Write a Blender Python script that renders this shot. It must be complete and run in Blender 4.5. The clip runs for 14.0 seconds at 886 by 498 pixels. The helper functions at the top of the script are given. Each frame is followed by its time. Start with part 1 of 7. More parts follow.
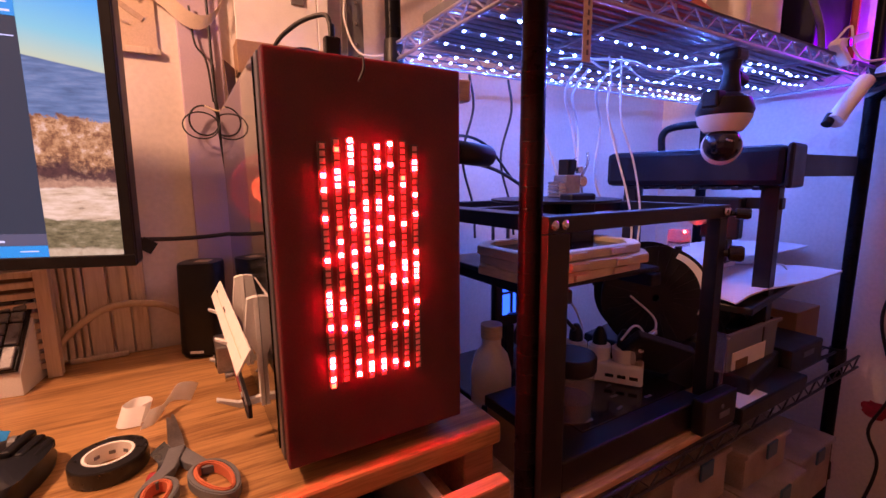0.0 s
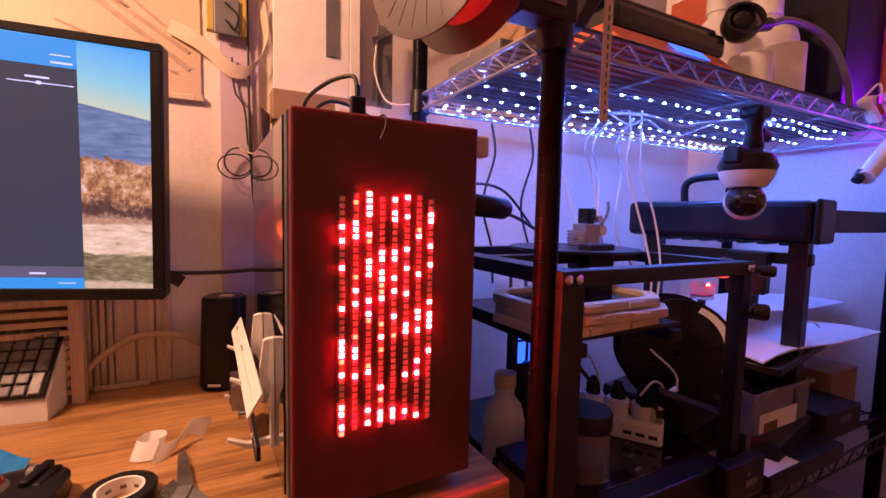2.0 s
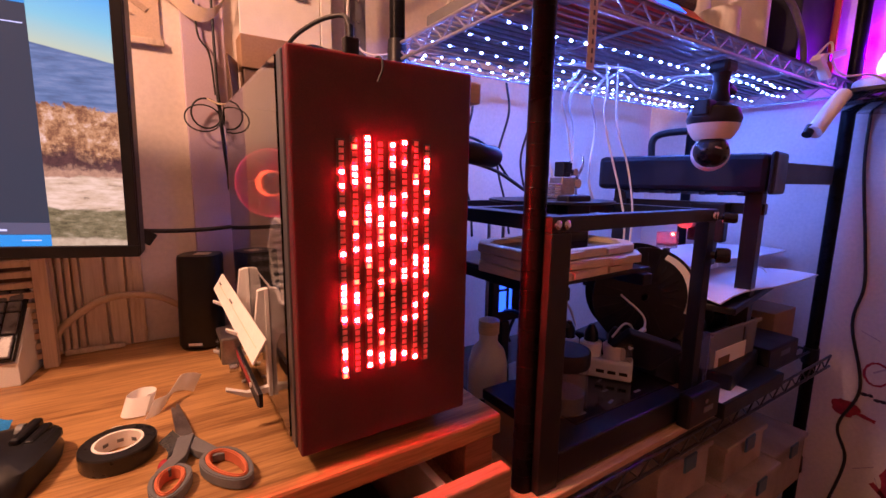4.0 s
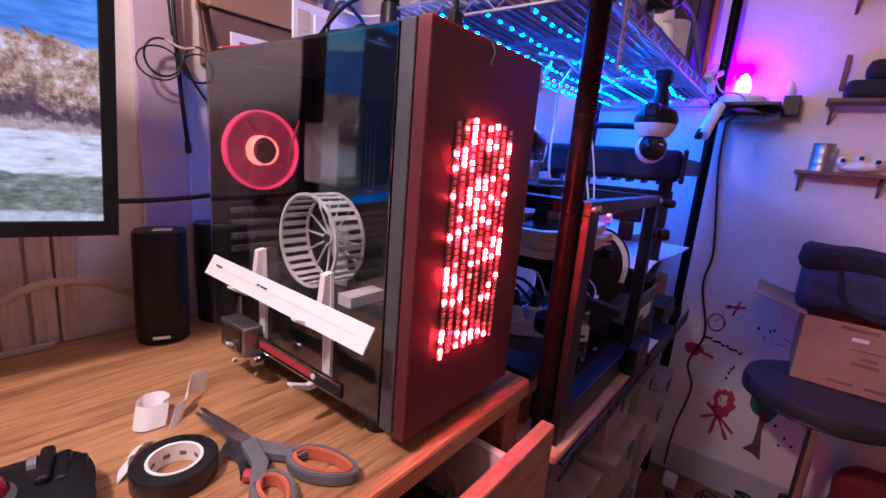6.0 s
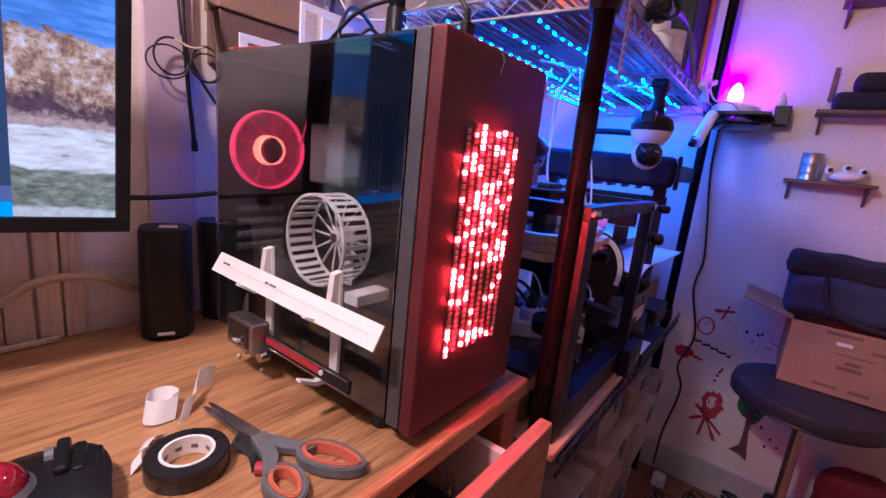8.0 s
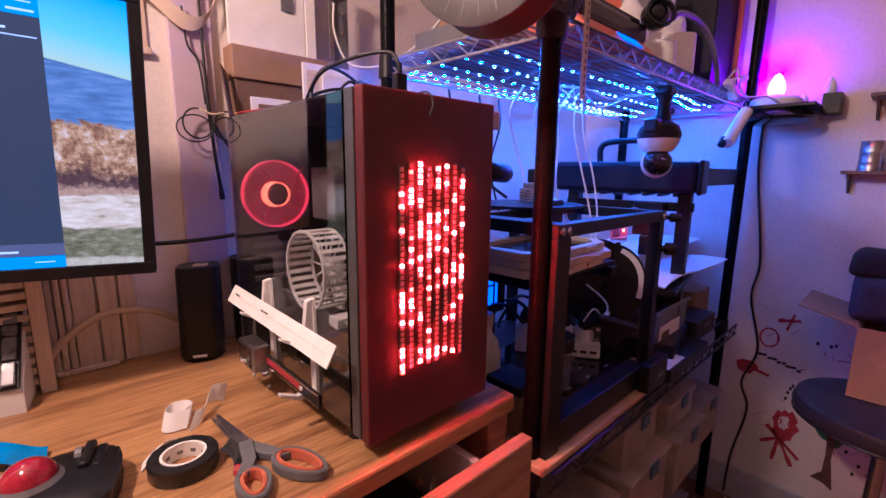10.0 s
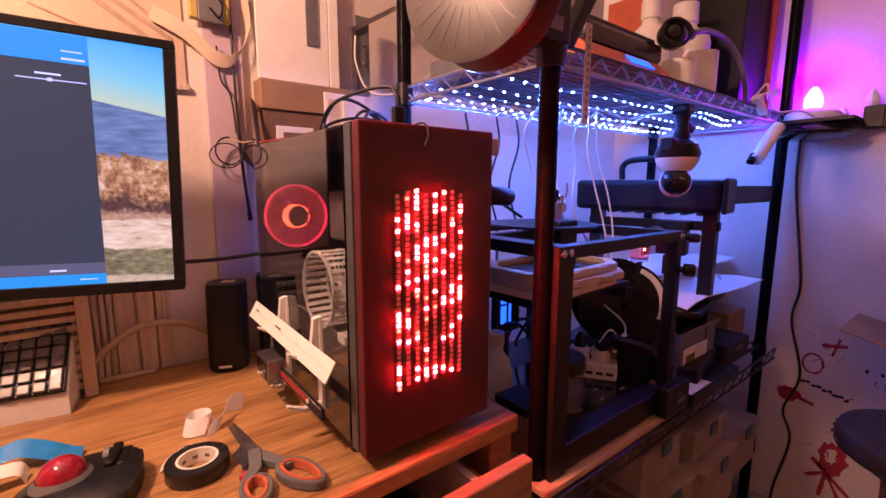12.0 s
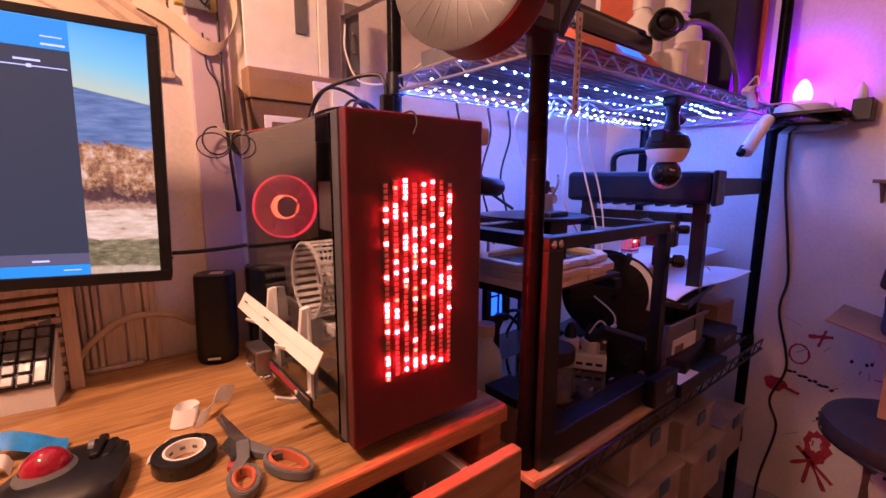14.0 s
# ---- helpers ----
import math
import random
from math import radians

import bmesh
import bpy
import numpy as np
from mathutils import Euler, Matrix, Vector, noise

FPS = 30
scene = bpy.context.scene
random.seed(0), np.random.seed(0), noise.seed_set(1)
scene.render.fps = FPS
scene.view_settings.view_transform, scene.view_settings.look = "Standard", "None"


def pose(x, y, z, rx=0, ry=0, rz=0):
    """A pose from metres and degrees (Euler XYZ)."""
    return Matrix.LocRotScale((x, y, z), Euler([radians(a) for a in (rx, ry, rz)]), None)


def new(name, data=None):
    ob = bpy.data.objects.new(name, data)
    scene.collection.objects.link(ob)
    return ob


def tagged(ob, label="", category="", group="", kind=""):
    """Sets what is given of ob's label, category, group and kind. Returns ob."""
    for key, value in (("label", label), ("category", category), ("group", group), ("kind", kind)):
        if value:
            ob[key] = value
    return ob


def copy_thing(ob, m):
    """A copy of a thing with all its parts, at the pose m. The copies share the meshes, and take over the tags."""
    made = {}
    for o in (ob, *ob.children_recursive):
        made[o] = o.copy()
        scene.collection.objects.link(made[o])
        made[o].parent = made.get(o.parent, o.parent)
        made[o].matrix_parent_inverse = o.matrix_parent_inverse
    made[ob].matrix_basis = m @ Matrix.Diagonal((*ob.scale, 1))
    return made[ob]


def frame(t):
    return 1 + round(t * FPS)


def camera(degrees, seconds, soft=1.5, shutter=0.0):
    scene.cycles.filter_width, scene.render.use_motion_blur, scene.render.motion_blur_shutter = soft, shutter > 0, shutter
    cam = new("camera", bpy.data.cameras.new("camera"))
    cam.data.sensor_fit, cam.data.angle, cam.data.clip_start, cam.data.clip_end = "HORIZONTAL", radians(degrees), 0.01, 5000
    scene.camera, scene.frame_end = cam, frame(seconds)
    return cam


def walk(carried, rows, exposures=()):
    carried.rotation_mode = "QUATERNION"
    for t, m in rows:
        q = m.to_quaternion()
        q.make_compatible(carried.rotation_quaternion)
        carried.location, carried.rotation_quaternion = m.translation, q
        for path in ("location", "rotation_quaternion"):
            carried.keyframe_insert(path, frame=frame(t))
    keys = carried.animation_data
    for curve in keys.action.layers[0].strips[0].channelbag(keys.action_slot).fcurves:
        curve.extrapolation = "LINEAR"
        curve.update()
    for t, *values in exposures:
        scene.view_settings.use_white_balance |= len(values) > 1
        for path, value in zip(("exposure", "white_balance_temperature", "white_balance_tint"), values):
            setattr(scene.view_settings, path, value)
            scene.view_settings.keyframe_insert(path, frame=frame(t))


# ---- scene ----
cam = camera(90.8, 14.0)
METRES, EYE, TILT, LEAN, TURN = 0.66, 1.055, 0.0, 0.0, -30.7
ROWS = [
    (0.0, 0.0, 0.0, 0.0, -0.08, -8.97, 0.53),
    (0.5, 0.0184, 0.0034, 0.0141, 1.72, -7.27, 0.16),
    (1.0, 0.0156, -0.0006, 0.0328, 2.99, -5.51, -0.74),
    (1.5, 0.0133, -0.0045, 0.0383, 3.14, -4.73, -1.2),
    (2.0, 0.0149, -0.008, 0.0304, 3.16, -4.59, -1.28),
    (2.5, 0.0142, -0.0119, 0.0203, 3.14, -5.57, -1.07),
    (3.0, 0.0118, -0.0124, 0.0059, 2.63, -7.16, -0.59),
    (3.5, 0.0014, -0.0187, -0.0008, 1.26, -8.14, -0.54),
    (6.0, -0.418, 0.0352, 0.0043, -20.66, -12.13, -4.59),
    (6.5, -0.475, 0.0581, 0.001, -22.25, -12.01, -5.48),
    (7.0, -0.4913, 0.058, -0.0016, -22.73, -12.16, -6.13),
    (7.5, -0.481, 0.0474, 0.002, -22.44, -12.17, -6.21),
    (10.0, -0.2613, -0.1037, 0.0484, -12.35, -10.2, -0.64),
    (10.5, -0.2297, -0.1287, 0.0614, -9.37, -9.94, -0.27),
    (11.0, -0.1918, -0.1423, 0.0717, -7.53, -8.8, -0.02),
    (11.5, -0.1869, -0.146, 0.0734, -7.17, -8.46, -0.06),
    (12.0, -0.1869, -0.1485, 0.0704, -7.14, -8.39, -0.14),
    (12.5, -0.1856, -0.1473, 0.0662, -7.34, -8.54, -0.3),
    (13.0, -0.1808, -0.1441, 0.0613, -7.48, -8.87, -0.27),
    (13.5, -0.1798, -0.146, 0.0652, -7.82, -8.99, -0.29),
    (14.0, -0.178, -0.1466, 0.0634, -7.99, -9.25, -0.27),
]
walk(cam, [(t, pose(0, 0, EYE, TILT, LEAN, TURN) @ pose(METRES * x, METRES * y, METRES * z, 90 + pitch, roll, yaw)) for t, x, y, z, yaw, pitch, roll in ROWS],
     [(0.0, 0.57, 5700, 63), (3.7, 0.57, 5700, 63), (5.8, 0.68, 3800, 38), (7.7, 0.68, 3800, 38), (9.8, 0.6, 4100, 41), (11.0, 0.62, 5050, 56), (14.0, 0.62, 5400, 62)])

# ---- light ----
wd = bpy.data.worlds.new("room_world")
scene.world = wd
wd.use_nodes = True
wd.node_tree.nodes["Background"].inputs[0].default_value = (0.5, 0.42, 0.4, 1)
wd.node_tree.nodes["Background"].inputs[1].default_value = 0.035
scene.view_settings.exposure = 0.0


def lamp(name, kind, energy, color, m, size=0.1, size_y=None):
    d = bpy.data.lights.new(name, kind)
    d.energy, d.color = energy, color
    if kind == "AREA":
        d.size = size
        if size_y:
            d.shape, d.size_y = "RECTANGLE", size_y
    elif kind != "SUN":
        d.shadow_soft_size = size
    ob = new(name, d)
    ob.matrix_world = m
    return ob


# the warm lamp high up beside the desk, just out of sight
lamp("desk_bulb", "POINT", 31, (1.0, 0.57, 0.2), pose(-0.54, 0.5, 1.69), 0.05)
# the violet bulb on the small corner shelf
lamp("violet_bulb_light", "POINT", 1.15, (0.34, 0.0, 1.0), pose(1.405, 0.34, 1.375), 0.012)


# ---- materials ----
def mat(name, color, rough=0.6, metal=0.0, vary=0.15, scale=40.0, bump=0.1, fine=400.0, emit=None, power=0.0, coat=0.0,
        trans=0.0, alpha=1.0, stretch=(1, 1, 1), spec=0.5):
    m = bpy.data.materials.new(name)
    m.use_nodes = True
    nt = m.node_tree
    b = nt.nodes["Principled BSDF"]
    b.inputs["Roughness"].default_value = rough
    b.inputs["Metallic"].default_value = metal
    b.inputs["Coat Weight"].default_value = coat
    b.inputs["Transmission Weight"].default_value = trans
    b.inputs["Alpha"].default_value = alpha
    b.inputs["Specular IOR Level"].default_value = spec
    b.inputs["Base Color"].default_value = (*color, 1)
    if emit:
        b.inputs["Emission Color"].default_value = (*emit, 1)
        b.inputs["Emission Strength"].default_value = power
    if vary or bump:
        tc = nt.nodes.new("ShaderNodeTexCoord")
        mp = nt.nodes.new("ShaderNodeMapping")
        mp.inputs["Scale"].default_value = stretch
        nt.links.new(tc.outputs["Object"], mp.inputs[0])
        n1 = nt.nodes.new("ShaderNodeTexNoise")
        n1.inputs["Scale"].default_value, n1.inputs["Detail"].default_value = scale, 5
        n2 = nt.nodes.new("ShaderNodeTexNoise")
        n2.inputs["Scale"].default_value, n2.inputs["Detail"].default_value = fine, 3
        nt.links.new(mp.outputs[0], n1.inputs["Vector"])
        nt.links.new(mp.outputs[0], n2.inputs["Vector"])
        mx = nt.nodes.new("ShaderNodeMix")
        mx.data_type = "FLOAT"
        mx.inputs[0].default_value = 0.4
        nt.links.new(n1.outputs[0], mx.inputs[2])
        nt.links.new(n2.outputs[0], mx.inputs[3])
        cr = nt.nodes.new("ShaderNodeValToRGB")
        lo = [max(0, c * (1 - vary * 1.6)) for c in color]
        hi = [min(1, c * (1 + vary * 1.2)) for c in color]
        cr.color_ramp.elements[0].position, cr.color_ramp.elements[1].position = 0.3, 0.7
        cr.color_ramp.elements[0].color, cr.color_ramp.elements[1].color = (*lo, 1), (*hi, 1)
        nt.links.new(mx.outputs[0], cr.inputs[0])
        nt.links.new(cr.outputs[0], b.inputs["Base Color"])
        rr = nt.nodes.new("ShaderNodeMapRange")
        rr.inputs[3].default_value, rr.inputs[4].default_value = max(0, rough - 0.12), min(1, rough + 0.12)
        nt.links.new(n1.outputs[0], rr.inputs[0])
        nt.links.new(rr.outputs[0], b.inputs["Roughness"])
        if bump:
            bp = nt.nodes.new("ShaderNodeBump")
            bp.inputs["Strength"].default_value, bp.inputs["Distance"].default_value = bump, 0.002
            nt.links.new(mx.outputs[0], bp.inputs["Height"])
            nt.links.new(bp.outputs[0], b.inputs["Normal"])
    return m


def wood(name, dark, light, rough=0.4, along="x", coat=0.15):
    m = mat(name, light, rough, vary=0.0, bump=0.0, coat=coat)
    nt = m.node_tree
    b = nt.nodes["Principled BSDF"]
    tc = nt.nodes.new("ShaderNodeTexCoord")
    mp = nt.nodes.new("ShaderNodeMapping")
    mp.inputs["Scale"].default_value = (2.2, 34, 34) if along == "x" else (34, 2.2, 34) if along == "y" else (34, 34, 2.2)
    nt.links.new(tc.outputs["Object"], mp.inputs[0])
    n1 = nt.nodes.new("ShaderNodeTexNoise")
    n1.inputs["Scale"].default_value, n1.inputs["Detail"].default_value, n1.inputs["Distortion"].default_value = 1.0, 6, 1.6
    n2 = nt.nodes.new("ShaderNodeTexNoise")
    n2.inputs["Scale"].default_value, n2.inputs["Detail"].default_value = 9.0, 4
    nt.links.new(mp.outputs[0], n1.inputs["Vector"])
    nt.links.new(mp.outputs[0], n2.inputs["Vector"])
    mx = nt.nodes.new("ShaderNodeMix")
    mx.data_type = "FLOAT"
    mx.inputs[0].default_value = 0.45
    nt.links.new(n1.outputs[0], mx.inputs[2])
    nt.links.new(n2.outputs[0], mx.inputs[3])
    cr = nt.nodes.new("ShaderNodeValToRGB")
    e = cr.color_ramp.elements
    e[0].position, e[0].color = 0.36, (*dark, 1)
    e[1].position, e[1].color = 0.58, (*light, 1)
    nt.links.new(mx.outputs[0], cr.inputs[0])
    nt.links.new(cr.outputs[0], b.inputs["Base Color"])
    bp = nt.nodes.new("ShaderNodeBump")
    bp.inputs["Strength"].default_value, bp.inputs["Distance"].default_value = 0.15, 0.001
    nt.links.new(mx.outputs[0], bp.inputs["Height"])
    nt.links.new(bp.outputs[0], b.inputs["Normal"])
    return m


M_WALL = mat("painted_plaster", (0.74, 0.67, 0.60), 0.75, vary=0.10, scale=5, bump=0.4, fine=120)
M_CEIL = mat("ceiling_paint", (0.75, 0.72, 0.68), 0.8, vary=0.05, scale=8, bump=0.1)
M_FLOOR = wood("floor_boards", (0.14, 0.055, 0.02), (0.28, 0.12, 0.05), 0.45)
M_OAK = wood("oak_veneer", (0.23, 0.105, 0.026), (0.52, 0.285, 0.08), 0.34, "x", 0.2)
M_OAKEND = wood("oak_edge", (0.22, 0.09, 0.03), (0.42, 0.19, 0.07), 0.45, "x", 0.1)
M_PINE = wood("pale_pine", (0.45, 0.27, 0.12), (0.66, 0.45, 0.24), 0.55, "x", 0.0)
M_RAWOAK = wood("drawer_oak", (0.24, 0.12, 0.05), (0.42, 0.24, 0.11), 0.5, "x", 0.05)
M_BEIGE = wood("limed_wood", (0.48, 0.37, 0.26), (0.64, 0.52, 0.39), 0.55, "z", 0.0)
M_CASE = mat("black_steel", (0.022, 0.021, 0.023), 0.42, vary=0.25, scale=18, bump=0.06, fine=600)
# front panel is black plastic; the light grid's red glow is put into its colour
M_FRONT = mat("red_glow_front_panel", (0.115, 0.018, 0.018), 0.5, vary=0.25, scale=14, bump=0.12, fine=900)
M_TRIM = mat("brushed_dark_trim", (0.10, 0.10, 0.11), 0.35, 0.3, vary=0.2, scale=20, bump=0.05)
M_BLACK = mat("black_plastic", (0.011, 0.011, 0.013), 0.38, vary=0.3, scale=25, bump=0.08, fine=700, spec=0.3)
M_BLACKGLOSS = mat("gloss_black_plastic", (0.012, 0.012, 0.014), 0.12, vary=0.2, scale=20, bump=0.0)
M_POST = mat("black_enamel", (0.007, 0.007, 0.009), 0.3, 0.0, vary=0.3, scale=30, bump=0.04, spec=0.05)
M_LINER = mat("grey_liner", (0.5, 0.47, 0.54), 0.5, vary=0.15, scale=12, bump=0.1)
M_WIRE = mat("black_wire_coat", (0.05, 0.05, 0.06), 0.32, 0.6, vary=0.2, scale=50, bump=0.0)
M_SHELFWIRE = mat("lilac_grey_wire_coat", (0.44, 0.42, 0.47), 0.35, 0.8, vary=0.15, scale=50, bump=0.0)
M_CHROME = mat("chromed_steel", (0.62, 0.62, 0.64), 0.22, 1.0, vary=0.1, scale=60, bump=0.02)
M_STEEL = mat("dull_steel", (0.42, 0.41, 0.40), 0.35, 1.0, vary=0.2, scale=60, bump=0.05)
M_WHITE = mat("white_plastic", (0.78, 0.77, 0.75), 0.4, vary=0.06, scale=30, bump=0.04)
M_CREAM = mat("cream_print_plastic", (0.72, 0.60, 0.42), 0.5, vary=0.12, scale=40, bump=0.25, fine=300, stretch=(1, 1, 6))
M_PAPER = mat("white_paper", (0.88, 0.87, 0.84), 0.7, vary=0.05, scale=30, bump=0.05)
M_CARD = mat("brown_cardboard", (0.36, 0.22, 0.12), 0.8, vary=0.15, scale=12, bump=0.15, fine=250)
M_CARDDARK = mat("dark_card_and_shade", (0.20, 0.12, 0.07), 0.8, vary=0.2, scale=12, bump=0.15, fine=250)
M_GREY = mat("grey_plastic", (0.16, 0.16, 0.17), 0.5, vary=0.15, scale=30, bump=0.05)
M_BAR = mat("slate_plastic", (0.010, 0.011, 0.018), 0.42, vary=0.2, scale=20, bump=0.05, spec=0.2)
M_CLEAR = mat("clear_plastic", (0.35, 0.35, 0.38), 0.12, vary=0, bump=0, alpha=0.3)
M_STRIP = mat("strip_tape", (0.10, 0.10, 0.12), 0.4, vary=0.1, bump=0)
M_ORANGE = mat("orange_rubber", (0.62, 0.17, 0.05), 0.5, vary=0.1, scale=60, bump=0.05)
M_SCGREY = mat("grey_handle_rubber", (0.15, 0.155, 0.17), 0.5, vary=0.1, scale=60, bump=0.05)
M_TAPE = mat("black_vinyl_tape", (0.015, 0.015, 0.016), 0.3, vary=0.2, scale=80, bump=0.1)
M_RED = mat("gloss_red_ball", (0.38, 0.012, 0.02), 0.08, vary=0.35, scale=60, bump=0.0, coat=1.0)
M_REDPLASTIC = mat("red_plastic", (0.45, 0.03, 0.03), 0.4, vary=0.1, bump=0.03)
M_BLUE = mat("blue_film", (0.02, 0.25, 0.75), 0.18, vary=0.2, scale=60, bump=0.2)
M_NAVY = mat("navy_cloth", (0.035, 0.045, 0.09), 0.85, vary=0.3, scale=25, bump=0.5, fine=300)
M_BLACKCLOTH = mat("black_cloth", (0.015, 0.015, 0.018), 0.9, vary=0.3, scale=25, bump=0.5, fine=300)
M_LEATHER = mat("dark_vinyl", (0.03, 0.028, 0.035), 0.42, vary=0.25, scale=60, bump=0.3, fine=260)
M_GREEN = mat("green_paint", (0.04, 0.16, 0.06), 0.7, vary=0.3, scale=60, bump=0.1)
M_REDPAINT = mat("red_paint", (0.40, 0.03, 0.05), 0.6, vary=0.3, scale=70, bump=0.1)
M_BLACKPAINT = mat("black_paint", (0.03, 0.03, 0.05), 0.7, vary=0.3, scale=70, bump=0.1)
M_BROWNPAINT = mat("brown_paint", (0.12, 0.06, 0.05), 0.7, vary=0.3, scale=70, bump=0.1)
M_CABLEW = mat("white_cable", (0.75, 0.74, 0.72), 0.45, vary=0.05, bump=0)
M_CABLETAN = mat("tan_cable", (0.50, 0.38, 0.24), 0.45, vary=0.08, bump=0)
M_CABLEB = mat("black_cable", (0.015, 0.015, 0.016), 0.45, vary=0.1, bump=0)
M_GLASS = mat("tinted_glass", (0.62, 0.62, 0.66), 0.02, vary=0, bump=0, trans=1.0)
M_GLASS.node_tree.nodes["Principled BSDF"].inputs["IOR"].default_value = 1.58
M_LEDWHITE = mat("cool_led", (0.8, 0.9, 1.0), 0.3, vary=0, bump=0, emit=(0.12, 0.33, 1.0), power=430)
M_LEDON = mat("red_led_lit", (0.9, 0.3, 0.2), 0.3, vary=0, bump=0, emit=(1.0, 0.014, 0.0), power=500)
M_LEDMID = mat("amber_led_lit", (0.9, 0.4, 0.2), 0.3, vary=0, bump=0, emit=(1.0, 0.03, 0.0), power=20)
M_LEDOFF = mat("led_package", (0.78, 0.38, 0.32), 0.45, vary=0.1, scale=200, bump=0.05)
# red scatter added so the panel carries the glow of the grid
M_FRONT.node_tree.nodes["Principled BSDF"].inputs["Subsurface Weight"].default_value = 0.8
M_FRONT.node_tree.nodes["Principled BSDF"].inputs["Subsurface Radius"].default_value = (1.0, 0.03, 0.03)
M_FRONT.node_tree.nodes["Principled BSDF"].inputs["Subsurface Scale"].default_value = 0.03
M_PCB = mat("black_pcb", (0.09, 0.055, 0.055), 0.4, vary=0.2, scale=90, bump=0.1)
M_FANRED = mat("red_lit_acrylic", (0.5, 0.05, 0.05), 0.3, vary=0.1, scale=60, bump=0, emit=(1.0, 0.02, 0.04), power=0.8)
M_FANBLADE = mat("red_tinted_blade", (0.25, 0.03, 0.04), 0.3, vary=0.3, scale=60, bump=0, emit=(1.0, 0.015, 0.04), power=0.14, alpha=0.75)
M_FANDISC = mat("red_fan_disc", (0.30, 0.03, 0.04), 0.3, vary=0.3, scale=50, bump=0, emit=(1.0, 0.012, 0.03), power=0.22)
M_FANHOT = mat("fan_ring_light", (0.9, 0.3, 0.1), 0.3, vary=0, bump=0, emit=(1.0, 0.10, 0.015), power=2.6)
M_VIOLET = mat("violet_bulb_glass", (0.9, 0.6, 1.0), 0.3, vary=0, bump=0, emit=(0.85, 0.14, 1.0), power=7)
M_LCD = mat("blue_lcd", (0.05, 0.2, 0.8), 0.2, vary=0, bump=0, emit=(0.03, 0.16, 1.0), power=1.3)


# ---- building helpers ----
def thing(name, loc, label, category, group="", kind="", rz=0.0, rx=0.0, ry=0.0):
    ob = new(name)
    ob.matrix_basis = pose(*loc, rx, ry, rz)
    return tagged(ob, label, category, group, kind)


def base_of(ob):
    m = ob.matrix_basis.copy()
    while ob.parent:
        ob = ob.parent
        m = ob.matrix_basis @ m
    return m


def part(name, bm, material, parent=None, label="", local=False, smooth=None):
    """One mesh object. bm is in world metres unless local."""
    if parent is not None and not local:
        bm.transform(base_of(parent).inverted())
    me = bpy.data.meshes.new(name)
    bm.normal_update()
    if smooth is not None:
        for f in bm.faces:
            f.smooth = True
        for e in bm.edges:
            if len(e.link_faces) == 2 and e.calc_face_angle(0) > radians(smooth):
                e.smooth = False
    bm.to_mesh(me)
    bm.free()
    me.materials.append(material)
    ob = new(name, me)
    ob.parent = parent
    if label:
        ob["label"] = label
    return ob


def bmn():
    return bmesh.new()


def bx(x0, x1, y0, y1, z0, z1, bevel=0.0, bm=None, m=None, seg=2):
    """A box, bevelled, between two corners."""
    own = bmesh.new()
    bmesh.ops.create_cube(own, size=1)
    own.transform(Matrix.Translation(((x0 + x1) / 2, (y0 + y1) / 2, (z0 + z1) / 2)) @ Matrix.Diagonal((x1 - x0, y1 - y0, z1 - z0, 1)))
    if bevel:
        bmesh.ops.bevel(own, geom=own.edges[:], offset=bevel, segments=seg, profile=0.5, affect="EDGES")
    if m is not None:
        own.transform(m)
    return own if bm is None else join(bm, own)


def join(bm, own):
    me = bpy.data.meshes.new("tmp")
    own.to_mesh(me)
    own.free()
    bm.from_mesh(me)
    bpy.data.meshes.remove(me)
    return bm


def rod(p, q, r, seg=10, bm=None, r2=None):
    p, q = Vector(p), Vector(q)
    own = bmesh.new()
    d = q - p
    bmesh.ops.create_cone(own, cap_ends=True, segments=seg, radius1=r, radius2=r if r2 is None else r2, depth=d.length)
    own.transform(Matrix.Translation((p + q) / 2) @ d.to_track_quat("Z", "Y").to_matrix().to_4x4())
    return own if bm is None else join(bm, own)


def lathe(profile, seg=32, m=None, bm=None):
    """Turn (radius, height) pairs round z."""
    own = bmesh.new()
    rings = []
    for r, z in profile:
        if r < 1e-6:
            rings.append([own.verts.new((0, 0, z))])
        else:
            rings.append([own.verts.new((r * math.cos(2 * math.pi * i / seg), r * math.sin(2 * math.pi * i / seg), z)) for i in range(seg)])
    for a, b in zip(rings, rings[1:]):
        for i in range(seg):
            j = (i + 1) % seg
            if len(a) == 1 and len(b) > 1:
                own.faces.new((a[0], b[i], b[j]))
            elif len(b) == 1 and len(a) > 1:
                own.faces.new((a[i], a[j], b[0]))
            elif len(a) > 1:
                own.faces.new((a[i], a[j], b[j], b[i]))
    bmesh.ops.recalc_face_normals(own, faces=own.faces)
    if m is not None:
        own.transform(m)
    return own if bm is None else join(bm, own)


def smoothline(pts, n=8):
    pts = [Vector(p) for p in pts]
    if len(pts) < 3:
        return pts
    out = []
    ext = [pts[0] * 2 - pts[1]] + pts + [pts[-1] * 2 - pts[-2]]
    for a, b, c, d in zip(ext, ext[1:], ext[2:], ext[3:]):
        for k in range(n):
            t = k / n
            out.append(0.5 * (2 * b + (c - a) * t + (2 * a - 5 * b + 4 * c - d) * t * t + (3 * b - a - 3 * c + d) * t ** 3))
    return out + [pts[-1]]


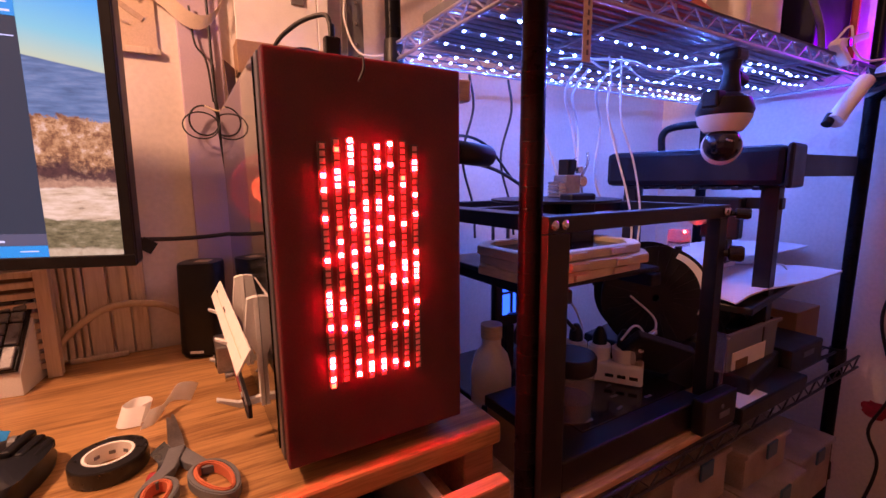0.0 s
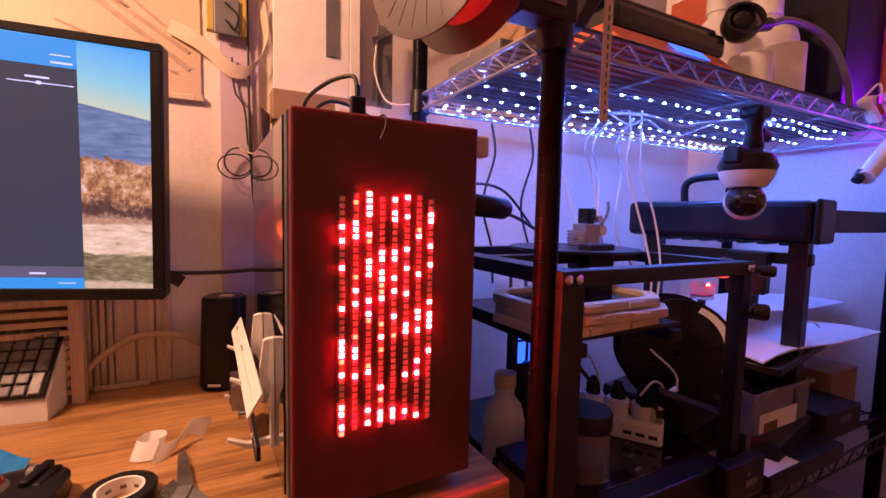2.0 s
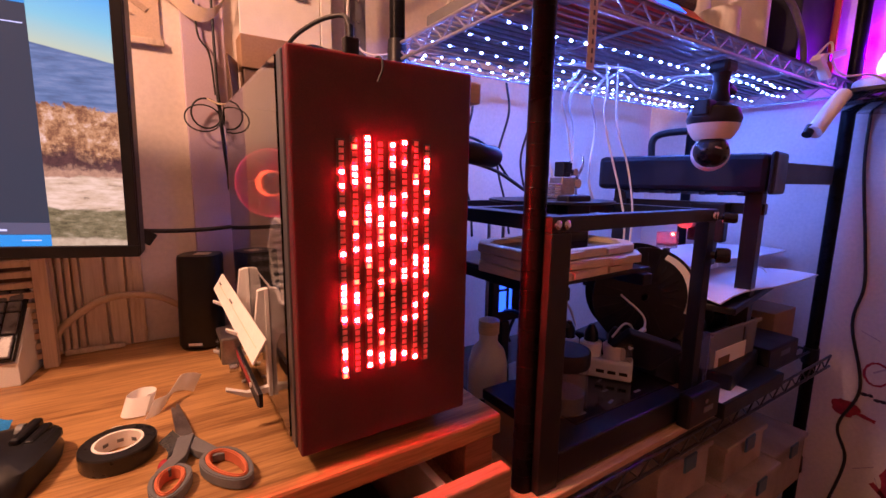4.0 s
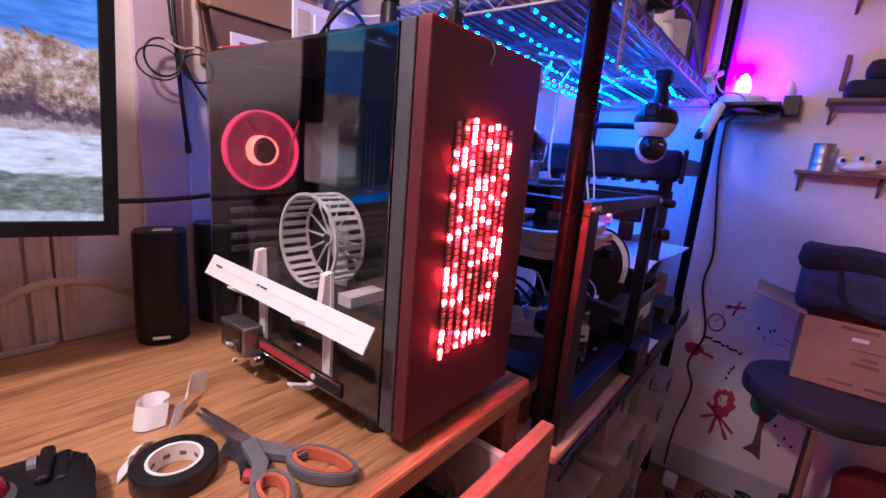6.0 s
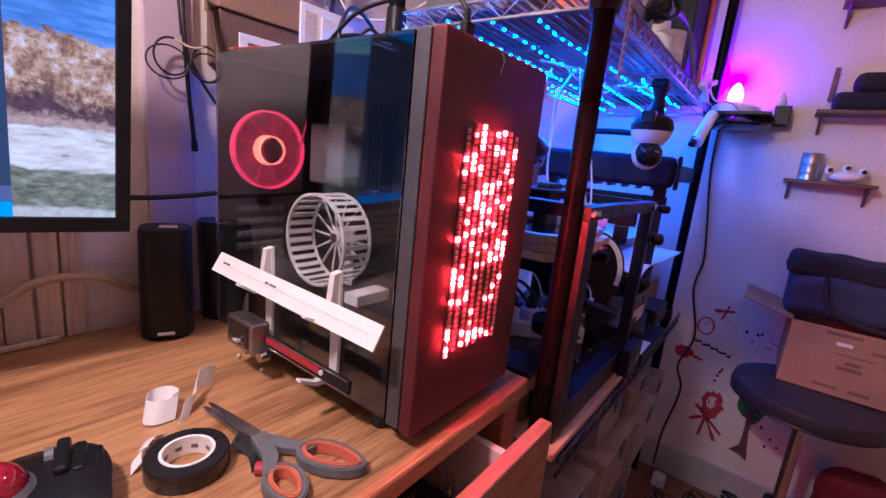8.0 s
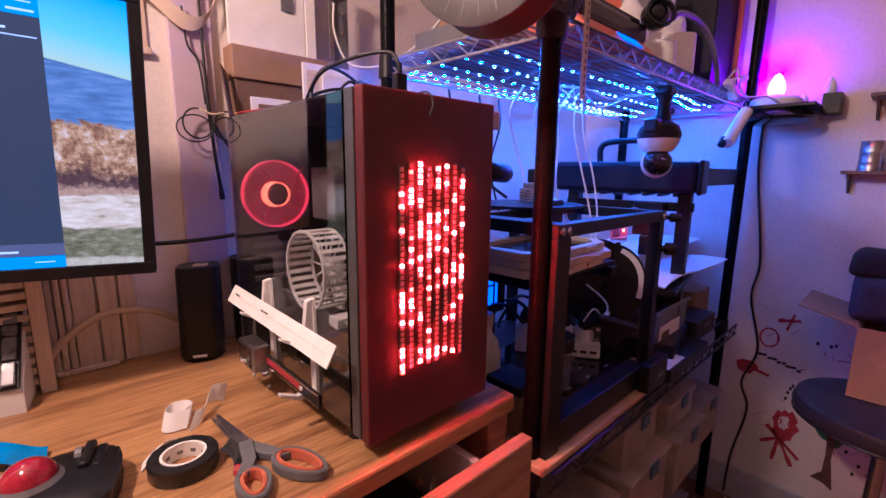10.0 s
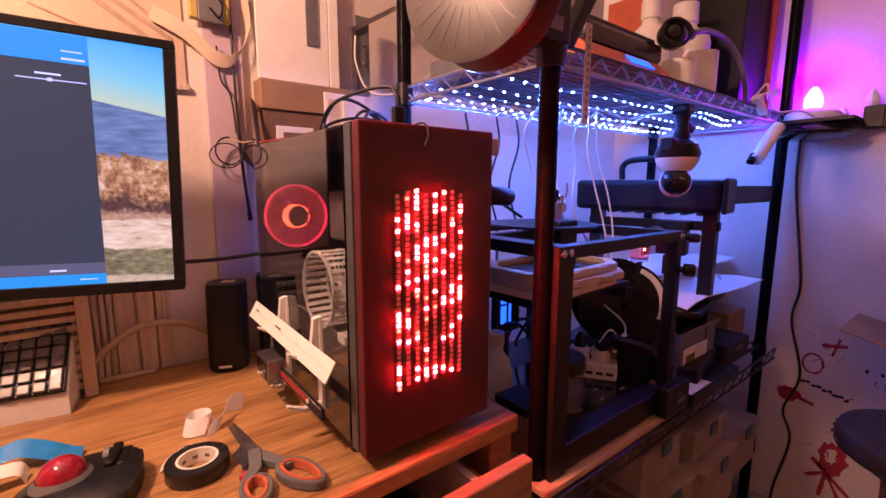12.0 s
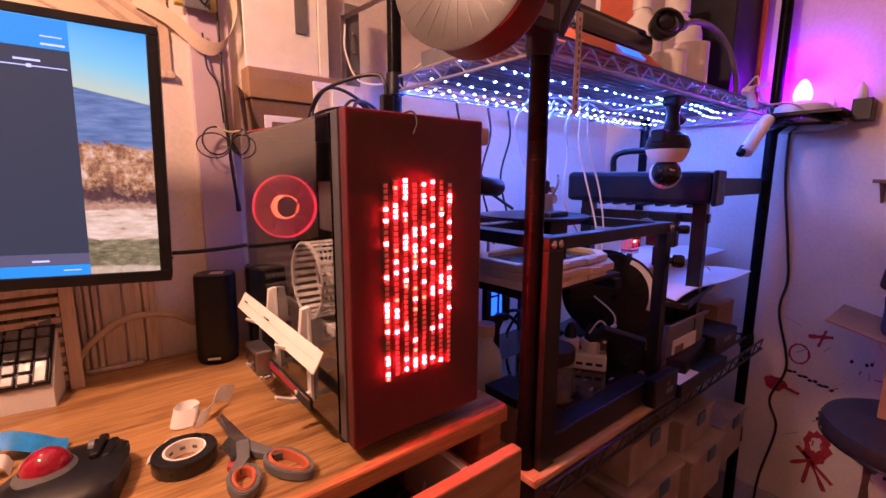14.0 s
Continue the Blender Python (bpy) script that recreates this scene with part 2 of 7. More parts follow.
def tube(pts, r, seg=8, n=8, bm=None):
    """A cable through points."""
    line = smoothline(pts, n)
    own = bmesh.new()
    rings = []
    up = Vector((0.13, 0.27, 0.95))
    for i, p in enumerate(line):
        d = (line[min(i + 1, len(line) - 1)] - line[max(i - 1, 0)])
        d = d.normalized() if d.length > 1e-9 else Vector((0, 0, 1))
        s = d.cross(up)
        s = s.normalized() if s.length > 1e-4 else d.orthogonal().normalized()
        u = s.cross(d)
        up = u
        rings.append([own.verts.new(p + r * (math.cos(2 * math.pi * k / seg) * s + math.sin(2 * math.pi * k / seg) * u)) for k in range(seg)])
    for a, b in zip(rings, rings[1:]):
        for k in range(seg):
            own.faces.new((a[k], a[(k + 1) % seg], b[(k + 1) % seg], b[k]))
    own.faces.new(rings[0][::-1])
    own.faces.new(rings[-1])
    return own if bm is None else join(bm, own)


def ribbon(pts, w, thick, axis=(0, 0, 1), n=8, bm=None):
    """A strip of width w along axis, through points."""
    line = smoothline(pts, n)
    ax = Vector(axis).normalized()
    own = bmesh.new()
    rows = []
    for i, p in enumerate(line):
        d = (line[min(i + 1, len(line) - 1)] - line[max(i - 1, 0)]).normalized()
        nn = d.cross(ax).normalized() * thick / 2
        rows.append([own.verts.new(p + s * ax * w / 2 + q * nn) for s, q in ((-1, -1), (1, -1), (1, 1), (-1, 1))])
    for a, b in zip(rows, rows[1:]):
        for k in range(4):
            own.faces.new((a[k], a[(k + 1) % 4], b[(k + 1) % 4], b[k]))
    own.faces.new(rows[0][::-1])
    own.faces.new(rows[-1])
    bmesh.ops.recalc_face_normals(own, faces=own.faces)
    return own if bm is None else join(bm, own)


def prism(outline, z0, z1, m=None, bevel=0.0, bm=None):
    """Extrude an outline in xy from z0 to z1."""
    own = bmesh.new()
    lo = [own.verts.new((x, y, z0)) for x, y in outline]
    hi = [own.verts.new((x, y, z1)) for x, y in outline]
    own.faces.new(lo[::-1])
    own.faces.new(hi)
    for i in range(len(lo)):
        j = (i + 1) % len(lo)
        own.faces.new((lo[i], lo[j], hi[j], hi[i]))
    bmesh.ops.recalc_face_normals(own, faces=own.faces)
    if bevel:
        bmesh.ops.bevel(own, geom=own.edges[:], offset=bevel, segments=2, profile=0.5, affect="EDGES")
    if m is not None:
        own.transform(m)
    return own if bm is None else join(bm, own)


def cable(name, pts, r, material, label, n=8):
    return tagged(part(name, tube(pts, r, 8, n), material, smooth=60), label, "cable")


def setting(name, bm, material, label, category):
    return tagged(part(name, bm, material), label, category, kind="structure")


# ---- the room ----
XW, YW = 1.45, 0.95
setting("floor", bx(-3.0, 1.55, -2.9, 1.05, -0.1, 0.0), M_FLOOR, "reddish brown wooden floor", "floor")
setting("wall_back", bx(-3.1, 1.55, YW, YW + 0.1, 0, 2.4), M_WALL, "pale painted plaster wall behind the desk", "wall")
setting("wall_right", bx(XW, XW + 0.1, -2.9, YW, 0, 2.4), M_WALL, "pale painted wall with childish paint marks", "wall")
setting("wall_left", bx(-3.1, -3.0, -2.9, YW, 0, 2.4), M_WALL, "pale painted plaster wall", "wall")
setting("wall_front", bx(-3.1, 1.55, -3.0, -2.9, 0, 2.4), M_WALL, "pale painted plaster wall", "wall")
setting("ceiling", bx(-3.1, 1.55, -3.0, 1.05, 2.4, 2.5), M_CEIL, "plain pale ceiling", "ceiling")

# ---- the desk ----
DZ = 0.75
desk = thing("desk", (-0.4, 0.68, 0), "oak desk with a worn varnished top and open drawer", "desk")
part("desktop", bx(-1.15, 0.325, 0.405, YW - 0.005, DZ - 0.028, DZ, 0.004), M_OAK, desk)
part("front_rail", bx(-1.13, -0.32, 0.425, 0.445, 0.57, DZ - 0.0285, 0.002), M_OAKEND, desk)
part("leg", bx(0.272, 0.318, 0.412, 0.452, 0, DZ - 0.0285, 0.003), M_OAKEND, desk)
part("leg", bx(0.272, 0.318, 0.88, 0.925, 0, DZ - 0.0285, 0.003), M_OAKEND, desk)
part("leg", bx(-1.13, -1.08, 0.412, 0.452, 0, DZ - 0.0285, 0.003), M_OAKEND, desk)
part("leg", bx(-1.13, -1.08, 0.88, 0.925, 0, DZ - 0.0285, 0.003), M_OAKEND, desk)
part("side_rail", bx(0.28, 0.305, 0.4525, 0.8795, 0.60, DZ - 0.05, 0.002), M_OAKEND, desk)
part("drawer_runner", rod((0.255, 0.42, 0.655), (0.255, 0.9, 0.655), 0.012), M_PINE, desk)
drawer = part("drawer", bx(-0.28, 0.293, 0.347, 0.367, 0.52, 0.719, 0.003), M_RAWOAK, desk, "oak drawer pulled open")
part("drawer_side", bx(0.222, 0.234, 0.3675, 0.86, 0.55, 0.688, 0.001), M_WHITE, drawer, "white drawer side")
part("drawer_side", bx(-0.234, -0.222, 0.3675, 0.86, 0.55, 0.688, 0.001), M_WHITE, drawer, "white drawer side")
part("drawer_bottom", bx(-0.2215, 0.2215, 0.3675, 0.86, 0.552, 0.558), M_PINE, drawer)

# ---- computer case ----
PX0, PX1, PY0, PY1, PZ0, PZ1 = 0.067, 0.272, 0.419, 0.822, 0.775, 1.170


def build_case():
    pc = thing("computer_case", ((PX0 + PX1) / 2, (PY0 + PY1) / 2, DZ), "black tower computer case with glass side and red light grid", "computer")
    t = 0.002
    part("top_panel", bx(PX0 + 0.004, PX1, PY0 + 0.034, PY1, PZ1 - 0.004, PZ1, 0.001), M_CASE, pc)
    part("bottom_panel", bx(PX0 + 0.004, PX1, PY0 + 0.034, PY1, PZ0, PZ0 + 0.004, 0.001), M_CASE, pc)
    part("side_panel", bx(PX1 - t, PX1 + 0.001, PY0 + 0.034, PY1, PZ0 + 0.0045, PZ1 - 0.0045), M_CASE, pc)
    part("tray", bx(PX1 - 0.03, PX1 - 0.028, PY0 + 0.036, PY1 - 0.004, PZ0 + 0.0045, PZ1 - 0.0045), M_CASE, pc)
    part("rear_panel", bx(PX0 + 0.004, PX1 - 0.0025, PY1 - 0.002, PY1 + 0.001, PZ0 + 0.0045, PZ1 - 0.0045), M_CASE, pc)
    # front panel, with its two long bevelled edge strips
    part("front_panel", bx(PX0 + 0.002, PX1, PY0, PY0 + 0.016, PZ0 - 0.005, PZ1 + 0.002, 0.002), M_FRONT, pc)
    part("edge_strip", bx(PX0 + 0.0005, PX0 + 0.012, PY0 + 0.0165, PY0 + 0.034, PZ0 - 0.003, PZ1 + 0.001, 0.0015), M_TRIM, pc, "greyish bevelled edge strip")
    part("edge_strip", bx(PX1 - 0.012, PX1, PY0 + 0.0165, PY0 + 0.034, PZ0 - 0.003, PZ1 + 0.001, 0.0015), M_TRIM, pc)
    part("front_frame", bx(PX0 + 0.0125, PX1 - 0.0125, PY0 + 0.0165, PY0 + 0.0335, PZ0, PZ1, 0.001), M_CASE, pc)
    g = part("glass_panel", bx(PX0 - 0.001, PX0 + 0.003, PY0 + 0.0345, PY1 + 0.001, PZ0 + 0.001, PZ1 - 0.001, 0.0006), M_GLASS, pc, "dark tinted glass side panel")
    g.visible_shadow = False
    part("shroud", bx(PX0 + 0.012, PX1 - 0.031, PY0 + 0.04, PY1 - 0.006, PZ0 + 0.006, PZ0 + 0.09, 0.002), M_CASE, pc)
    for dx in (0.025, 0.18):
        for dy in (0.06, 0.36):
            part("foot", rod((PX0 + dx, PY0 + dy, DZ), (PX0 + dx, PY0 + dy, PZ0), 0.014, 16), M_BLACK, pc)
    # side clips at the right of the front
    for z in (0.98, 1.02, 1.06, 1.10, 1.13):
        part("clip", bx(PX1 + 0.0015, PX1 + 0.006, PY0 + 0.02, PY0 + 0.03, z, z + 0.012, 0.001), M_BLACK, pc)
    # light grid
    rnd = random.Random(4)
    cell = bx(-0.00245, 0.00245, -0.0016, 0, -0.00245, 0.00245, 0.0003, seg=1)
    package = len(cell.faces)
    lathe([(0.0016, 0.0014), (0.0016, 0.0018), (0.0012, 0.0022), (0, 0.0023)], 10, pose(0, 0, 0, 90, 0, 0), cell)
    for f in list(cell.faces)[package:]:
        f.material_index = 1
    src = bpy.data.meshes.new("led")
    cell.to_mesh(src)
    cell.free()
    for c in range(8):
        x = 0.117 + c * 0.01386
        dz = (0.0, 0.004, 0.006, 0.001, 0.001, 0.004, 0.004, 0.0)[c]
        strip = part("led_strip", bx(x - 0.0046, x + 0.0046, PY0 - 0.0008, PY0 - 0.0001, 0.845 + dz, 1.092 + dz), M_PCB, pc)
        for r in range(36):
            ob = new("led", src)
            if not len(src.materials):
                src.materials.append(M_LEDOFF)
                src.materials.append(M_LEDOFF)
            ob.parent = strip
            z = 0.8485 + dz + r * 0.00683
            ob.matrix_basis = base_of(strip).inverted() @ pose(x, PY0 - 0.0008, z)
            k = rnd.random()
            if k < 0.30:
                ob.material_slots[1].link = "OBJECT"
                ob.material_slots[1].material = M_LEDON if k < 0.235 else M_LEDMID
    # rear fan
    fx, fy, fz = 0.132, 0.79, 1.043
    mf = pose(fx, fy, fz, 90, 0, 0)
    fan = part("case_fan", lathe([(0.0555, -0.006), (0.058, -0.006), (0.058, 0.006), (0.0555, 0.006), (0.0555, -0.006)], 48, mf), M_FANRED, pc, "case fan glowing red")
    bm = bmn()
    for i in range(9):
        a = 2 * math.pi * i / 9
        ol = [(0.0215 * math.cos(a), 0.0215 * math.sin(a)), (0.052 * math.cos(a + 0.15), 0.052 * math.sin(a + 0.15)),
              (0.052 * math.cos(a + 0.72), 0.052 * math.sin(a + 0.72)), (0.0215 * math.cos(a + 0.5), 0.0215 * math.sin(a + 0.5))]
        prism(ol, -0.001, 0.001, mf, bm=bm)
    part("fan_blades", bm, M_FANBLADE, fan)
    part("fan_ring", lathe([(0.0195, 0.004), (0.021, 0.004), (0.021, 0.010), (0.0195, 0.010), (0.0195, 0.004)], 32, mf), M_FANHOT, fan, "bright orange light ring")
    arc = [radians(95 + 170 * i / 20) for i in range(21)]
    ol = [((0.0215 + 0.006 * math.sin((a - arc[0]) * math.pi / (arc[-1] - arc[0]))) * math.cos(a), (0.0215 + 0.006 * math.sin((a - arc[0]) * math.pi / (arc[-1] - arc[0]))) * math.sin(a)) for a in arc]
    ol += [(0.0212 * math.cos(a), 0.0212 * math.sin(a)) for a in reversed(arc)]
    part("fan_glow", prism(ol, 0.003, 0.005, mf), M_FANHOT, fan, "bright orange lit crescent beside the hub")
    part("fan_disc", lathe([(0.022, -0.003), (0.0552, -0.003), (0.0552, -0.0022), (0.022, -0.0022), (0.022, -0.003)], 48, mf), M_FANDISC, fan, "red translucent fan disc")
    part("fan_hub", lathe([(0, -0.01), (0.016, -0.01), (0.016, 0.011), (0.012, 0.012), (0.0115, 0.0105), (0.006, 0.0105), (0.0055, 0.012), (0, 0.0122)], 24, mf), mat("dark_red_hub", (0.10, 0.012, 0.018), 0.4, vary=0.15, scale=60, bump=0.05), fan)
    # expansion slots and board
    for i in range(4):
        part("slot_cover", bx(PX0 + 0.03, PX0 + 0.11, PY1 - 0.005, PY1 - 0.0025, 0.885 + i * 0.02, 0.895 + i * 0.02, 0.0005), M_GREY, pc)
    # pale steel discs stand in for outside light coming through the vents
    bm = bmn()
    for j in range(4):
        for i in range(9):
            rod((PX0 + 0.036 + i * 0.0085, PY1 - 0.0052, 0.890 + j * 0.02), (PX0 + 0.036 + i * 0.0085, PY1 - 0.0062, 0.890 + j * 0.02), 0.0028, 6, bm)
    for i in range(12):
        rod((PX0 + 0.02 + i * 0.009, PY1 - 0.0025, 0.975), (PX0 + 0.02 + i * 0.009, PY1 - 0.0035, 0.975), 0.0018, 6, bm)
    part("vent_holes", bm, M_STEEL, pc)["kind"] = "stuff"
    board = part("motherboard", bx(PX1 - 0.0275, PX1 - 0.026, 0.60, 0.80, 0.89, 1.13), M_PCB, pc)
    for i in range(4):
        part("memory_stick", bx(PX1 - 0.0575, PX1 - 0.0265, 0.634 + i * 0.009, 0.638 + i * 0.009, 1.0, 1.125), M_BLACK, board)
    part("cooler", bx(PX1 - 0.09, PX1 - 0.0265, 0.68, 0.76, 1.0, 1.09, 0.004), M_GREY, board)
    for i in range(11):
        part("vent_slat", bx(PX0 + 0.014, PX0 + 0.028, PY0 + 0.036, PY0 + 0.04, 1.02 + i * 0.011, 1.026 + i * 0.011), M_LINER, pc)
    part("inner_wire", tube([(0.16, 0.74, 1.09), (0.13, 0.70, 1.075), (0.115, 0.69, 1.05), (0.113, 0.69, 1.03)], 0.0014), M_REDPLASTIC, pc, "thin red wire")
    return pc


build_case()

# ---- monitor ----
def screen_material():
    """A desert view in layers: sky, far hills, scrub, sandy path, grass."""
    m = bpy.data.materials.new("landscape_screen")
    m.use_nodes = True
    nt = m.node_tree
    out = nt.nodes["Principled BSDF"]
    out.inputs["Base Color"].default_value = (0.01, 0.01, 0.01, 1)
    out.inputs["Roughness"].default_value = 0.3
    tc = nt.nodes.new("ShaderNodeTexCoord")
    sp = nt.nodes.new("ShaderNodeSeparateXYZ")
    nt.links.new(tc.outputs["Object"], sp.inputs[0])
    X, Z = sp.outputs["X"], sp.outputs["Z"]

    def put(sock, v):
        if isinstance(v, (int, float)):
            sock.default_value = v
        elif isinstance(v, tuple):
            sock.default_value = (*v, 1)
        else:
            nt.links.new(v, sock)

    def calc(op, p, q, r=0.0):
        n = nt.nodes.new("ShaderNodeMath")
        n.operation = op
        put(n.inputs[0], p), put(n.inputs[1], q), put(n.inputs[2], r)
        return n.outputs[0]

    def grain(scale, detail, stretch=(1, 1, 1), rough=0.6):
        mp = nt.nodes.new("ShaderNodeMapping")
        mp.inputs["Scale"].default_value = stretch
        nt.links.new(tc.outputs["Object"], mp.inputs[0])
        n = nt.nodes.new("ShaderNodeTexNoise")
        n.inputs["Scale"].default_value, n.inputs["Detail"].default_value, n.inputs["Roughness"].default_value = scale, detail, rough
        nt.links.new(mp.outputs[0], n.inputs["Vector"])
        return n.outputs[0]

    def ramp(v, lo, hi, *stops):
        mr = nt.nodes.new("ShaderNodeMapRange")
        mr.inputs[1].default_value, mr.inputs[2].default_value = lo, hi
        put(mr.inputs[0], v)
        cr = nt.nodes.new("ShaderNodeValToRGB")
        e = cr.color_ramp.elements
        e[0].position, e[0].color = stops[0][0], (*stops[0][1], 1)
        e[1].position, e[1].color = stops[-1][0], (*stops[-1][1], 1)
        for p, c in stops[1:-1]:
            e.new(p).color = (*c, 1)
        nt.links.new(mr.outputs[0], cr.inputs[0])
        return cr.outputs[0]

    def over(mask, lower, upper):
        n = nt.nodes.new("ShaderNodeMix")
        n.data_type = "RGBA"
        put(n.inputs[0], mask), put(n.inputs[6], lower), put(n.inputs[7], upper)
        return n.outputs[2]

    def below(level, v, soft=0.0015):
        """1 where v lies under the level."""
        mr = nt.nodes.new("ShaderNodeMapRange")
        mr.inputs[1].default_value, mr.inputs[2].default_value, mr.inputs[3].default_value, mr.inputs[4].default_value = level - soft, level + soft, 1.0, 0.0
        put(mr.inputs[0], v)
        return mr.outputs[0]

    zt = calc("MULTIPLY_ADD", X, 0.17, Z)
    sky = ramp(zt, 0.26, 0.36, (0.0, (0.55, 0.70, 0.36)), (0.35, (0.22, 0.66, 0.56)), (1.0, (0.02, 0.40, 0.72)))
    hill = ramp(grain(30, 4, (1, 1, 6)), 0.3, 0.7, (0.0, (0.08, 0.15, 0.21)), (0.5, (0.13, 0.23, 0.31)), (1.0, (0.22, 0.32, 0.38)))
    pic = over(below(0.262, calc("MULTIPLY_ADD", grain(12, 2), 0.006, zt), 0.0008), sky, hill)
    g1, g2 = grain(38, 8, rough=0.75), grain(120, 8, rough=0.8)
    scrub = ramp(calc("MULTIPLY_ADD", g1, 0.6, calc("MULTIPLY", g2, 0.4)), 0.36, 0.64, (0.0, (0.06, 0.025, 0.02)), (0.35, (0.28, 0.12, 0.04)), (0.6, (0.62, 0.33, 0.10)), (1.0, (1.0, 0.80, 0.50)))
    zs = calc("MULTIPLY_ADD", g1, 0.05, calc("MULTIPLY_ADD", g2, 0.02, Z))
    pic = over(below(0.238, zs), pic, scrub)
    shade = ramp(g2, 0.3, 0.7, (0.0, (0.02, 0.01, 0.012)), (1.0, (0.18, 0.08, 0.05)))
    pic = over(below(0.207, calc("MULTIPLY_ADD", grain(16, 5), 0.06, zs), 0.006), pic, shade)
    dust = ramp(g2, 0.3, 0.7, (0.0, (0.30, 0.16, 0.07)), (1.0, (0.72, 0.42, 0.18)))
    pic = over(below(0.158, zs, 0.003), pic, dust)
    path = ramp(grain(55, 7, (0.5, 1, 2.2), 0.7), 0.33, 0.6, (0.0, (0.18, 0.13, 0.07)), (0.3, (0.66, 0.48, 0.21)), (1.0, (0.92, 0.72, 0.38)))
    zp = calc("MULTIPLY_ADD", grain(22, 6), 0.02, Z)
    pic = over(below(0.122, zp), pic, path)
    grass = ramp(grain(90, 8, (0.6, 1, 1.5), 0.8), 0.32, 0.7, (0.0, (0.045, 0.04, 0.012)), (0.6, (0.27, 0.23, 0.08)), (1.0, (0.55, 0.46, 0.22)))
    pic = over(below(0.078, zp), pic, grass)
    front = ramp(g2, 0.3, 0.7, (0.0, (0.45, 0.34, 0.14)), (1.0, (0.75, 0.62, 0.30)))
    pic = over(below(0.034, calc("MULTIPLY_ADD", X, 0.06, zp), 0.002), pic, front)
    nt.links.new(pic, out.inputs["Emission Color"])
    out.inputs["Emission Strength"].default_value = 0.66
    return m


def glow(name, color, power=1.0):
    return mat(name, (0.02, 0.02, 0.02), 0.3, vary=0, bump=0, emit=color, power=0.68 * power)


def build_monitor():
    # local frame: origin at the lower right corner of the housing, x leftwards is negative, z up, front is -y
    mo = thing("monitor", (-0.063, 0.764, 0.936), "black flat monitor showing a desert landscape", "monitor", rz=-9.0, rx=4.5, ry=2.0)
    W, H = 0.63, 0.368
    part("housing", bx(-W, 0, 0, 0.035, 0, H, 0.004), M_BLACK, mo, local=True)
    part("bezel", bx(-W + 0.001, -0.001, -0.004, -0.0005, 0.001, 0.0175, 0.001), M_BLACK, mo, local=True)
    part("bezel", bx(-W + 0.001, -0.001, -0.004, -0.0005, H - 0.0125, H - 0.001, 0.001), M_BLACK, mo, local=True)
    part("bezel", bx(-0.0145, -0.001, -0.004, -0.0005, 0.018, H - 0.013, 0.001), M_BLACK, mo, local=True)
    part("bezel", bx(-W + 0.001, -W + 0.0145, -0.004, -0.0005, 0.018, H - 0.013, 0.001), M_BLACK, mo, local=True)
    part("screen", bx(-W + 0.015, -0.015, -0.0016, -0.0003, 0.018, H - 0.013), screen_material(), mo, "landscape picture on the screen", local=True)
    XR = -0.099
    win = part("app_window", bx(-W + 0.06, XR, -0.0022, -0.0018, 0.018, H - 0.014), glow("dark_window", (0.026, 0.047, 0.056), 1.0), mo, "dark slate program window", local=True)
    head = glow("blue_header", (0.0, 0.33, 0.60), 1.0)
    white = glow("white_ui", (0.8, 0.9, 1.0), 0.9)
    part("header_bar", bx(-W + 0.06, XR, -0.0027, -0.0023, H - 0.05, H - 0.014), head, win, "bright blue header bar", local=True)
    part("footer_bar", bx(-W + 0.06, XR, -0.0027, -0.0023, 0.018, 0.0335), head, win, "bright blue footer bar", local=True)
    part("toolbar", bx(-W + 0.06, XR, -0.0027, -0.0023, 0.034, 0.0495), glow("grey_ui", (0.10, 0.11, 0.13), 1.0), win, local=True)
    part("slider", bx(XR - 0.075, XR - 0.004, -0.0027, -0.0023, H - 0.0735, H - 0.0722), white, win, local=True)
    part("slider_knob", bx(XR - 0.044, XR - 0.039, -0.0032, -0.0028, H - 0.075, H - 0.0705), white, win, local=True)
    part("caption_bar", bx(XR - 0.056, XR - 0.03, -0.0027, -0.0023, H - 0.067, H - 0.0645), white, win, local=True)
    part("caption_bar", bx(XR - 0.028, XR - 0.004, -0.0032, -0.0028, H - 0.046, H - 0.0435), white, win, local=True)
    part("caption_bar", bx(XR - 0.028, XR - 0.006, -0.0032, -0.0028, H - 0.036, H - 0.0345), white, win, local=True)
    part("button_outline", bx(XR - 0.03, XR - 0.01, -0.0032, -0.0028, 0.0252, 0.0266), white, win, local=True)
    part("caption_bar", bx(XR - 0.062, XR - 0.044, -0.0032, -0.0028, 0.0385, 0.041), white, win, local=True)
    part("stand", bx(-W + 0.07, -W + 0.12, 0.036, 0.06, -0.187, 0.2, 0.006), M_BLACK, mo, local=True)
    part("foot", bx(-W + 0.02, -W + 0.16, -0.09, 0.06, -0.192, -0.18, 0.004), M_BLACK, mo, local=True)


build_monitor()

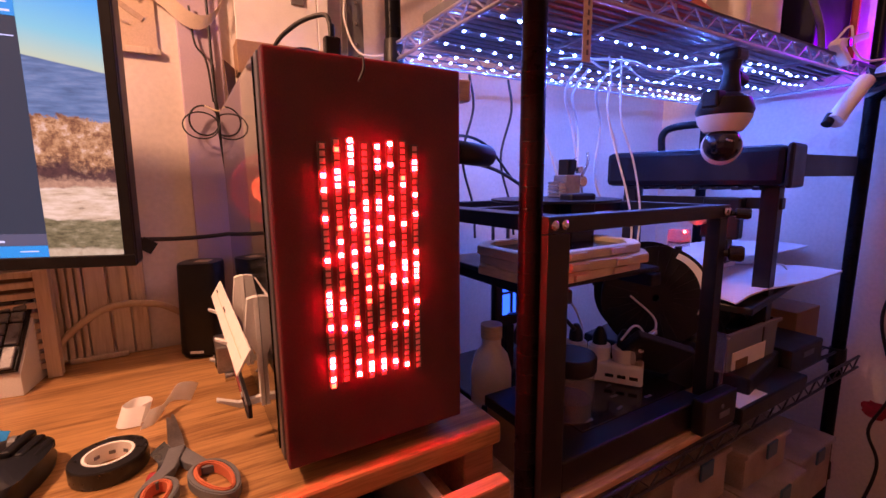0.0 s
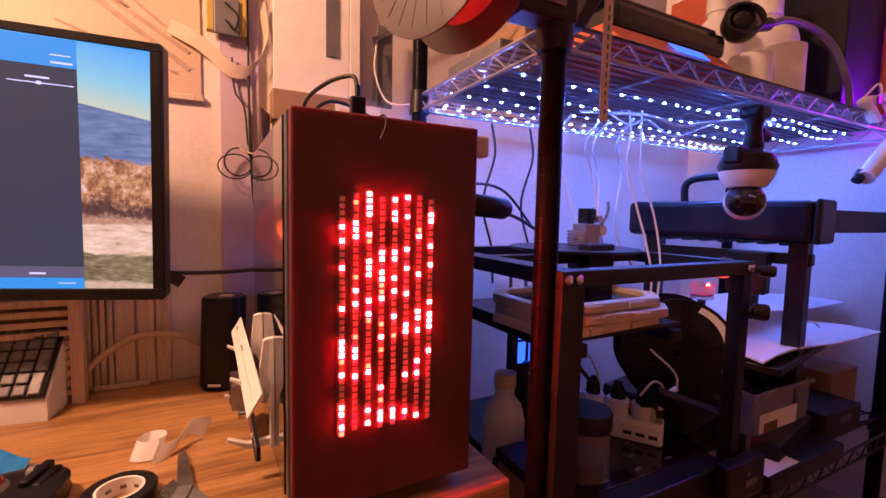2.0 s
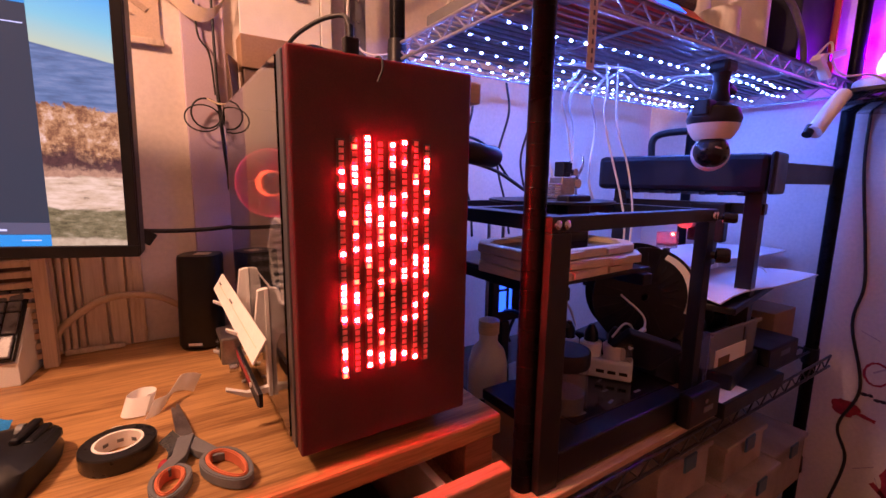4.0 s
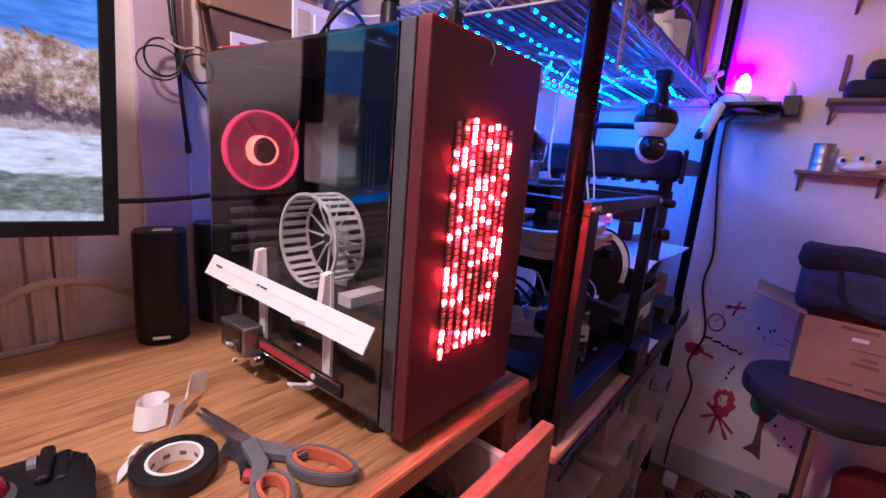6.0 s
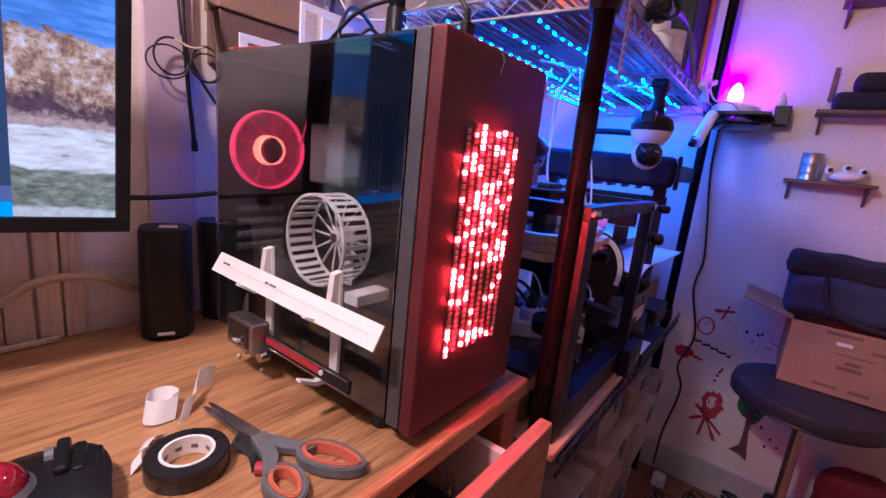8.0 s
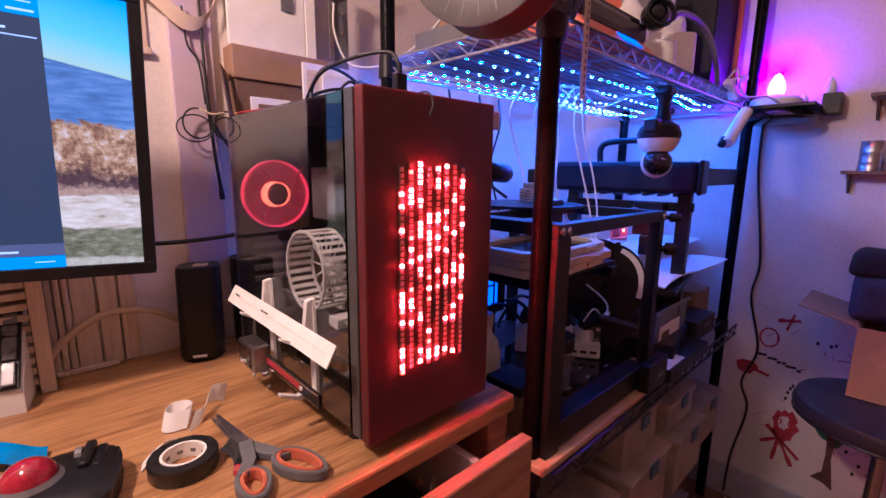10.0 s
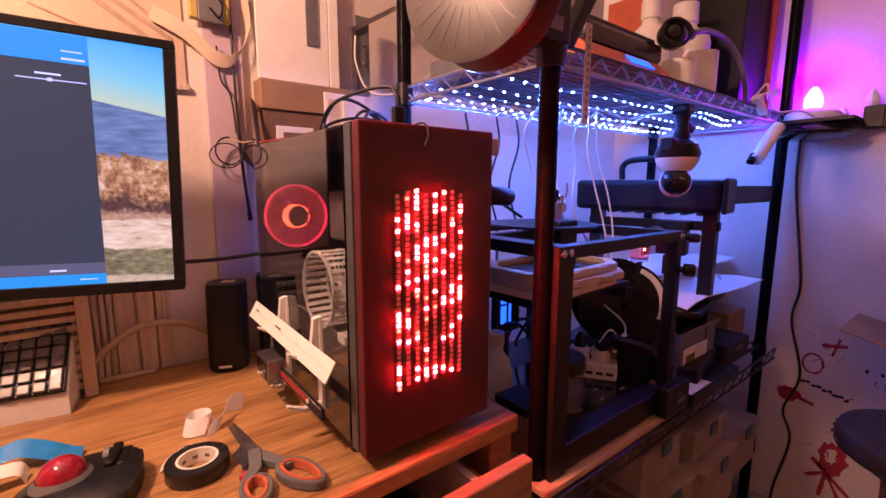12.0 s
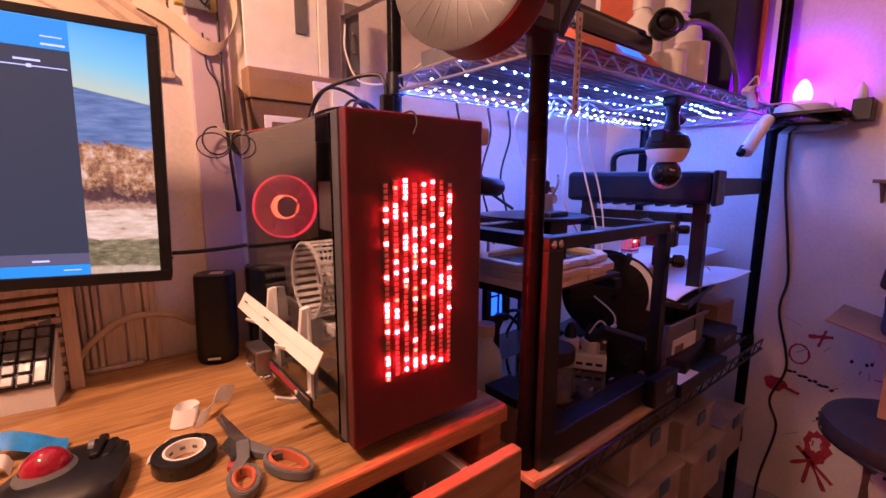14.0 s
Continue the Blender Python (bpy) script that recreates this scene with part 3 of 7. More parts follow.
# ---- loudspeakers ----
def build_speaker(loc, rz):
    sp = thing("speaker", loc, "black curved desktop loudspeaker", "speaker", "desk speakers", rz=rz)
    def ring(s, z):
        out = []
        for i in range(24):
            a = 2 * math.pi * i / 24
            c, d = math.cos(a), math.sin(a)
            out.append((s * 0.036 * math.copysign(abs(c) ** 0.6, c), s * 0.034 * math.copysign(abs(d) ** 0.7, d), z))
        return out
    bm = bmn()
    levels = [(0.90, 0.004), (0.97, 0.008), (0.97, 0.16), (0.93, 0.165)]
    loops = [[bm.verts.new((x + 0.0, y + 0.014 * z / 0.165, zz)) for x, y, zz in ring(s, z)] for s, z in levels]
    for a, b in zip(loops, loops[1:]):
        for i in range(24):
            bm.faces.new((a[i], a[(i + 1) % 24], b[(i + 1) % 24], b[i]))
    bm.faces.new(loops[0][::-1])
    bm.faces.new(loops[-1])
    part("body", bm, M_BLACK, sp, local=True, smooth=40)
    part("base_ring", lathe([(0, 0), (0.034, 0), (0.035, 0.004), (0, 0.004)], 24), M_BLACKGLOSS, sp, local=True)
    part("top_sticker", bx(-0.008, 0.016, 0.004, 0.026, 0.1652, 0.1658), M_CREAM, sp, local=True)
    part("badge", bx(-0.011, 0.011, -0.0352, -0.0338, 0.010, 0.0145, 0.0003), M_WHITE, sp, "small silver badge", local=True)
    return sp


s1 = build_speaker((0.014, 0.874, DZ), -24)
copy_thing(s1, pose(0.115, 0.905, DZ, 0, 0, -15))

# ---- wire shelving ----
SX0, SX1, SY0, SY1, SZ = 0.354, 1.385, 0.392, 0.765, 1.285


def build_rack():
    ra = thing("wire_shelving", ((SX0 + SX1) / 2, (SY0 + SY1) / 2, 0), "black wire shelving unit with round posts", "shelving")
    for x in (SX0, SX1):
        for y in (SY0, SY1):
            top = 1.29 if (x, y) == (SX0, SY0) else 1.9
            po = part("post", rod((x, y, 0.0), (x, y, top), 0.0142, 24), M_POST, ra, smooth=40)
            bm = bmn()
            z = 0.03
            while z < top:
                lathe([(0.0142, z - 0.001), (0.0146, z), (0.0142, z + 0.001)], 24, pose(x, y, 0), bm)
                z += 0.0254
            part("groove", bm, M_POST, po)["kind"] = "stuff"
            for sz in (0.30, 0.61, SZ):
                part("collar", lathe([(0.0145, sz - 0.022), (0.019, sz - 0.022), (0.017, sz + 0.02), (0.0145, sz + 0.02)], 20, pose(x, y, 0)), M_BLACK, po, smooth=40)
    for sz, m in ((SZ, M_SHELFWIRE), (0.61, M_WIRE), (0.30, M_WIRE)):
        sh = part("shelf_frame", rod((SX0, SY0, sz + 0.012), (SX1, SY0, sz + 0.012), 0.003), m, ra, "wire shelf")
        yf = SY0 - 0.04 if sz == 0.61 else SY0
        for (a, b) in (((SX0, yf), (SX1, yf)), ((SX0, SY1), (SX1, SY1)), ((SX0, SY0), (SX0, SY1)), ((SX1, SY0), (SX1, SY1))):
            bm = rod((*a, sz - 0.016), (*b, sz - 0.016), 0.003)
            rod((*a, sz + 0.012), (*b, sz + 0.012), 0.003, bm=bm)
            va, vb = Vector((*a, 0)), Vector((*b, 0))
            k = int((vb - va).length / 0.03)
            pts = []
            for i in range(k + 1):
                p = va.lerp(vb, i / k)
                pts.append((p.x, p.y, sz - 0.015 if i % 2 else sz + 0.011))
            tube(pts, 0.0018, 6, 1, bm)
            part("edge_truss", bm, m, sh)
        for i in range(3):
            x = SX0 + (SX1 - SX0) * (i + 1) / 4
            part("cross_bar", rod((x, SY0, sz + 0.006), (x, SY1, sz + 0.006), 0.003), m, sh)
        n = 20 if sz == SZ else 16
        for i in range(1, n):
            y = SY0 + (SY1 - SY0) * i / n
            part("wire", rod((SX0, y, sz + 0.0125), (SX1, y, sz + 0.0125), 0.0026 if sz == SZ else 0.0018, 6), m, sh)
    return ra


build_rack()
liner = part("shelf_liner", bx(SX0 + 0.08, SX1 - 0.01, SY0 + 0.01, SY1 - 0.01, SZ + 0.0152, SZ + 0.0164), M_LINER)
tagged(liner, "lilac grey plastic liner sheet on the wire shelf", "shelf liner")

# ---- light strips under the top shelf ----
def build_strips():
    rnd = random.Random(11)
    src_bm = bx(-0.0017, 0.0017, -0.0017, 0.0017, -0.0014, 0, 0.0004, seg=1)
    src = bpy.data.meshes.new("led")
    src_bm.to_mesh(src)
    src_bm.free()
    src.materials.append(M_LEDWHITE)
    ls = thing("led_light_strip", (0.86, 0.58, SZ - 0.002), "blue white light strips tied under the wire shelf", "light strip")
    for k, y in enumerate((0.505, 0.58, 0.65, 0.71, 0.755, 0.465)):
        x0, x1 = SX0 + 0.012 + 0.02 * (k % 2) + (0.45 if k == 5 else 0), SX1 - 0.03 - 0.03 * (k % 3)
        pts = [(x0 + (x1 - x0) * i / 8, y + rnd.uniform(-0.008, 0.008), SZ - 0.008 + rnd.uniform(-0.006, 0.003)) for i in range(9)]
        line = smoothline(pts, 6)
        st = part("strip", ribbon(pts, 0.009, 0.0012, (0, 1, 0), 6), M_STRIP, ls)
        d, nxt = 0.0, 0.0
        for a, b in zip(line, line[1:]):
            L = (b - a).length
            while nxt < d + L:
                p = a.lerp(b, (nxt - d) / L)
                ob = new("led", src)
                ob.parent = st
                ob.matrix_basis = base_of(st).inverted() @ pose(p.x, p.y, p.z - 0.0008)
                nxt += 0.0333
            d += L


build_strips()

# ---- board and printers on the middle shelf ----
BZ = 0.64
board = part("shelf_board", bx(SX0 - 0.02, 1.10, 0.354, 0.75, BZ - 0.012, BZ, 0.002), M_PINE)
tagged(board, "pale wooden board laid on the wire shelf", "board")


def build_cube_printer():
    x0, x1, y0, y1, z0, z1 = 0.372, 0.748, 0.366, 0.745, BZ, 1.012
    pr = thing("cube_printer", ((x0 + x1) / 2, (y0 + y1) / 2, BZ), "black cube-framed desktop 3d printer", "3d printer")
    w = 0.022
    for x in (x0, x1 - w):
        for y in (y0, y1 - w):
            part("upright", bx(x - (0.014 if x == x0 else 0), x + w, y, y + w, z0, z1 - 0.0205, 0.001), M_BLACK, pr)
    part("top_beam", bx(x0 - 0.014, x1 + 0.004, y0, y0 + w, z1 - 0.02, z1, 0.001), M_BLACK, pr)
    part("top_beam", bx(x0 - 0.014, x1 + 0.004, y1 - w, y1, z1 - 0.02, z1, 0.001), M_BLACK, pr)
    part("top_beam", bx(x0 - 0.014, x0 + w, y0 + w + 0.0005, y1 - w - 0.0005, z1 - 0.02, z1, 0.001), M_BLACK, pr)
    part("top_beam", bx(x1 - w, x1, y0 + w + 0.0005, y1 - w - 0.0005, z1 - 0.02, z1, 0.001), M_BLACK, pr)
    part("base", bx(x0 + 0.0225, x1 - 0.0225, y0 + 0.001, y1, z0 + 0.004, z0 + 0.05, 0.003), M_BLACK, pr)
    return pr


build_cube_printer()


def build_gantry_printer():
    pr = thing("gantry_printer", (1.12, 0.56, BZ), "dark gantry 3d printer with a thick top bar", "3d printer")
    m = pose(0.98, 0.552, 0, 0, 0, 10)
    part("top_bar", bx(-0.05, 0.05, -0.166, 0.188, 1.037, 1.115, 0.012, m=m), M_BAR, pr)
    part("upright", bx(-0.02, 0.02, -0.155, -0.125, BZ + 0.05, 1.0365, 0.002, m=m), M_BLACK, pr)
    part("upright", bx(-0.02, 0.02, 0.125, 0.155, BZ + 0.05, 1.0365, 0.002, m=m), M_BLACK, pr)
    part("base", bx(-0.15, 0.15, -0.17, 0.17, BZ, BZ + 0.0495, 0.004, m=m), M_BLACK, pr)
    part("rail", bx(1.02, 1.36, 0.395, 0.42, 1.055, 1.10, 0.002), M_BLACK, pr)


build_gantry_printer()

# ---- things on the desk ----
def build_keypad():
    kp = thing("keypad", (-0.222, 0.826, DZ), "black key grid on a white sloping wedge base", "keypad", rz=-9)
    W = 0.20
    side = [(0, 0), (0.085, 0), (0.085, 0.125), (0.079, 0.125), (0.0, 0.034)]
    part("base", prism(side, 0, W, Matrix(((0, 0, -1, 0), (1, 0, 0, 0), (0, 1, 0, 0), (0, 0, 0, 1))), 0.001), M_WHITE, kp, "white printed wedge base", local=True)
    ang = math.degrees(math.atan2(0.091, 0.079))
    face = pose(0, 0.0, 0.034, ang, 0, 0)
    L = math.hypot(0.091, 0.079)
    plate = part("key_plate", bx(-W + 0.003, -0.003, 0.003, L - 0.002, 0.0005, 0.009, 0.001, m=face), M_BLACK, kp, local=True)
    rows, cols = 6, 10
    for r in range(rows):
        for c in range(cols):
            x, y = -0.0135 - c * 0.0183, 0.0125 + r * 0.0183
            if y + 0.01 > L:
                continue
            tall = 0.0262 if (c == 0 and r in (0, 2)) else 0.0079
            bm = bx(x - 0.0079, x + 0.0079, y - 0.0079, y + tall, 0.0095, 0.015, 0.002, m=face)
            if not (c == 0 and r in (1, 3)):
                part("key", bm, M_KEY, plate, local=True)
            else:
                bm.free()
    part("side_cable", tube([(-0.004, 0.085, 0.03), (0.012, 0.10, 0.01), (0.01, 0.12, 0.004)], 0.003), M_CABLETAN, kp, local=True)


M_KEY = mat("grey_keycap", (0.14, 0.14, 0.16), 0.3, vary=0.25, scale=70, bump=0.05)
build_keypad()

cable("desk_cable", [(-0.205, 0.90, DZ + 0.007), (-0.187, 0.912, 0.80), (-0.14, 0.918, 0.837), (-0.098, 0.92, 0.846), (-0.05, 0.925, 0.836), (-0.015, 0.93, 0.813), (0.04, 0.935, 0.785)], 0.0058, M_CABLETAN, "thick tan cable arching over the desk")


def build_tape():
    ta = thing("tape_roll", (-0.091, 0.553, DZ), "roll of black electrical tape with white core", "tape")
    part("tape", lathe([(0.0235, 0.0), (0.0345, 0.0), (0.0355, 0.002), (0.0355, 0.0175), (0.0345, 0.019), (0.0235, 0.019), (0.0235, 0)], 48), M_TAPE, ta, local=True, smooth=30)
    part("core", lathe([(0.0205, 0.0005), (0.0232, 0.0005), (0.0232, 0.0195), (0.0205, 0.0195), (0.0205, 0.0005)], 40), M_PAPER, ta, "white printed paper core", local=True, smooth=30)
    bm = bmn()
    for i in range(9):
        a = i * 0.7
        bx(-0.003, 0.003, 0.0201, 0.0204, 0.007, 0.011, bm=bm, m=pose(0, 0, 0, 0, 0, math.degrees(a)))
    part("print_bars", bm, M_GREY, ta, local=True)["kind"] = "stuff"


build_tape()
bm = ribbon([(-0.048, 0.55, DZ + 0.012), (-0.04, 0.535, DZ + 0.006), (-0.043, 0.52, DZ + 0.003), (-0.05, 0.508, DZ + 0.0015)], 0.018, 0.0008, (0.75, 0.5, 0.3))
tail = tagged(part("tape_tail", bm, M_TAPE), "short crumpled end of black tape", "tape")
tagged(part("red_stub", rod((-0.052, 0.503, DZ + 0.006), (-0.040, 0.49, DZ + 0.006), 0.006, 12), M_REDPLASTIC), "small dark red plastic cap on the desk", "cap")


def oval(cx, cy, a, b, rot, n=28):
    out = []
    for i in range(n):
        t = 2 * math.pi * i / n
        x, y = a * math.cos(t), b * math.sin(t) * (1 + 0.18 * math.cos(t))
        out.append((cx + x * math.cos(rot) - y * math.sin(rot), cy + x * math.sin(rot) + y * math.cos(rot)))
    return out


def loop_solid(outer, inner, z0, z1):
    bm = bmn()
    n = len(outer)
    ring = [[bm.verts.new((x, y, z)) for x, y in o] for o, z in ((outer, z0), (outer, z1), (inner, z1), (inner, z0))]
    for a, b in zip(ring, ring[1:] + ring[:1]):
        for i in range(n):
            bm.faces.new((a[i], a[(i + 1) % n], b[(i + 1) % n], b[i]))
    bmesh.ops.recalc_face_normals(bm, faces=bm.faces)
    bmesh.ops.bevel(bm, geom=[e for e in bm.edges if e.calc_face_angle(0) > 0.9], offset=0.0012, segments=2, affect="EDGES")
    return bm


def build_scissors():
    # local: y towards the tips, origin at the pivot
    sc = thing("scissors", (-0.028, 0.535, DZ), "steel scissors with grey handles and orange loops", "scissors", rz=6)
    for s in (1, -1):
        rot = radians(1.6) * s
        ca, sa = math.cos(rot), math.sin(rot)
        R = lambda p: (p[0] * ca - p[1] * sa, p[0] * sa + p[1] * ca)
        bl = [R(p) for p in ((-0.008, -0.012), (0.008, -0.012), (0.0075, 0.03), (0.003, 0.098), (0.0005, 0.104), (-0.0012, 0.098), (-0.007, 0.03))]
        z = 0.0045 if s > 0 else 0.0075
        part("blade", prism(bl, z, z + 0.0022, bevel=0.0003), M_STEEL, sc, local=True)
        hx = 0.026 * s
        arm = [R(p) for p in ((-0.0085, 0.006), (0.0085, 0.004), (hx * 0.55 + 0.009, -0.038), (hx + 0.004, -0.056), (hx - 0.010, -0.053), (hx * 0.4 - 0.008, -0.03))]
        part("handle_arm", prism(arm, z - 0.003, z + 0.0065, bevel=0.0012), M_SCGREY, sc, local=True)
        big = s > 0
        c = (hx * 1.02, -0.078 if big else -0.073)
        a, b = (0.039, 0.021) if big else (0.029, 0.019)
        rr = radians(90 + 16 * s)
        part("handle_loop", loop_solid(oval(*c, a, b, rr), oval(*c, a - 0.0055, b - 0.0055, rr), 0.001, 0.013), M_SCGREY, sc, local=True, smooth=50)
        part("finger_pad", loop_solid(oval(*c, a - 0.0058, b - 0.0058, rr), oval(*c, a - 0.0098, b - 0.0098, rr), 0.0003, 0.0145), M_ORANGE, sc, "orange soft loop lining", local=True, smooth=50)
    sc.scale = (0.96, 0.96, 0.96)
    part("pivot_screw", lathe([(0, 0.0), (0.0045, 0.0), (0.0045, 0.0125), (0.003, 0.0135), (0, 0.0135)], 16), M_CHROME, sc, local=True)


build_scissors()

M_CURL = mat("thin_white_paper", (0.90, 0.89, 0.87), 0.6, vary=0.03, scale=30, bump=0.03)
curl_node = M_CURL.node_tree.nodes["Principled BSDF"]
curl_node.inputs["Subsurface Weight"].default_value = 0.3
curl_node.inputs["Subsurface Radius"].default_value = (1.0, 0.9, 0.8)
curl_node.inputs["Subsurface Scale"].default_value = 0.002
pc1 = [(-0.066, 0.640, 0), (-0.085, 0.643, 0), (-0.092, 0.655, 0), (-0.080, 0.671, 0), (-0.064, 0.668, 0), (-0.060, 0.653, 0), (-0.070, 0.645, 0)]
tagged(part("paper_curl", ribbon([(x, y, DZ + 0.0125) for x, y, _ in pc1], 0.024, 0.0005, (0.30, 0.38, 0.85)), M_CURL, smooth=60), "curled white paper strip on the desk", "paper")
pc2 = [(-0.064, 0.632, 0.010), (-0.050, 0.640, 0.010), (-0.042, 0.655, 0.014), (-0.032, 0.668, 0.022), (-0.018, 0.675, 0.019), (-0.008, 0.680, 0.012)]
tagged(part("paper_curl", ribbon([(x, y, DZ + z) for x, y, z in pc2], 0.025, 0.0005, (0.45, 0.40, 0.75)), M_CURL, smooth=60), "twisted white paper strip on the desk", "paper")
tagged(part("paper_scrap", ribbon([(-0.112, 0.603, DZ + 0.004), (-0.10, 0.611, DZ + 0.007), (-0.088, 0.613, DZ + 0.003)], 0.012, 0.0006, (0.3, -0.6, 0.5)), M_CURL, smooth=60), "small white paper scrap", "paper")
tagged(part("paper_scrap", ribbon([(-0.125, 0.578, DZ + 0.004), (-0.12, 0.59, DZ + 0.008), (-0.112, 0.598, DZ + 0.004)], 0.012, 0.0006, (0.6, 0.1, 0.5)), M_CURL, smooth=60), "small white paper scrap", "paper")
for x, y in ((0.05, 0.728), (0.052, 0.672)):
    bm = bmn()
    bmesh.ops.create_icosphere(bm, subdivisions=1, radius=0.004)
    bm.transform(pose(x, y, DZ + 0.0035, 20, 10, 40) @ Matrix.Diagonal((1.3, 0.7, 0.85, 1)))
    tagged(part("crumb", bm, M_WHITE), "tiny white plastic offcut", "offcut")


def build_trackball():
    tb = thing("trackball_mouse", (-0.198, 0.585, DZ), "black trackball mouse with a glossy red ball", "mouse", rz=-15)
    k = 0.82
    prof = [(-0.085, -0.03), (-0.07, 0.03), (-0.04, 0.06), (0.01, 0.066), (0.045, 0.055), (0.062, 0.02), (0.064, -0.03), (0.05, -0.08), (-0.06, -0.085)]
    bm = bmn()
    layers = [(1.0, 0.0, 0), (1.03, 0.007, 0), (0.97, 0.017, 0), (0.82, 0.026, 0.004), (0.5, 0.031, 0.008)]
    pts = smoothline([(x, y, 0) for x, y in [(k * a, k * b) for a, b in prof + prof[:1]]], 4)[:-1]
    loops = [[bm.verts.new((p.x * s + (0.012 if s < 0.9 else 0), p.y * s, z)) for p in pts] for s, z, _ in layers]
    n = len(pts)
    for a, b in zip(loops, loops[1:]):
        for i in range(n):
            bm.faces.new((a[i], a[(i + 1) % n], b[(i + 1) % n], b[i]))
    bm.faces.new(loops[0][::-1])
    bm.faces.new(loops[-1])
    part("body", bm, M_BLACK, tb, local=True, smooth=45)
    part("ball_ring", lathe([(0.023, 0.024), (0.028, 0.022), (0.029, 0.028), (0.0232, 0.036)], 32, pose(-0.018, -0.006, 0)), M_GREY, tb, local=True, smooth=40)
    bm = bmn()
    bmesh.ops.create_uvsphere(bm, u_segments=32, v_segments=20, radius=0.0232)
    bm.transform(pose(-0.018, -0.006, 0.031))
    part("ball", bm, M_RED, tb, "glossy dark red speckled ball", local=True, smooth=60)
    for i in range(3):
        part("button", bx(0.018 + i * 0.011, 0.028 + i * 0.011, -0.005, 0.042 - 0.006 * i, 0.024 - i * 0.003, 0.037 - i * 0.004, 0.003), M_BLACK, tb, local=True)
    part("wheel", rod((0.011, 0.028, 0.028), (0.017, 0.028, 0.028), 0.009, 16), M_GREY, tb, local=True)


build_trackball()
tagged(part("blue_wrapper", ribbon([(-0.31, 0.70, DZ + 0.004), (-0.29, 0.695, DZ + 0.02), (-0.265, 0.70, DZ + 0.024), (-0.24, 0.69, DZ + 0.018), (-0.215, 0.68, DZ + 0.006), (-0.205, 0.678, DZ + 0.003)], 0.03, 0.0006, (0.1, 0.8, 0.3)), M_BLUE, smooth=70), "crumpled bright blue plastic wrapper", "wrapper")
tagged(part("white_wrapper", ribbon([(-0.30, 0.655, DZ + 0.003), (-0.285, 0.655, DZ + 0.02), (-0.262, 0.66, DZ + 0.018), (-0.255, 0.662, DZ + 0.004)], 0.02, 0.0006, (0.1, 0.8, 0.3)), M_PAPER, smooth=70), "crumpled white paper wrapper", "wrapper")


# ---- hooks on the glass, with ruler and calliper ----
def build_hook(y):
    hk = thing("glass_hook", (0.06, y, 0.79), "white printed hook fixed to the glass side", "hook", "hooks on the glass")
    ol = [(-0.0062, 0.0), (0.0062, 0.0), (0.0075, 0.05), (0.0068, 0.09), (0.0048, 0.134), (-0.0048, 0.134), (-0.0068, 0.09), (-0.0075, 0.05)]
    m = Matrix.Translation((0.0, 0, 0)) @ Matrix(((0, 0, 1, 0), (1, 0, 0, 0), (0, 1, 0, 0), (0, 0, 0, 1)))
    part("back_plate", prism(ol, 0.001, 0.0055, m, 0.0005), M_WHITE, hk, local=True)
    part("wedge", prism([(0.001, 0.062), (-0.011, 0.09), (-0.006, 0.132), (0.001, 0.134)], -0.0045, 0.0045, Matrix(((1, 0, 0, 0), (0, 0, 1, 0), (0, 1, 0, 0), (0, 0, 0, 1))), 0.0005), M_WHITE, hk, local=True)
    for z, L in ((0.004, 0.046), (0.076, 0.042)):
        part("prong", prism([(0.002, 0.0), (-L * 0.5, -0.0005), (-L, 0.013), (-L + 0.001, 0.0155), (-L * 0.5, 0.006), (0.002, 0.008)], -0.004, 0.004, Matrix(((1, 0, 0, 0), (0, 0, 1, 0), (0, 1, 0, z), (0, 0, 0, 1))), 0.0005), M_WHITE, hk, local=True)
    return hk


build_hook(0.672)
build_hook(0.536)
ru = thing("paper_ruler", (0.036, 0.60, 0.886), "white ruler strip resting in two hooks", "ruler", rz=1.5)
RM = pose(0, 0, 0, 1.6, 30, 0)
part("strip", bx(-0.0008, 0.0008, -0.158, 0.156, -0.0135, 0.0135, m=RM), M_PAPER, ru, local=True)
part("fold_line", bx(-0.0015, -0.0009, -0.145, 0.135, -0.00025, 0.00025, m=RM), M_CREAM, ru, local=True)
for yy, ln in ((0.035, 0.006), (0.027, 0.004), (0.02, 0.008), (0.13, 0.016)):
    part("print_bar", bx(-0.0015, -0.0009, yy - ln / 2, yy + ln / 2, 0.001, 0.003, m=RM), M_BLACK, ru, local=True)


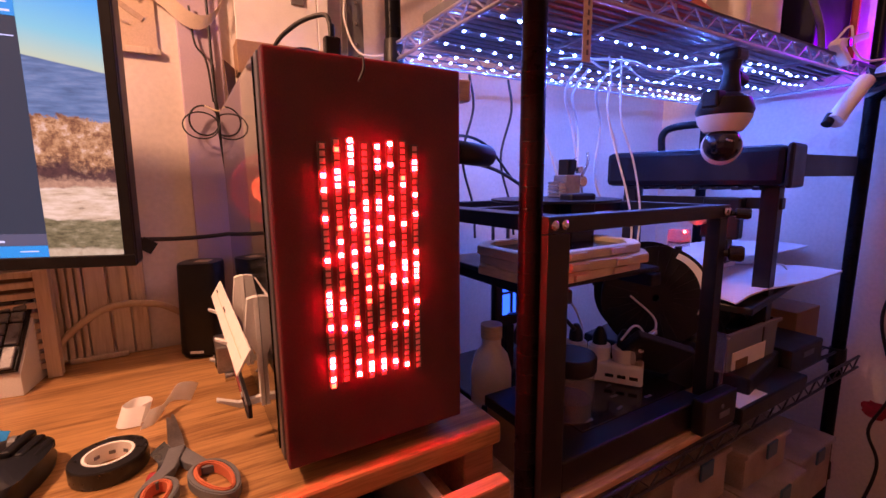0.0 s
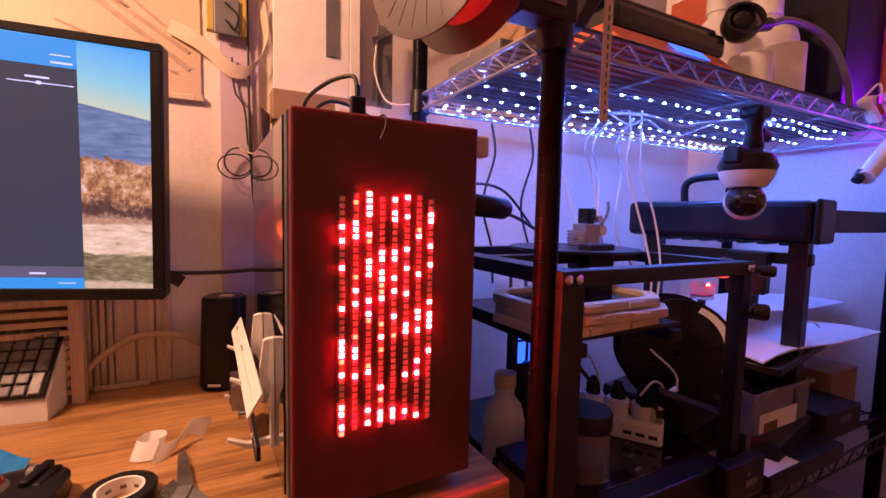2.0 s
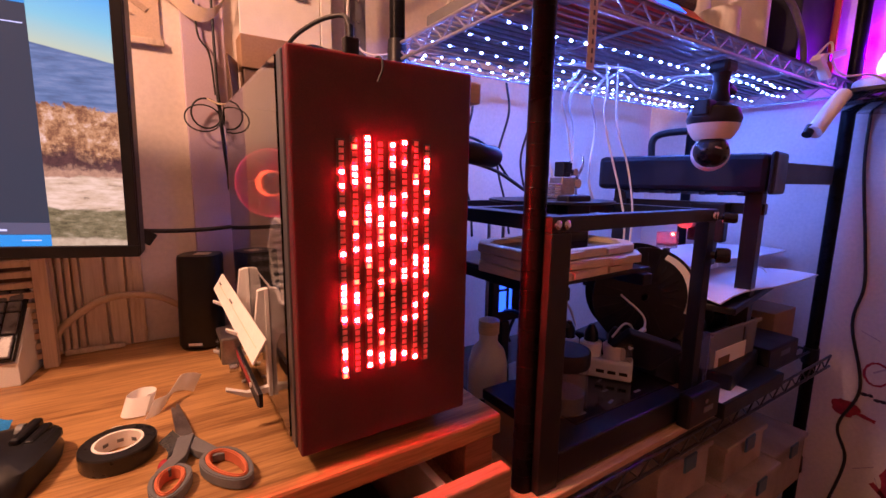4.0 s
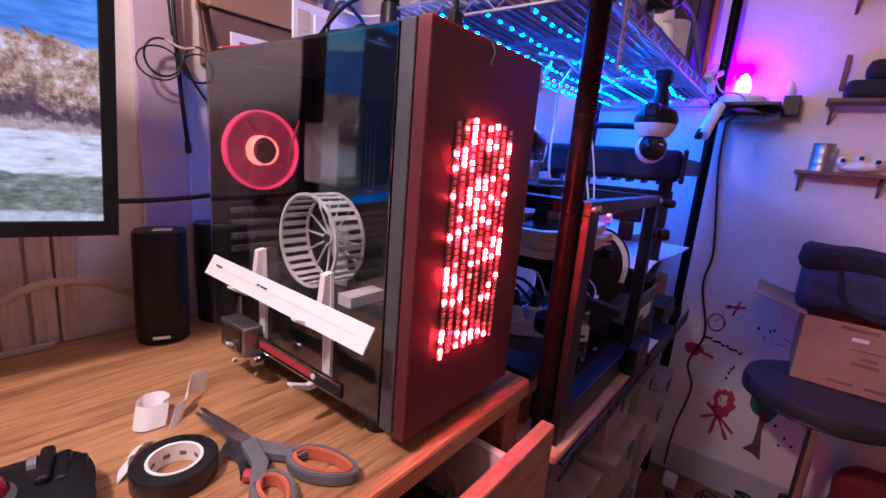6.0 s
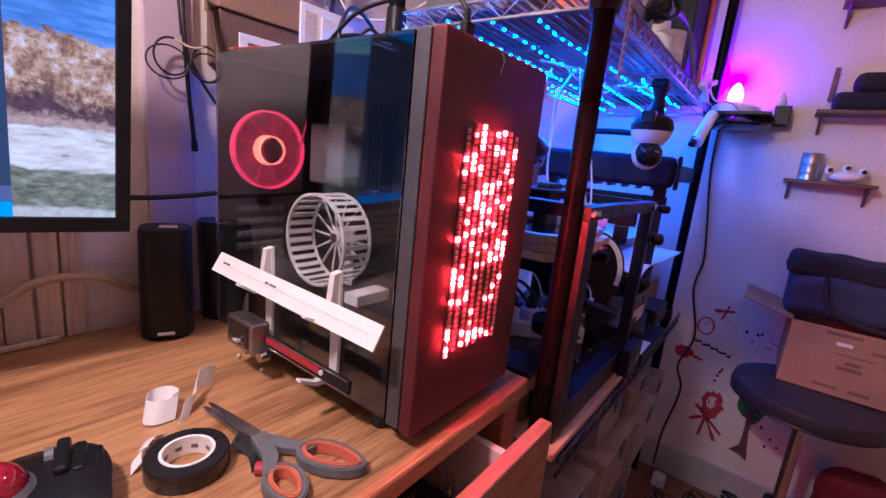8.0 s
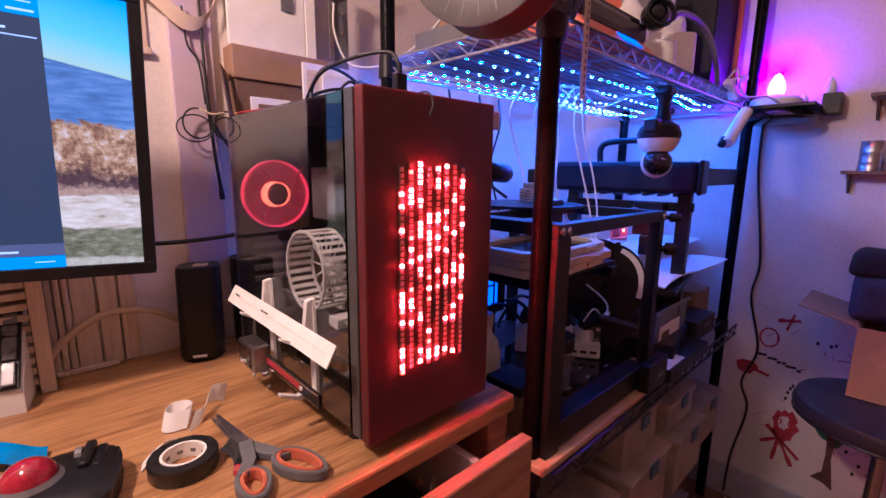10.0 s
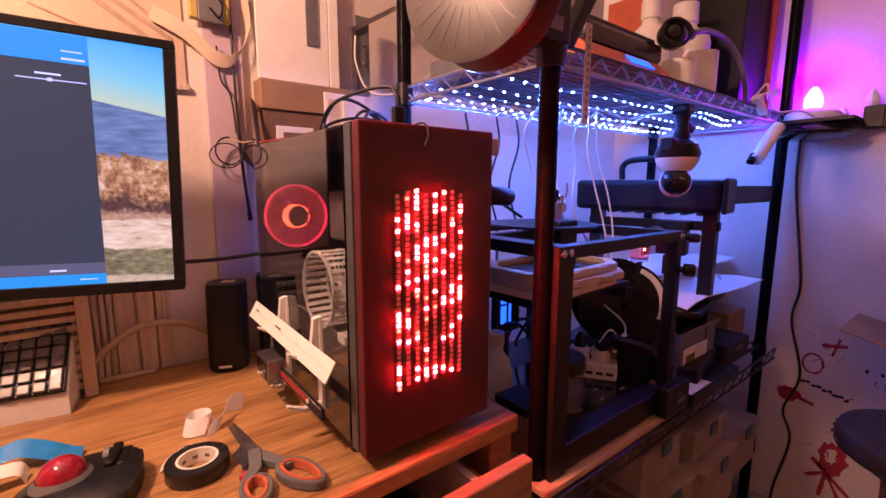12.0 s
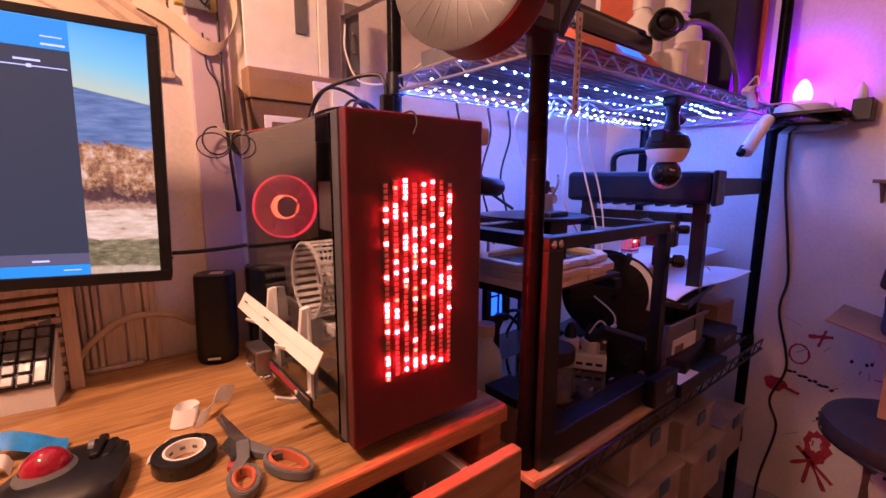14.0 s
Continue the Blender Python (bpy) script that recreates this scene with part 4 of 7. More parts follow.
def build_calliper():
    ca = thing("calliper", (0.044, 0.60, 0.80), "steel digital calliper with red scale resting in hooks", "calliper")
    part("beam", bx(0.042, 0.046, 0.485, 0.715, 0.8015, 0.8175, 0.0006), M_BLACK, ca, "dark slotted beam")
    part("scale", bx(0.0402, 0.0416, 0.535, 0.642, 0.8065, 0.8145), M_REDPLASTIC, ca, "dull red printed scale")
    for z in (0.8012, 0.8162):
        part("beam_edge", bx(0.0404, 0.0419, 0.486, 0.642, z, z + 0.0016), M_CHROME, ca, "bright steel edge")
    part("lock_pin", rod((0.0395, 0.531, 0.810), (0.0415, 0.531, 0.810), 0.0032, 12), M_WHITE, ca)
    head = part("display_box", bx(0.022, 0.048, 0.645, 0.706, 0.793, 0.832, 0.003), M_STEEL, ca, "metal framed display head")
    part("display", bx(0.0208, 0.0217, 0.652, 0.699, 0.800, 0.827), M_BLACKGLOSS, head)
    for y in (0.662, 0.675, 0.69):
        part("button", rod((0.0198, y, 0.8035), (0.0207, y, 0.8035), 0.003, 10), M_STEEL, head)
    part("thumb_wheel", rod((0.03, 0.640, 0.790), (0.042, 0.640, 0.790), 0.0065, 14), M_CHROME, ca)
    part("jaw", prism([(0, 0), (0.010, 0), (0.002, 0.024), (0, 0.024)], -0.0015, 0.0015, Matrix(((0, 0, 1, 0.046), (1, 0, 0, 0.698), (0, 1, 0, 0.8322), (0, 0, 0, 1))), 0.0003), M_STEEL, ca)
    part("jaw", prism([(0, 0), (0.010, 0), (0.002, -0.024), (0, -0.024)], -0.0015, 0.0015, Matrix(((0, 0, 1, 0.046), (1, 0, 0, 0.698), (0, 1, 0, 0.7928), (0, 0, 0, 1))), 0.0003), M_STEEL, ca)


build_calliper()


# ---- running wheel behind the glass ----
def build_wheel():
    wh = thing("running_wheel", (0.13, 0.64, PZ0 + 0.09), "pale plastic pet running wheel behind the glass", "pet wheel")
    R, cx0, cx1, cy, cz = 0.062, 0.106, 0.148, 0.637, 0.936
    to = lambda x: Matrix.Translation((x, cy, cz)) @ pose(0, 0, 0, 0, 90, 0)
    for x in (cx0, cx1):
        part("rim", lathe([(R - 0.0035, -0.0018), (R, -0.0018), (R, 0.0018), (R - 0.0035, 0.0018), (R - 0.0035, -0.0018)], 56, to(x)), M_WHEEL, wh, smooth=40)
    for i in range(30):
        a = 2 * math.pi * i / 30
        y, z = cy + (R - 0.0016) * math.cos(a), cz + (R - 0.0016) * math.sin(a)
        part("rung", bx(cx0 + 0.0019, cx1 - 0.0019, -0.0034, 0.0034, -0.0007, 0.0007, 0.0003, seg=1, m=Matrix.Translation((0, y, z)) @ pose(0, 0, 0, math.degrees(a) + 90, 0, 0)), M_WHEEL, wh)
    for i in range(14):
        a = 2 * math.pi * i / 14
        part("spoke", rod((cx1 - 0.004, cy + 0.008 * math.cos(a), cz + 0.008 * math.sin(a)), (cx1, cy + (R - 0.004) * math.cos(a), cz + (R - 0.004) * math.sin(a)), 0.0019, 6, r2=0.0014), M_WHEEL, wh)
    part("hub", lathe([(0, -0.010), (0.0085, -0.010), (0.0095, 0.004), (0, 0.004)], 20, to(cx1)), M_WHEEL, wh)
    part("bearing", lathe([(0, -0.0125), (0.006, -0.0125), (0.0065, -0.0103), (0, -0.0103)], 18, to(cx1)), M_CHROME, wh)
    part("axle", rod((cx1 + 0.0042, cy, cz), (cx1 + 0.022, cy, cz), 0.003), M_STEEL, wh)
    part("stand", bx(cx1 + 0.012, cx1 + 0.018, cy - 0.012, cy + 0.012, PZ0 + 0.0905, cz + 0.012, 0.002), M_WHEEL, wh)
    part("stand_foot", bx(0.11, cx1 + 0.018, cy - 0.085, cy - 0.06, PZ0 + 0.0905, PZ0 + 0.105, 0.001), M_WHEEL, wh)


M_WHEEL = mat("frosted_plastic", (0.72, 0.70, 0.66), 0.3, vary=0.05, scale=60, bump=0.03)
build_wheel()

# ---- cables and plugs on the case ----
top = PZ1 + 0.003
cable("power_cable", [(0.115, 0.62, PZ1 + 0.004), (0.125, 0.63, 1.205), (0.16, 0.65, 1.236), (0.22, 0.68, 1.232), (0.28, 0.71, 1.205), (0.31, 0.76, 1.19)], 0.0027, M_CABLEB, "black cable looped over the case")
cable("power_cable", [(0.16, 0.56, PZ1 + 0.004), (0.165, 0.58, 1.20), (0.20, 0.62, 1.216), (0.25, 0.66, 1.21), (0.29, 0.72, 1.195), (0.31, 0.80, 1.17)], 0.0027, M_CABLEB, "black cable looped over the case")
cable("power_cable", [(0.13, 0.66, PZ1 + 0.004), (0.14, 0.66, 1.195), (0.19, 0.66, 1.21), (0.25, 0.64, 1.203), (0.275, 0.60, 1.185), (0.262, 0.56, PZ1 + 0.004)], 0.0025, M_CABLEB, "black cable looped over the case")
cable("power_cable", [(0.20, 0.70, PZ1 + 0.004), (0.195, 0.69, 1.20), (0.21, 0.67, 1.225), (0.24, 0.66, 1.20), (0.245, 0.66, PZ1 + 0.004)], 0.0025, M_CABLEB, "black cable looped over the case")
pl = thing("usb_plug", (0.142, 0.452, PZ1), "black plug in the top of the case", "plug")
part("plug_body", bx(0.134, 0.15, 0.447, 0.457, PZ1 + 0.0005, PZ1 + 0.026, 0.002), M_BLACK, pl)
part("strain_relief", rod((0.142, 0.452, PZ1 + 0.026), (0.142, 0.453, PZ1 + 0.038), 0.0032), M_BLACK, pl)
cable("usb_cable", [(0.142, 0.453, PZ1 + 0.036), (0.14, 0.47, PZ1 + 0.052), (0.12, 0.51, PZ1 + 0.05), (0.11, 0.58, PZ1 + 0.04), (0.125, 0.66, PZ1 + 0.012), (0.13, 0.70, PZ1 + 0.004)], 0.0024, M_CABLEB, "thin black cord from a plug")
cable("antenna_wire", [(0.165, 0.47, PZ1 + 0.004), (0.163, 0.43, PZ1 + 0.006), (0.160, 0.414, PZ1 - 0.008), (0.154, 0.4125, PZ1 - 0.022)], 0.0013, M_CABLEB, "thin wire hanging over the front edge")
for i, (c, dy) in enumerate(((M_ORANGE, 0.0), (M_CREAM, 0.008), (M_REDPLASTIC, 0.014))):
    cable("ribbon_wire", [(0.072, 0.80 - dy, PZ1 + 0.004), (0.10, 0.75 - dy, PZ1 + 0.008), (0.15, 0.72 + dy, PZ1 + 0.010), (0.2, 0.74, PZ1 + 0.004)], 0.0013, c, "thin loose coloured wire on the case")
dg = thing("usb_adapter", (0.28, 0.43, 1.155), "cream plug on the side of the case", "adapter")
part("adapter_body", bx(0.2735, 0.292, 0.425, 0.443, 1.142, 1.166, 0.003), M_CREAM, dg)
wc = thing("webcam_cylinder", (0.3, 0.43, 1.085), "black cylindrical camera fixed to the case", "camera")
part("barrel", lathe([(0, 0), (0.011, 0), (0.0135, 0.004), (0.0135, 0.052), (0.011, 0.058), (0, 0.058)], 24, Matrix.Translation((0.2735, 0.432, 1.087)) @ pose(0, 0, 0, 94, 0, 100)), M_BLACK, wc, smooth=40)

# ---- on the wall behind the desk ----
tr = setting("trim", bx(0.018, 0.088, YW - 0.012, YW - 0.0005, DZ + 0.0005, 2.39, 0.002), mat("lilac_paint", (0.58, 0.46, 0.56), 0.6, vary=0.08, scale=10, bump=0.1), "painted vertical wall trim", "trim")
for x0, x1 in ((-0.40, -0.342), (-0.34, -0.282), (-0.28, -0.222), (-0.22, -0.2), (-0.157, -0.1265), (-0.1225, -0.096)):
    setting("wall_plank", bx(x0, x1, YW - 0.01, YW - 0.0005, DZ + 0.0005, 0.985, 0.002), M_BEIGE, "vertical wooden wall plank", "panel")
for x in (-0.1985, -0.188, -0.1775, -0.167, -0.0935, -0.086, -0.079):
    setting("moulding", bx(x, x + 0.0085, YW - 0.013, YW - 0.0005, DZ + 0.0005, 0.985, 0.0025), M_BEIGE, "narrow upright wooden moulding on the wall", "moulding")
setting("foot_trim", bx(-0.187, -0.104, YW - 0.024, YW - 0.0175, DZ + 0.0005, DZ + 0.009, 0.002), M_BEIGE, "thin wooden strip at the foot of the panel", "trim")
po = thing("wall_poster", (-0.2, YW - 0.003, 1.4), "aged paper poster with a faint line drawing", "poster")
M_OLD = mat("aged_paper", (0.60, 0.46, 0.32), 0.8, vary=0.12, scale=8, bump=0.08)
part("sheet", bx(-0.62, -0.012, YW - 0.004, YW - 0.001, 1.285, 1.62), M_OLD, po)
M_INK = mat("faded_ink", (0.45, 0.33, 0.235), 0.8, vary=0.2, scale=40, bump=0)
for a, b, r in (((-0.30, 1.52), (-0.03, 1.33), 0.0045), ((-0.34, 1.58), (-0.12, 1.42), 0.003), ((-0.28, 1.56), (-0.04, 1.38), 0.0022), ((-0.16, 1.44), (-0.03, 1.36), 0.0035), ((-0.4, 1.46), (-0.2, 1.45), 0.0016), ((-0.22, 1.38), (-0.05, 1.32), 0.0016)):
    v = Vector((b[0] - a[0], 0, b[1] - a[1]))
    m = Matrix.Translation((a[0] + v.x / 2, YW - 0.0055, a[1] + v.z / 2)) @ pose(0, 0, 0, 0, -math.degrees(math.atan2(v.z, v.x)), 0)
    part("drawn_line", bx(-v.length / 2, v.length / 2, 0, 0.001, -r, r, m=m), M_INK, po)
part("frame_edge", bx(-0.62, -0.008, YW - 0.010, YW - 0.001, 1.274, 1.2845, 0.001), M_BEIGE, po)
tagged(part("paper_band", ribbon([(-0.06, 0.938, 1.40), (-0.01, 0.93, 1.375), (0.04, 0.925, 1.335), (0.075, 0.928, 1.345), (0.10, 0.935, 1.40), (0.095, 0.938, 1.47)], 0.026, 0.0008, (0.35, -0.1, 0.9)), mat("tan_strap", (0.66, 0.53, 0.38), 0.7, vary=0.1, scale=20, bump=0.1), smooth=60), "curled tan paper band hung on the wall", "paper")
yb = thing("yellow_box", (0.04, YW - 0.015, 1.43), "small yellow framed box on the wall", "box")
part("box_body", bx(-0.002, 0.066, YW - 0.03, YW - 0.0125, 1.40, 1.50, 0.002), mat("yellow_card", (0.55, 0.42, 0.06), 0.5, vary=0.2, scale=30, bump=0.1), yb)
part("dark_insert", bx(0.01, 0.054, YW - 0.034, YW - 0.0305, 1.395, 1.46, 0.003), M_GREY, yb)
part("insert_loop", tube([(0.03, YW - 0.036, 1.45), (0.05, YW - 0.04, 1.43), (0.045, YW - 0.038, 1.405), (0.03, YW - 0.036, 1.42)], 0.002), M_BLACK, yb)
cable("hanging_cable", [(0.066, YW - 0.016, 1.60), (0.068, YW - 0.018, 1.40), (0.069, YW - 0.02, 1.25), (0.071, YW - 0.022, 1.17)], 0.0026, M_CABLEB, "black cord hanging on the wall")
cable("hanging_cable", [(0.04, YW - 0.02, 1.36), (0.044, YW - 0.02, 1.30), (0.06, YW - 0.02, 1.27), (0.066, YW - 0.02, 1.20)], 0.0018, M_CABLEB, "thin black cord hanging on the wall")
lp = [(0.07 + 0.024 * math.cos(a) - 0.022, YW - 0.03, 1.165 + 0.026 * math.sin(a)) for a in [i * 0.52 for i in range(14)]]
cable("cord_loop", lp, 0.0016, M_CABLEB, "coiled black cord tied on the wall", 4)
lp = [(0.07 + 0.022 * math.cos(a) + 0.026, YW - 0.034, 1.163 + 0.026 * math.sin(a)) for a in [i * 0.52 for i in range(14)]]
cable("cord_loop", lp, 0.0016, M_CABLEB, "coiled black cord tied on the wall", 4)
for k, (dx, dz, r) in enumerate(((-0.028, -0.006, 0.029), (0.028, -0.004, 0.026))):
    lp = [(0.07 + dx + r * math.cos(a), YW - 0.032 - 0.002 * k, 1.162 + dz + 0.8 * r * math.sin(a)) for a in [i * 0.5 for i in range(14)]]
    cable("cord_loop", lp, 0.0013, M_CABLEB, "coiled black cord tied on the wall", 4)
tagged(part("twist_tie", tube([(0.05, YW - 0.036, 1.19), (0.07, YW - 0.04, 1.182), (0.09, YW - 0.038, 1.186)], 0.0018), M_CREAM), "cream twist tie round the cord", "tie")
an = thing("antenna", (0.075, YW - 0.02, 1.03), "slim black antenna stick on the wall", "antenna")
part("rod", tube([(0.070, YW - 0.02, 1.20), (0.074, YW - 0.022, 1.12), (0.080, YW - 0.024, 1.045)], 0.0034), M_BLACK, an)
part("tip", rod((0.080, YW - 0.024, 1.045), (0.081, YW - 0.024, 1.028), 0.0048, 12), M_BLACK, an)
cable("wall_cable", [(0.075, YW - 0.03, 1.165), (0.095, YW - 0.03, 1.13), (0.13, YW - 0.03, 1.085)], 0.0022, M_CABLEB, "black cord running behind the case")
cable("display_cable", [(-0.20, 0.84, 0.975), (-0.10, 0.90, 0.962), (-0.02, 0.92, 0.955), (0.05, 0.92, 0.956), (0.12, 0.90, 0.965)], 0.0038, M_CABLEB, "black display cable behind the monitor")
tagged(part("cable_tag", bx(-0.012, 0.012, -0.002, 0.002, -0.016, 0.006, 0.001, m=pose(-0.055, 0.905, 0.952, 0, 35, 10)), M_BLACK), "black tag on the display cable", "tag")
cb = thing("cardboard_box", (0.2, 0.9, 1.17), "brown cardboard box fixed behind the case", "cardboard box")
part("carton", bx(0.108, 0.30, 0.90, YW - 0.0005, 1.25, 1.308, 0.002), M_CARD, cb)
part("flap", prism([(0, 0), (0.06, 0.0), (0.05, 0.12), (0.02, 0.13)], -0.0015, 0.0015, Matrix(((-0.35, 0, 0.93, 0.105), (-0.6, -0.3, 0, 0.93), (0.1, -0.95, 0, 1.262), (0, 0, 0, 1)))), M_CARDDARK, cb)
# shade under the carton, built as a box in the darker card colour
part("shadow_side", bx(0.112, 0.30, 0.905, YW - 0.0005, 1.17, 1.2495, 0.002), M_CARDDARK, cb, "lower carton coloured dark for its shade")
wb = thing("foam_board", (0.21, 0.86, 1.3), "pale foam board leaning over the carton", "board")
part("board", bx(0.113, 0.262, 0.925, 0.933, 1.312, 1.66, 0.001), M_PAPER, wb)
part("slot", bx(0.214, 0.238, 0.921, 0.9245, 1.392, 1.56), M_GREY, wb)
part("side_strip", bx(0.264, 0.285, 0.922, 0.932, 1.31, 1.66, 0.001), M_PAPER, wb)
pc_ = thing("framed_card", (0.27, 0.86, 1.22), "small framed picture card behind the case", "picture")
part("card", bx(0.215, 0.305, 0.845, 0.85, 1.171, 1.285, 0.001), M_PAPER, pc_)
part("print", bx(0.222, 0.245, 0.8435, 0.8447, 1.22, 1.272), M_CREAM, pc_)
part("second_card", bx(0.252, 0.32, 0.838, 0.842, 1.171, 1.27, 0.001), M_PAPER, pc_)
p2 = thing("photo_card", (0.15, 0.87, 1.2), "small white card with dark print behind the case", "picture")
part("card", bx(0.125, 0.20, 0.87, 0.874, 1.171, 1.215, 0.001), M_PAPER, p2)
part("print_bar", bx(0.138, 0.188, 0.8685, 0.8697, 1.19, 1.203), M_CARDDARK, p2)
br = thing("steel_bracket", (0.32, 0.93, 1.38), "grey steel shelf bracket on the wall", "bracket")
part("bracket_arm", bx(-0.005, 0.005, -0.003, 0.0, 0, 0.13, 0.0005, m=pose(0.308, 0.90, 1.31)), M_STEEL, br)
part("bracket_brace", bx(-0.005, 0.005, -0.003, 0.0, 0, 0.13, 0.0005, m=pose(0.308, 0.90, 1.435, 0, 58, 0)), M_STEEL, br)
part("bracket_plate", bx(0.318, 0.352, 0.905, 0.91, 1.30, 1.47, 0.001), M_GREY, br)
for z in (1.33, 1.37, 1.41, 1.45):
    part("bolt", rod((0.335, 0.905, z), (0.335, 0.902, z), 0.003, 10), M_CHROME, br)
cable("white_cable", [(0.31, 0.89, 1.42), (0.305, 0.88, 1.36), (0.33, 0.86, 1.30), (0.39, 0.80, 1.305), (0.42, 0.70, 1.36), (0.40, 0.60, 1.42)], 0.0022, M_CABLEW, "white cord hanging by the shelving")


# ---- slatted crate behind the keypad ----
def build_crate():
    cr = thing("slatted_crate", (-0.33, 0.90, DZ), "pale wooden slatted crate behind the keypad", "crate")
    part("post", bx(-0.206, -0.188, 0.88, 0.90, DZ + 0.0005, 0.925, 0.001), M_BEIGE, cr)
    part("post", bx(-0.52, -0.50, 0.88, 0.90, DZ + 0.0005, 0.925, 0.001), M_BEIGE, cr)
    for i in range(10):
        z = 0.765 + i * 0.0165
        part("slat", bx(-0.4995, -0.2065, 0.884, 0.892, z, z + 0.010, 0.0015, m=pose(0, 0.0, 0.0)), M_BEIGE, cr)
    part("back", bx(-0.50, -0.206, 0.91, 0.914, DZ + 0.0005, 0.92), M_CARDDARK, cr)


build_crate()


# ---- on and under the top shelf ----
def build_spool(loc, rz, R, w, side, core, label, tilt=90, group="filament spools", inner=0.026):
    sp = thing("filament_spool", loc, label, "spool", group, rz=rz, rx=tilt)
    for s in (-1, 1):
        z = s * w / 2
        part("flange", lathe([(inner, z - 0.0015), (R - 0.004, z - 0.0015), (R, z - 0.001), (R, z + 0.001), (R - 0.004, z + 0.0015), (inner, z + 0.0015), (inner, z - 0.0015)], 64), side, sp, local=True, smooth=30)
        for i in range(24):
            a = 2 * math.pi * i / 24
            part("rib", bx(0.033, R - 0.010, -0.0008, 0.0008, z + s * 0.0014 - 0.0006, z + s * 0.0014 + 0.0012, m=pose(0, 0, 0, 0, 0, math.degrees(a))), side, sp, local=True)
    part("filament", lathe([(0.03, -w / 2 + 0.002), (R * 0.7, -w / 2 + 0.002), (R * 0.7, w / 2 - 0.002), (0.03, w / 2 - 0.002)], 48), core, sp, local=True, smooth=40)
    return sp


M_PINK = mat("pink_filament", (0.40, 0.26, 0.23), 0.4, vary=0.12, scale=10, bump=0.4, fine=500, stretch=(1, 1, 8))
M_DKFIL = mat("black_filament", (0.02, 0.02, 0.022), 0.35, vary=0.2, scale=10, bump=0.4, fine=500, stretch=(1, 1, 8))
M_SPOOLGREY = mat("smoke_spool", (0.075, 0.068, 0.072), 0.35, vary=0.15, scale=20, bump=0.05)
build_spool((0.206, 0.374, 1.327), 107, 0.09, 0.052, M_SPOOLGREY, M_PINK, "large dark filament spool with pale pink filament")
ho = thing("spool_holder", (0.33, 0.39, 1.29), "black arm holding the filament spool", "bracket")
part("axle", rod((0.165, 0.3615, 1.327), (0.33, 0.405, 1.327), 0.016, 20), M_BLACK, ho, smooth=40)
part("upright", prism([(0.29, 1.29), (0.372, 1.29), (0.372, 1.46), (0.30, 1.46)], 0.372, 0.412, Matrix(((1, 0, 0, 0), (0, 0, 1, 0), (0, 1, 0, 0), (0, 0, 0, 1))), 0.005), M_BLACK, ho)
part("strut", prism([(0.373, 1.292), (0.39, 1.292), (0.462, 1.40), (0.462, 1.46), (0.44, 1.46), (0.44, 1.41)], 0.38, 0.404, Matrix(((1, 0, 0, 0), (0, 0, 1, 0), (0, 1, 0, 0), (0, 0, 0, 1))), 0.003), M_BLACK, ho)
part("clamp", lathe([(0.0155, 1.262), (0.019, 1.262), (0.0215, 1.276), (0.0215, 1.2895), (0.0155, 1.2895)], 24, pose(SX0, SY0, 0)), M_BLACK, ho, smooth=40)
part("label_plate", bx(-0.014, 0.03, -0.001, 0.001, -0.006, 0.012, m=pose(0.32, 0.3705, 1.31, 0, 0, 0)), M_GREY, ho)

sc = thing("kitchen_scale", (0.58, 0.43, SZ + 0.013), "orange digital scale with blue display", "scale")
M_ORANGESH = mat("orange_shell", (0.55, 0.12, 0.03), 0.4, vary=0.1, scale=40, bump=0.05)
part("shell", prism([(0.395, SZ + 0.0145), (0.52, SZ + 0.0145), (0.52, SZ + 0.055), (0.43, SZ + 0.05)], 0.47, 0.73, Matrix(((0, 0, 1, 0), (1, 0, 0, 0), (0, 1, 0, 0), (0, 0, 0, 1))), 0.003), M_ORANGESH, sc)
part("display", bx(-0.038, 0.038, -0.011, 0.011, 0, 0.001, m=pose(0.625, 0.4105, SZ + 0.033, 46, 0, 0)), M_LCD, sc, "lit blue display")
part("pan", bx(0.50, 0.765, 0.44, 0.55, SZ + 0.057, SZ + 0.095, 0.010), M_BLACKGLOSS, sc)
part("pan_tray", bx(0.48, 0.76, 0.455, 0.60, SZ + 0.0955, SZ + 0.108, 0.005), M_BLACK, sc)


def build_bottle(x, y, z, r, h, label, kind="bottle"):
    bo = thing("bottle", (x, y, z), label, kind, "white bottles on the shelf")
    part("body", lathe([(0, 0), (r, 0), (r, h * 0.62), (r * 0.93, h * 0.68), (r * 0.45, h * 0.78), (r * 0.42, h * 0.82), (0, h * 0.82)], 28), M_WHITE, bo, local=True, smooth=35)
    part("cap", lathe([(0, h * 0.821), (r * 0.5, h * 0.821), (r * 0.48, h), (0, h)], 24), M_WHITE, bo, local=True, smooth=35)
    part("label", lathe([(r + 0.0004, h * 0.12), (r + 0.0004, h * 0.52)], 28), M_PAPER, bo, local=True)


def build_roll(x, y, z, r, h):
    ro = thing("paper_roll", (x, y, z), "white paper roll standing on the shelf", "roll", "white rolls on the shelf")
    part("roll", lathe([(r * 0.4, 0), (r, 0), (r, h), (r * 0.4, h), (r * 0.4, 0)], 32), M_PAPER, ro, local=True, smooth=35)


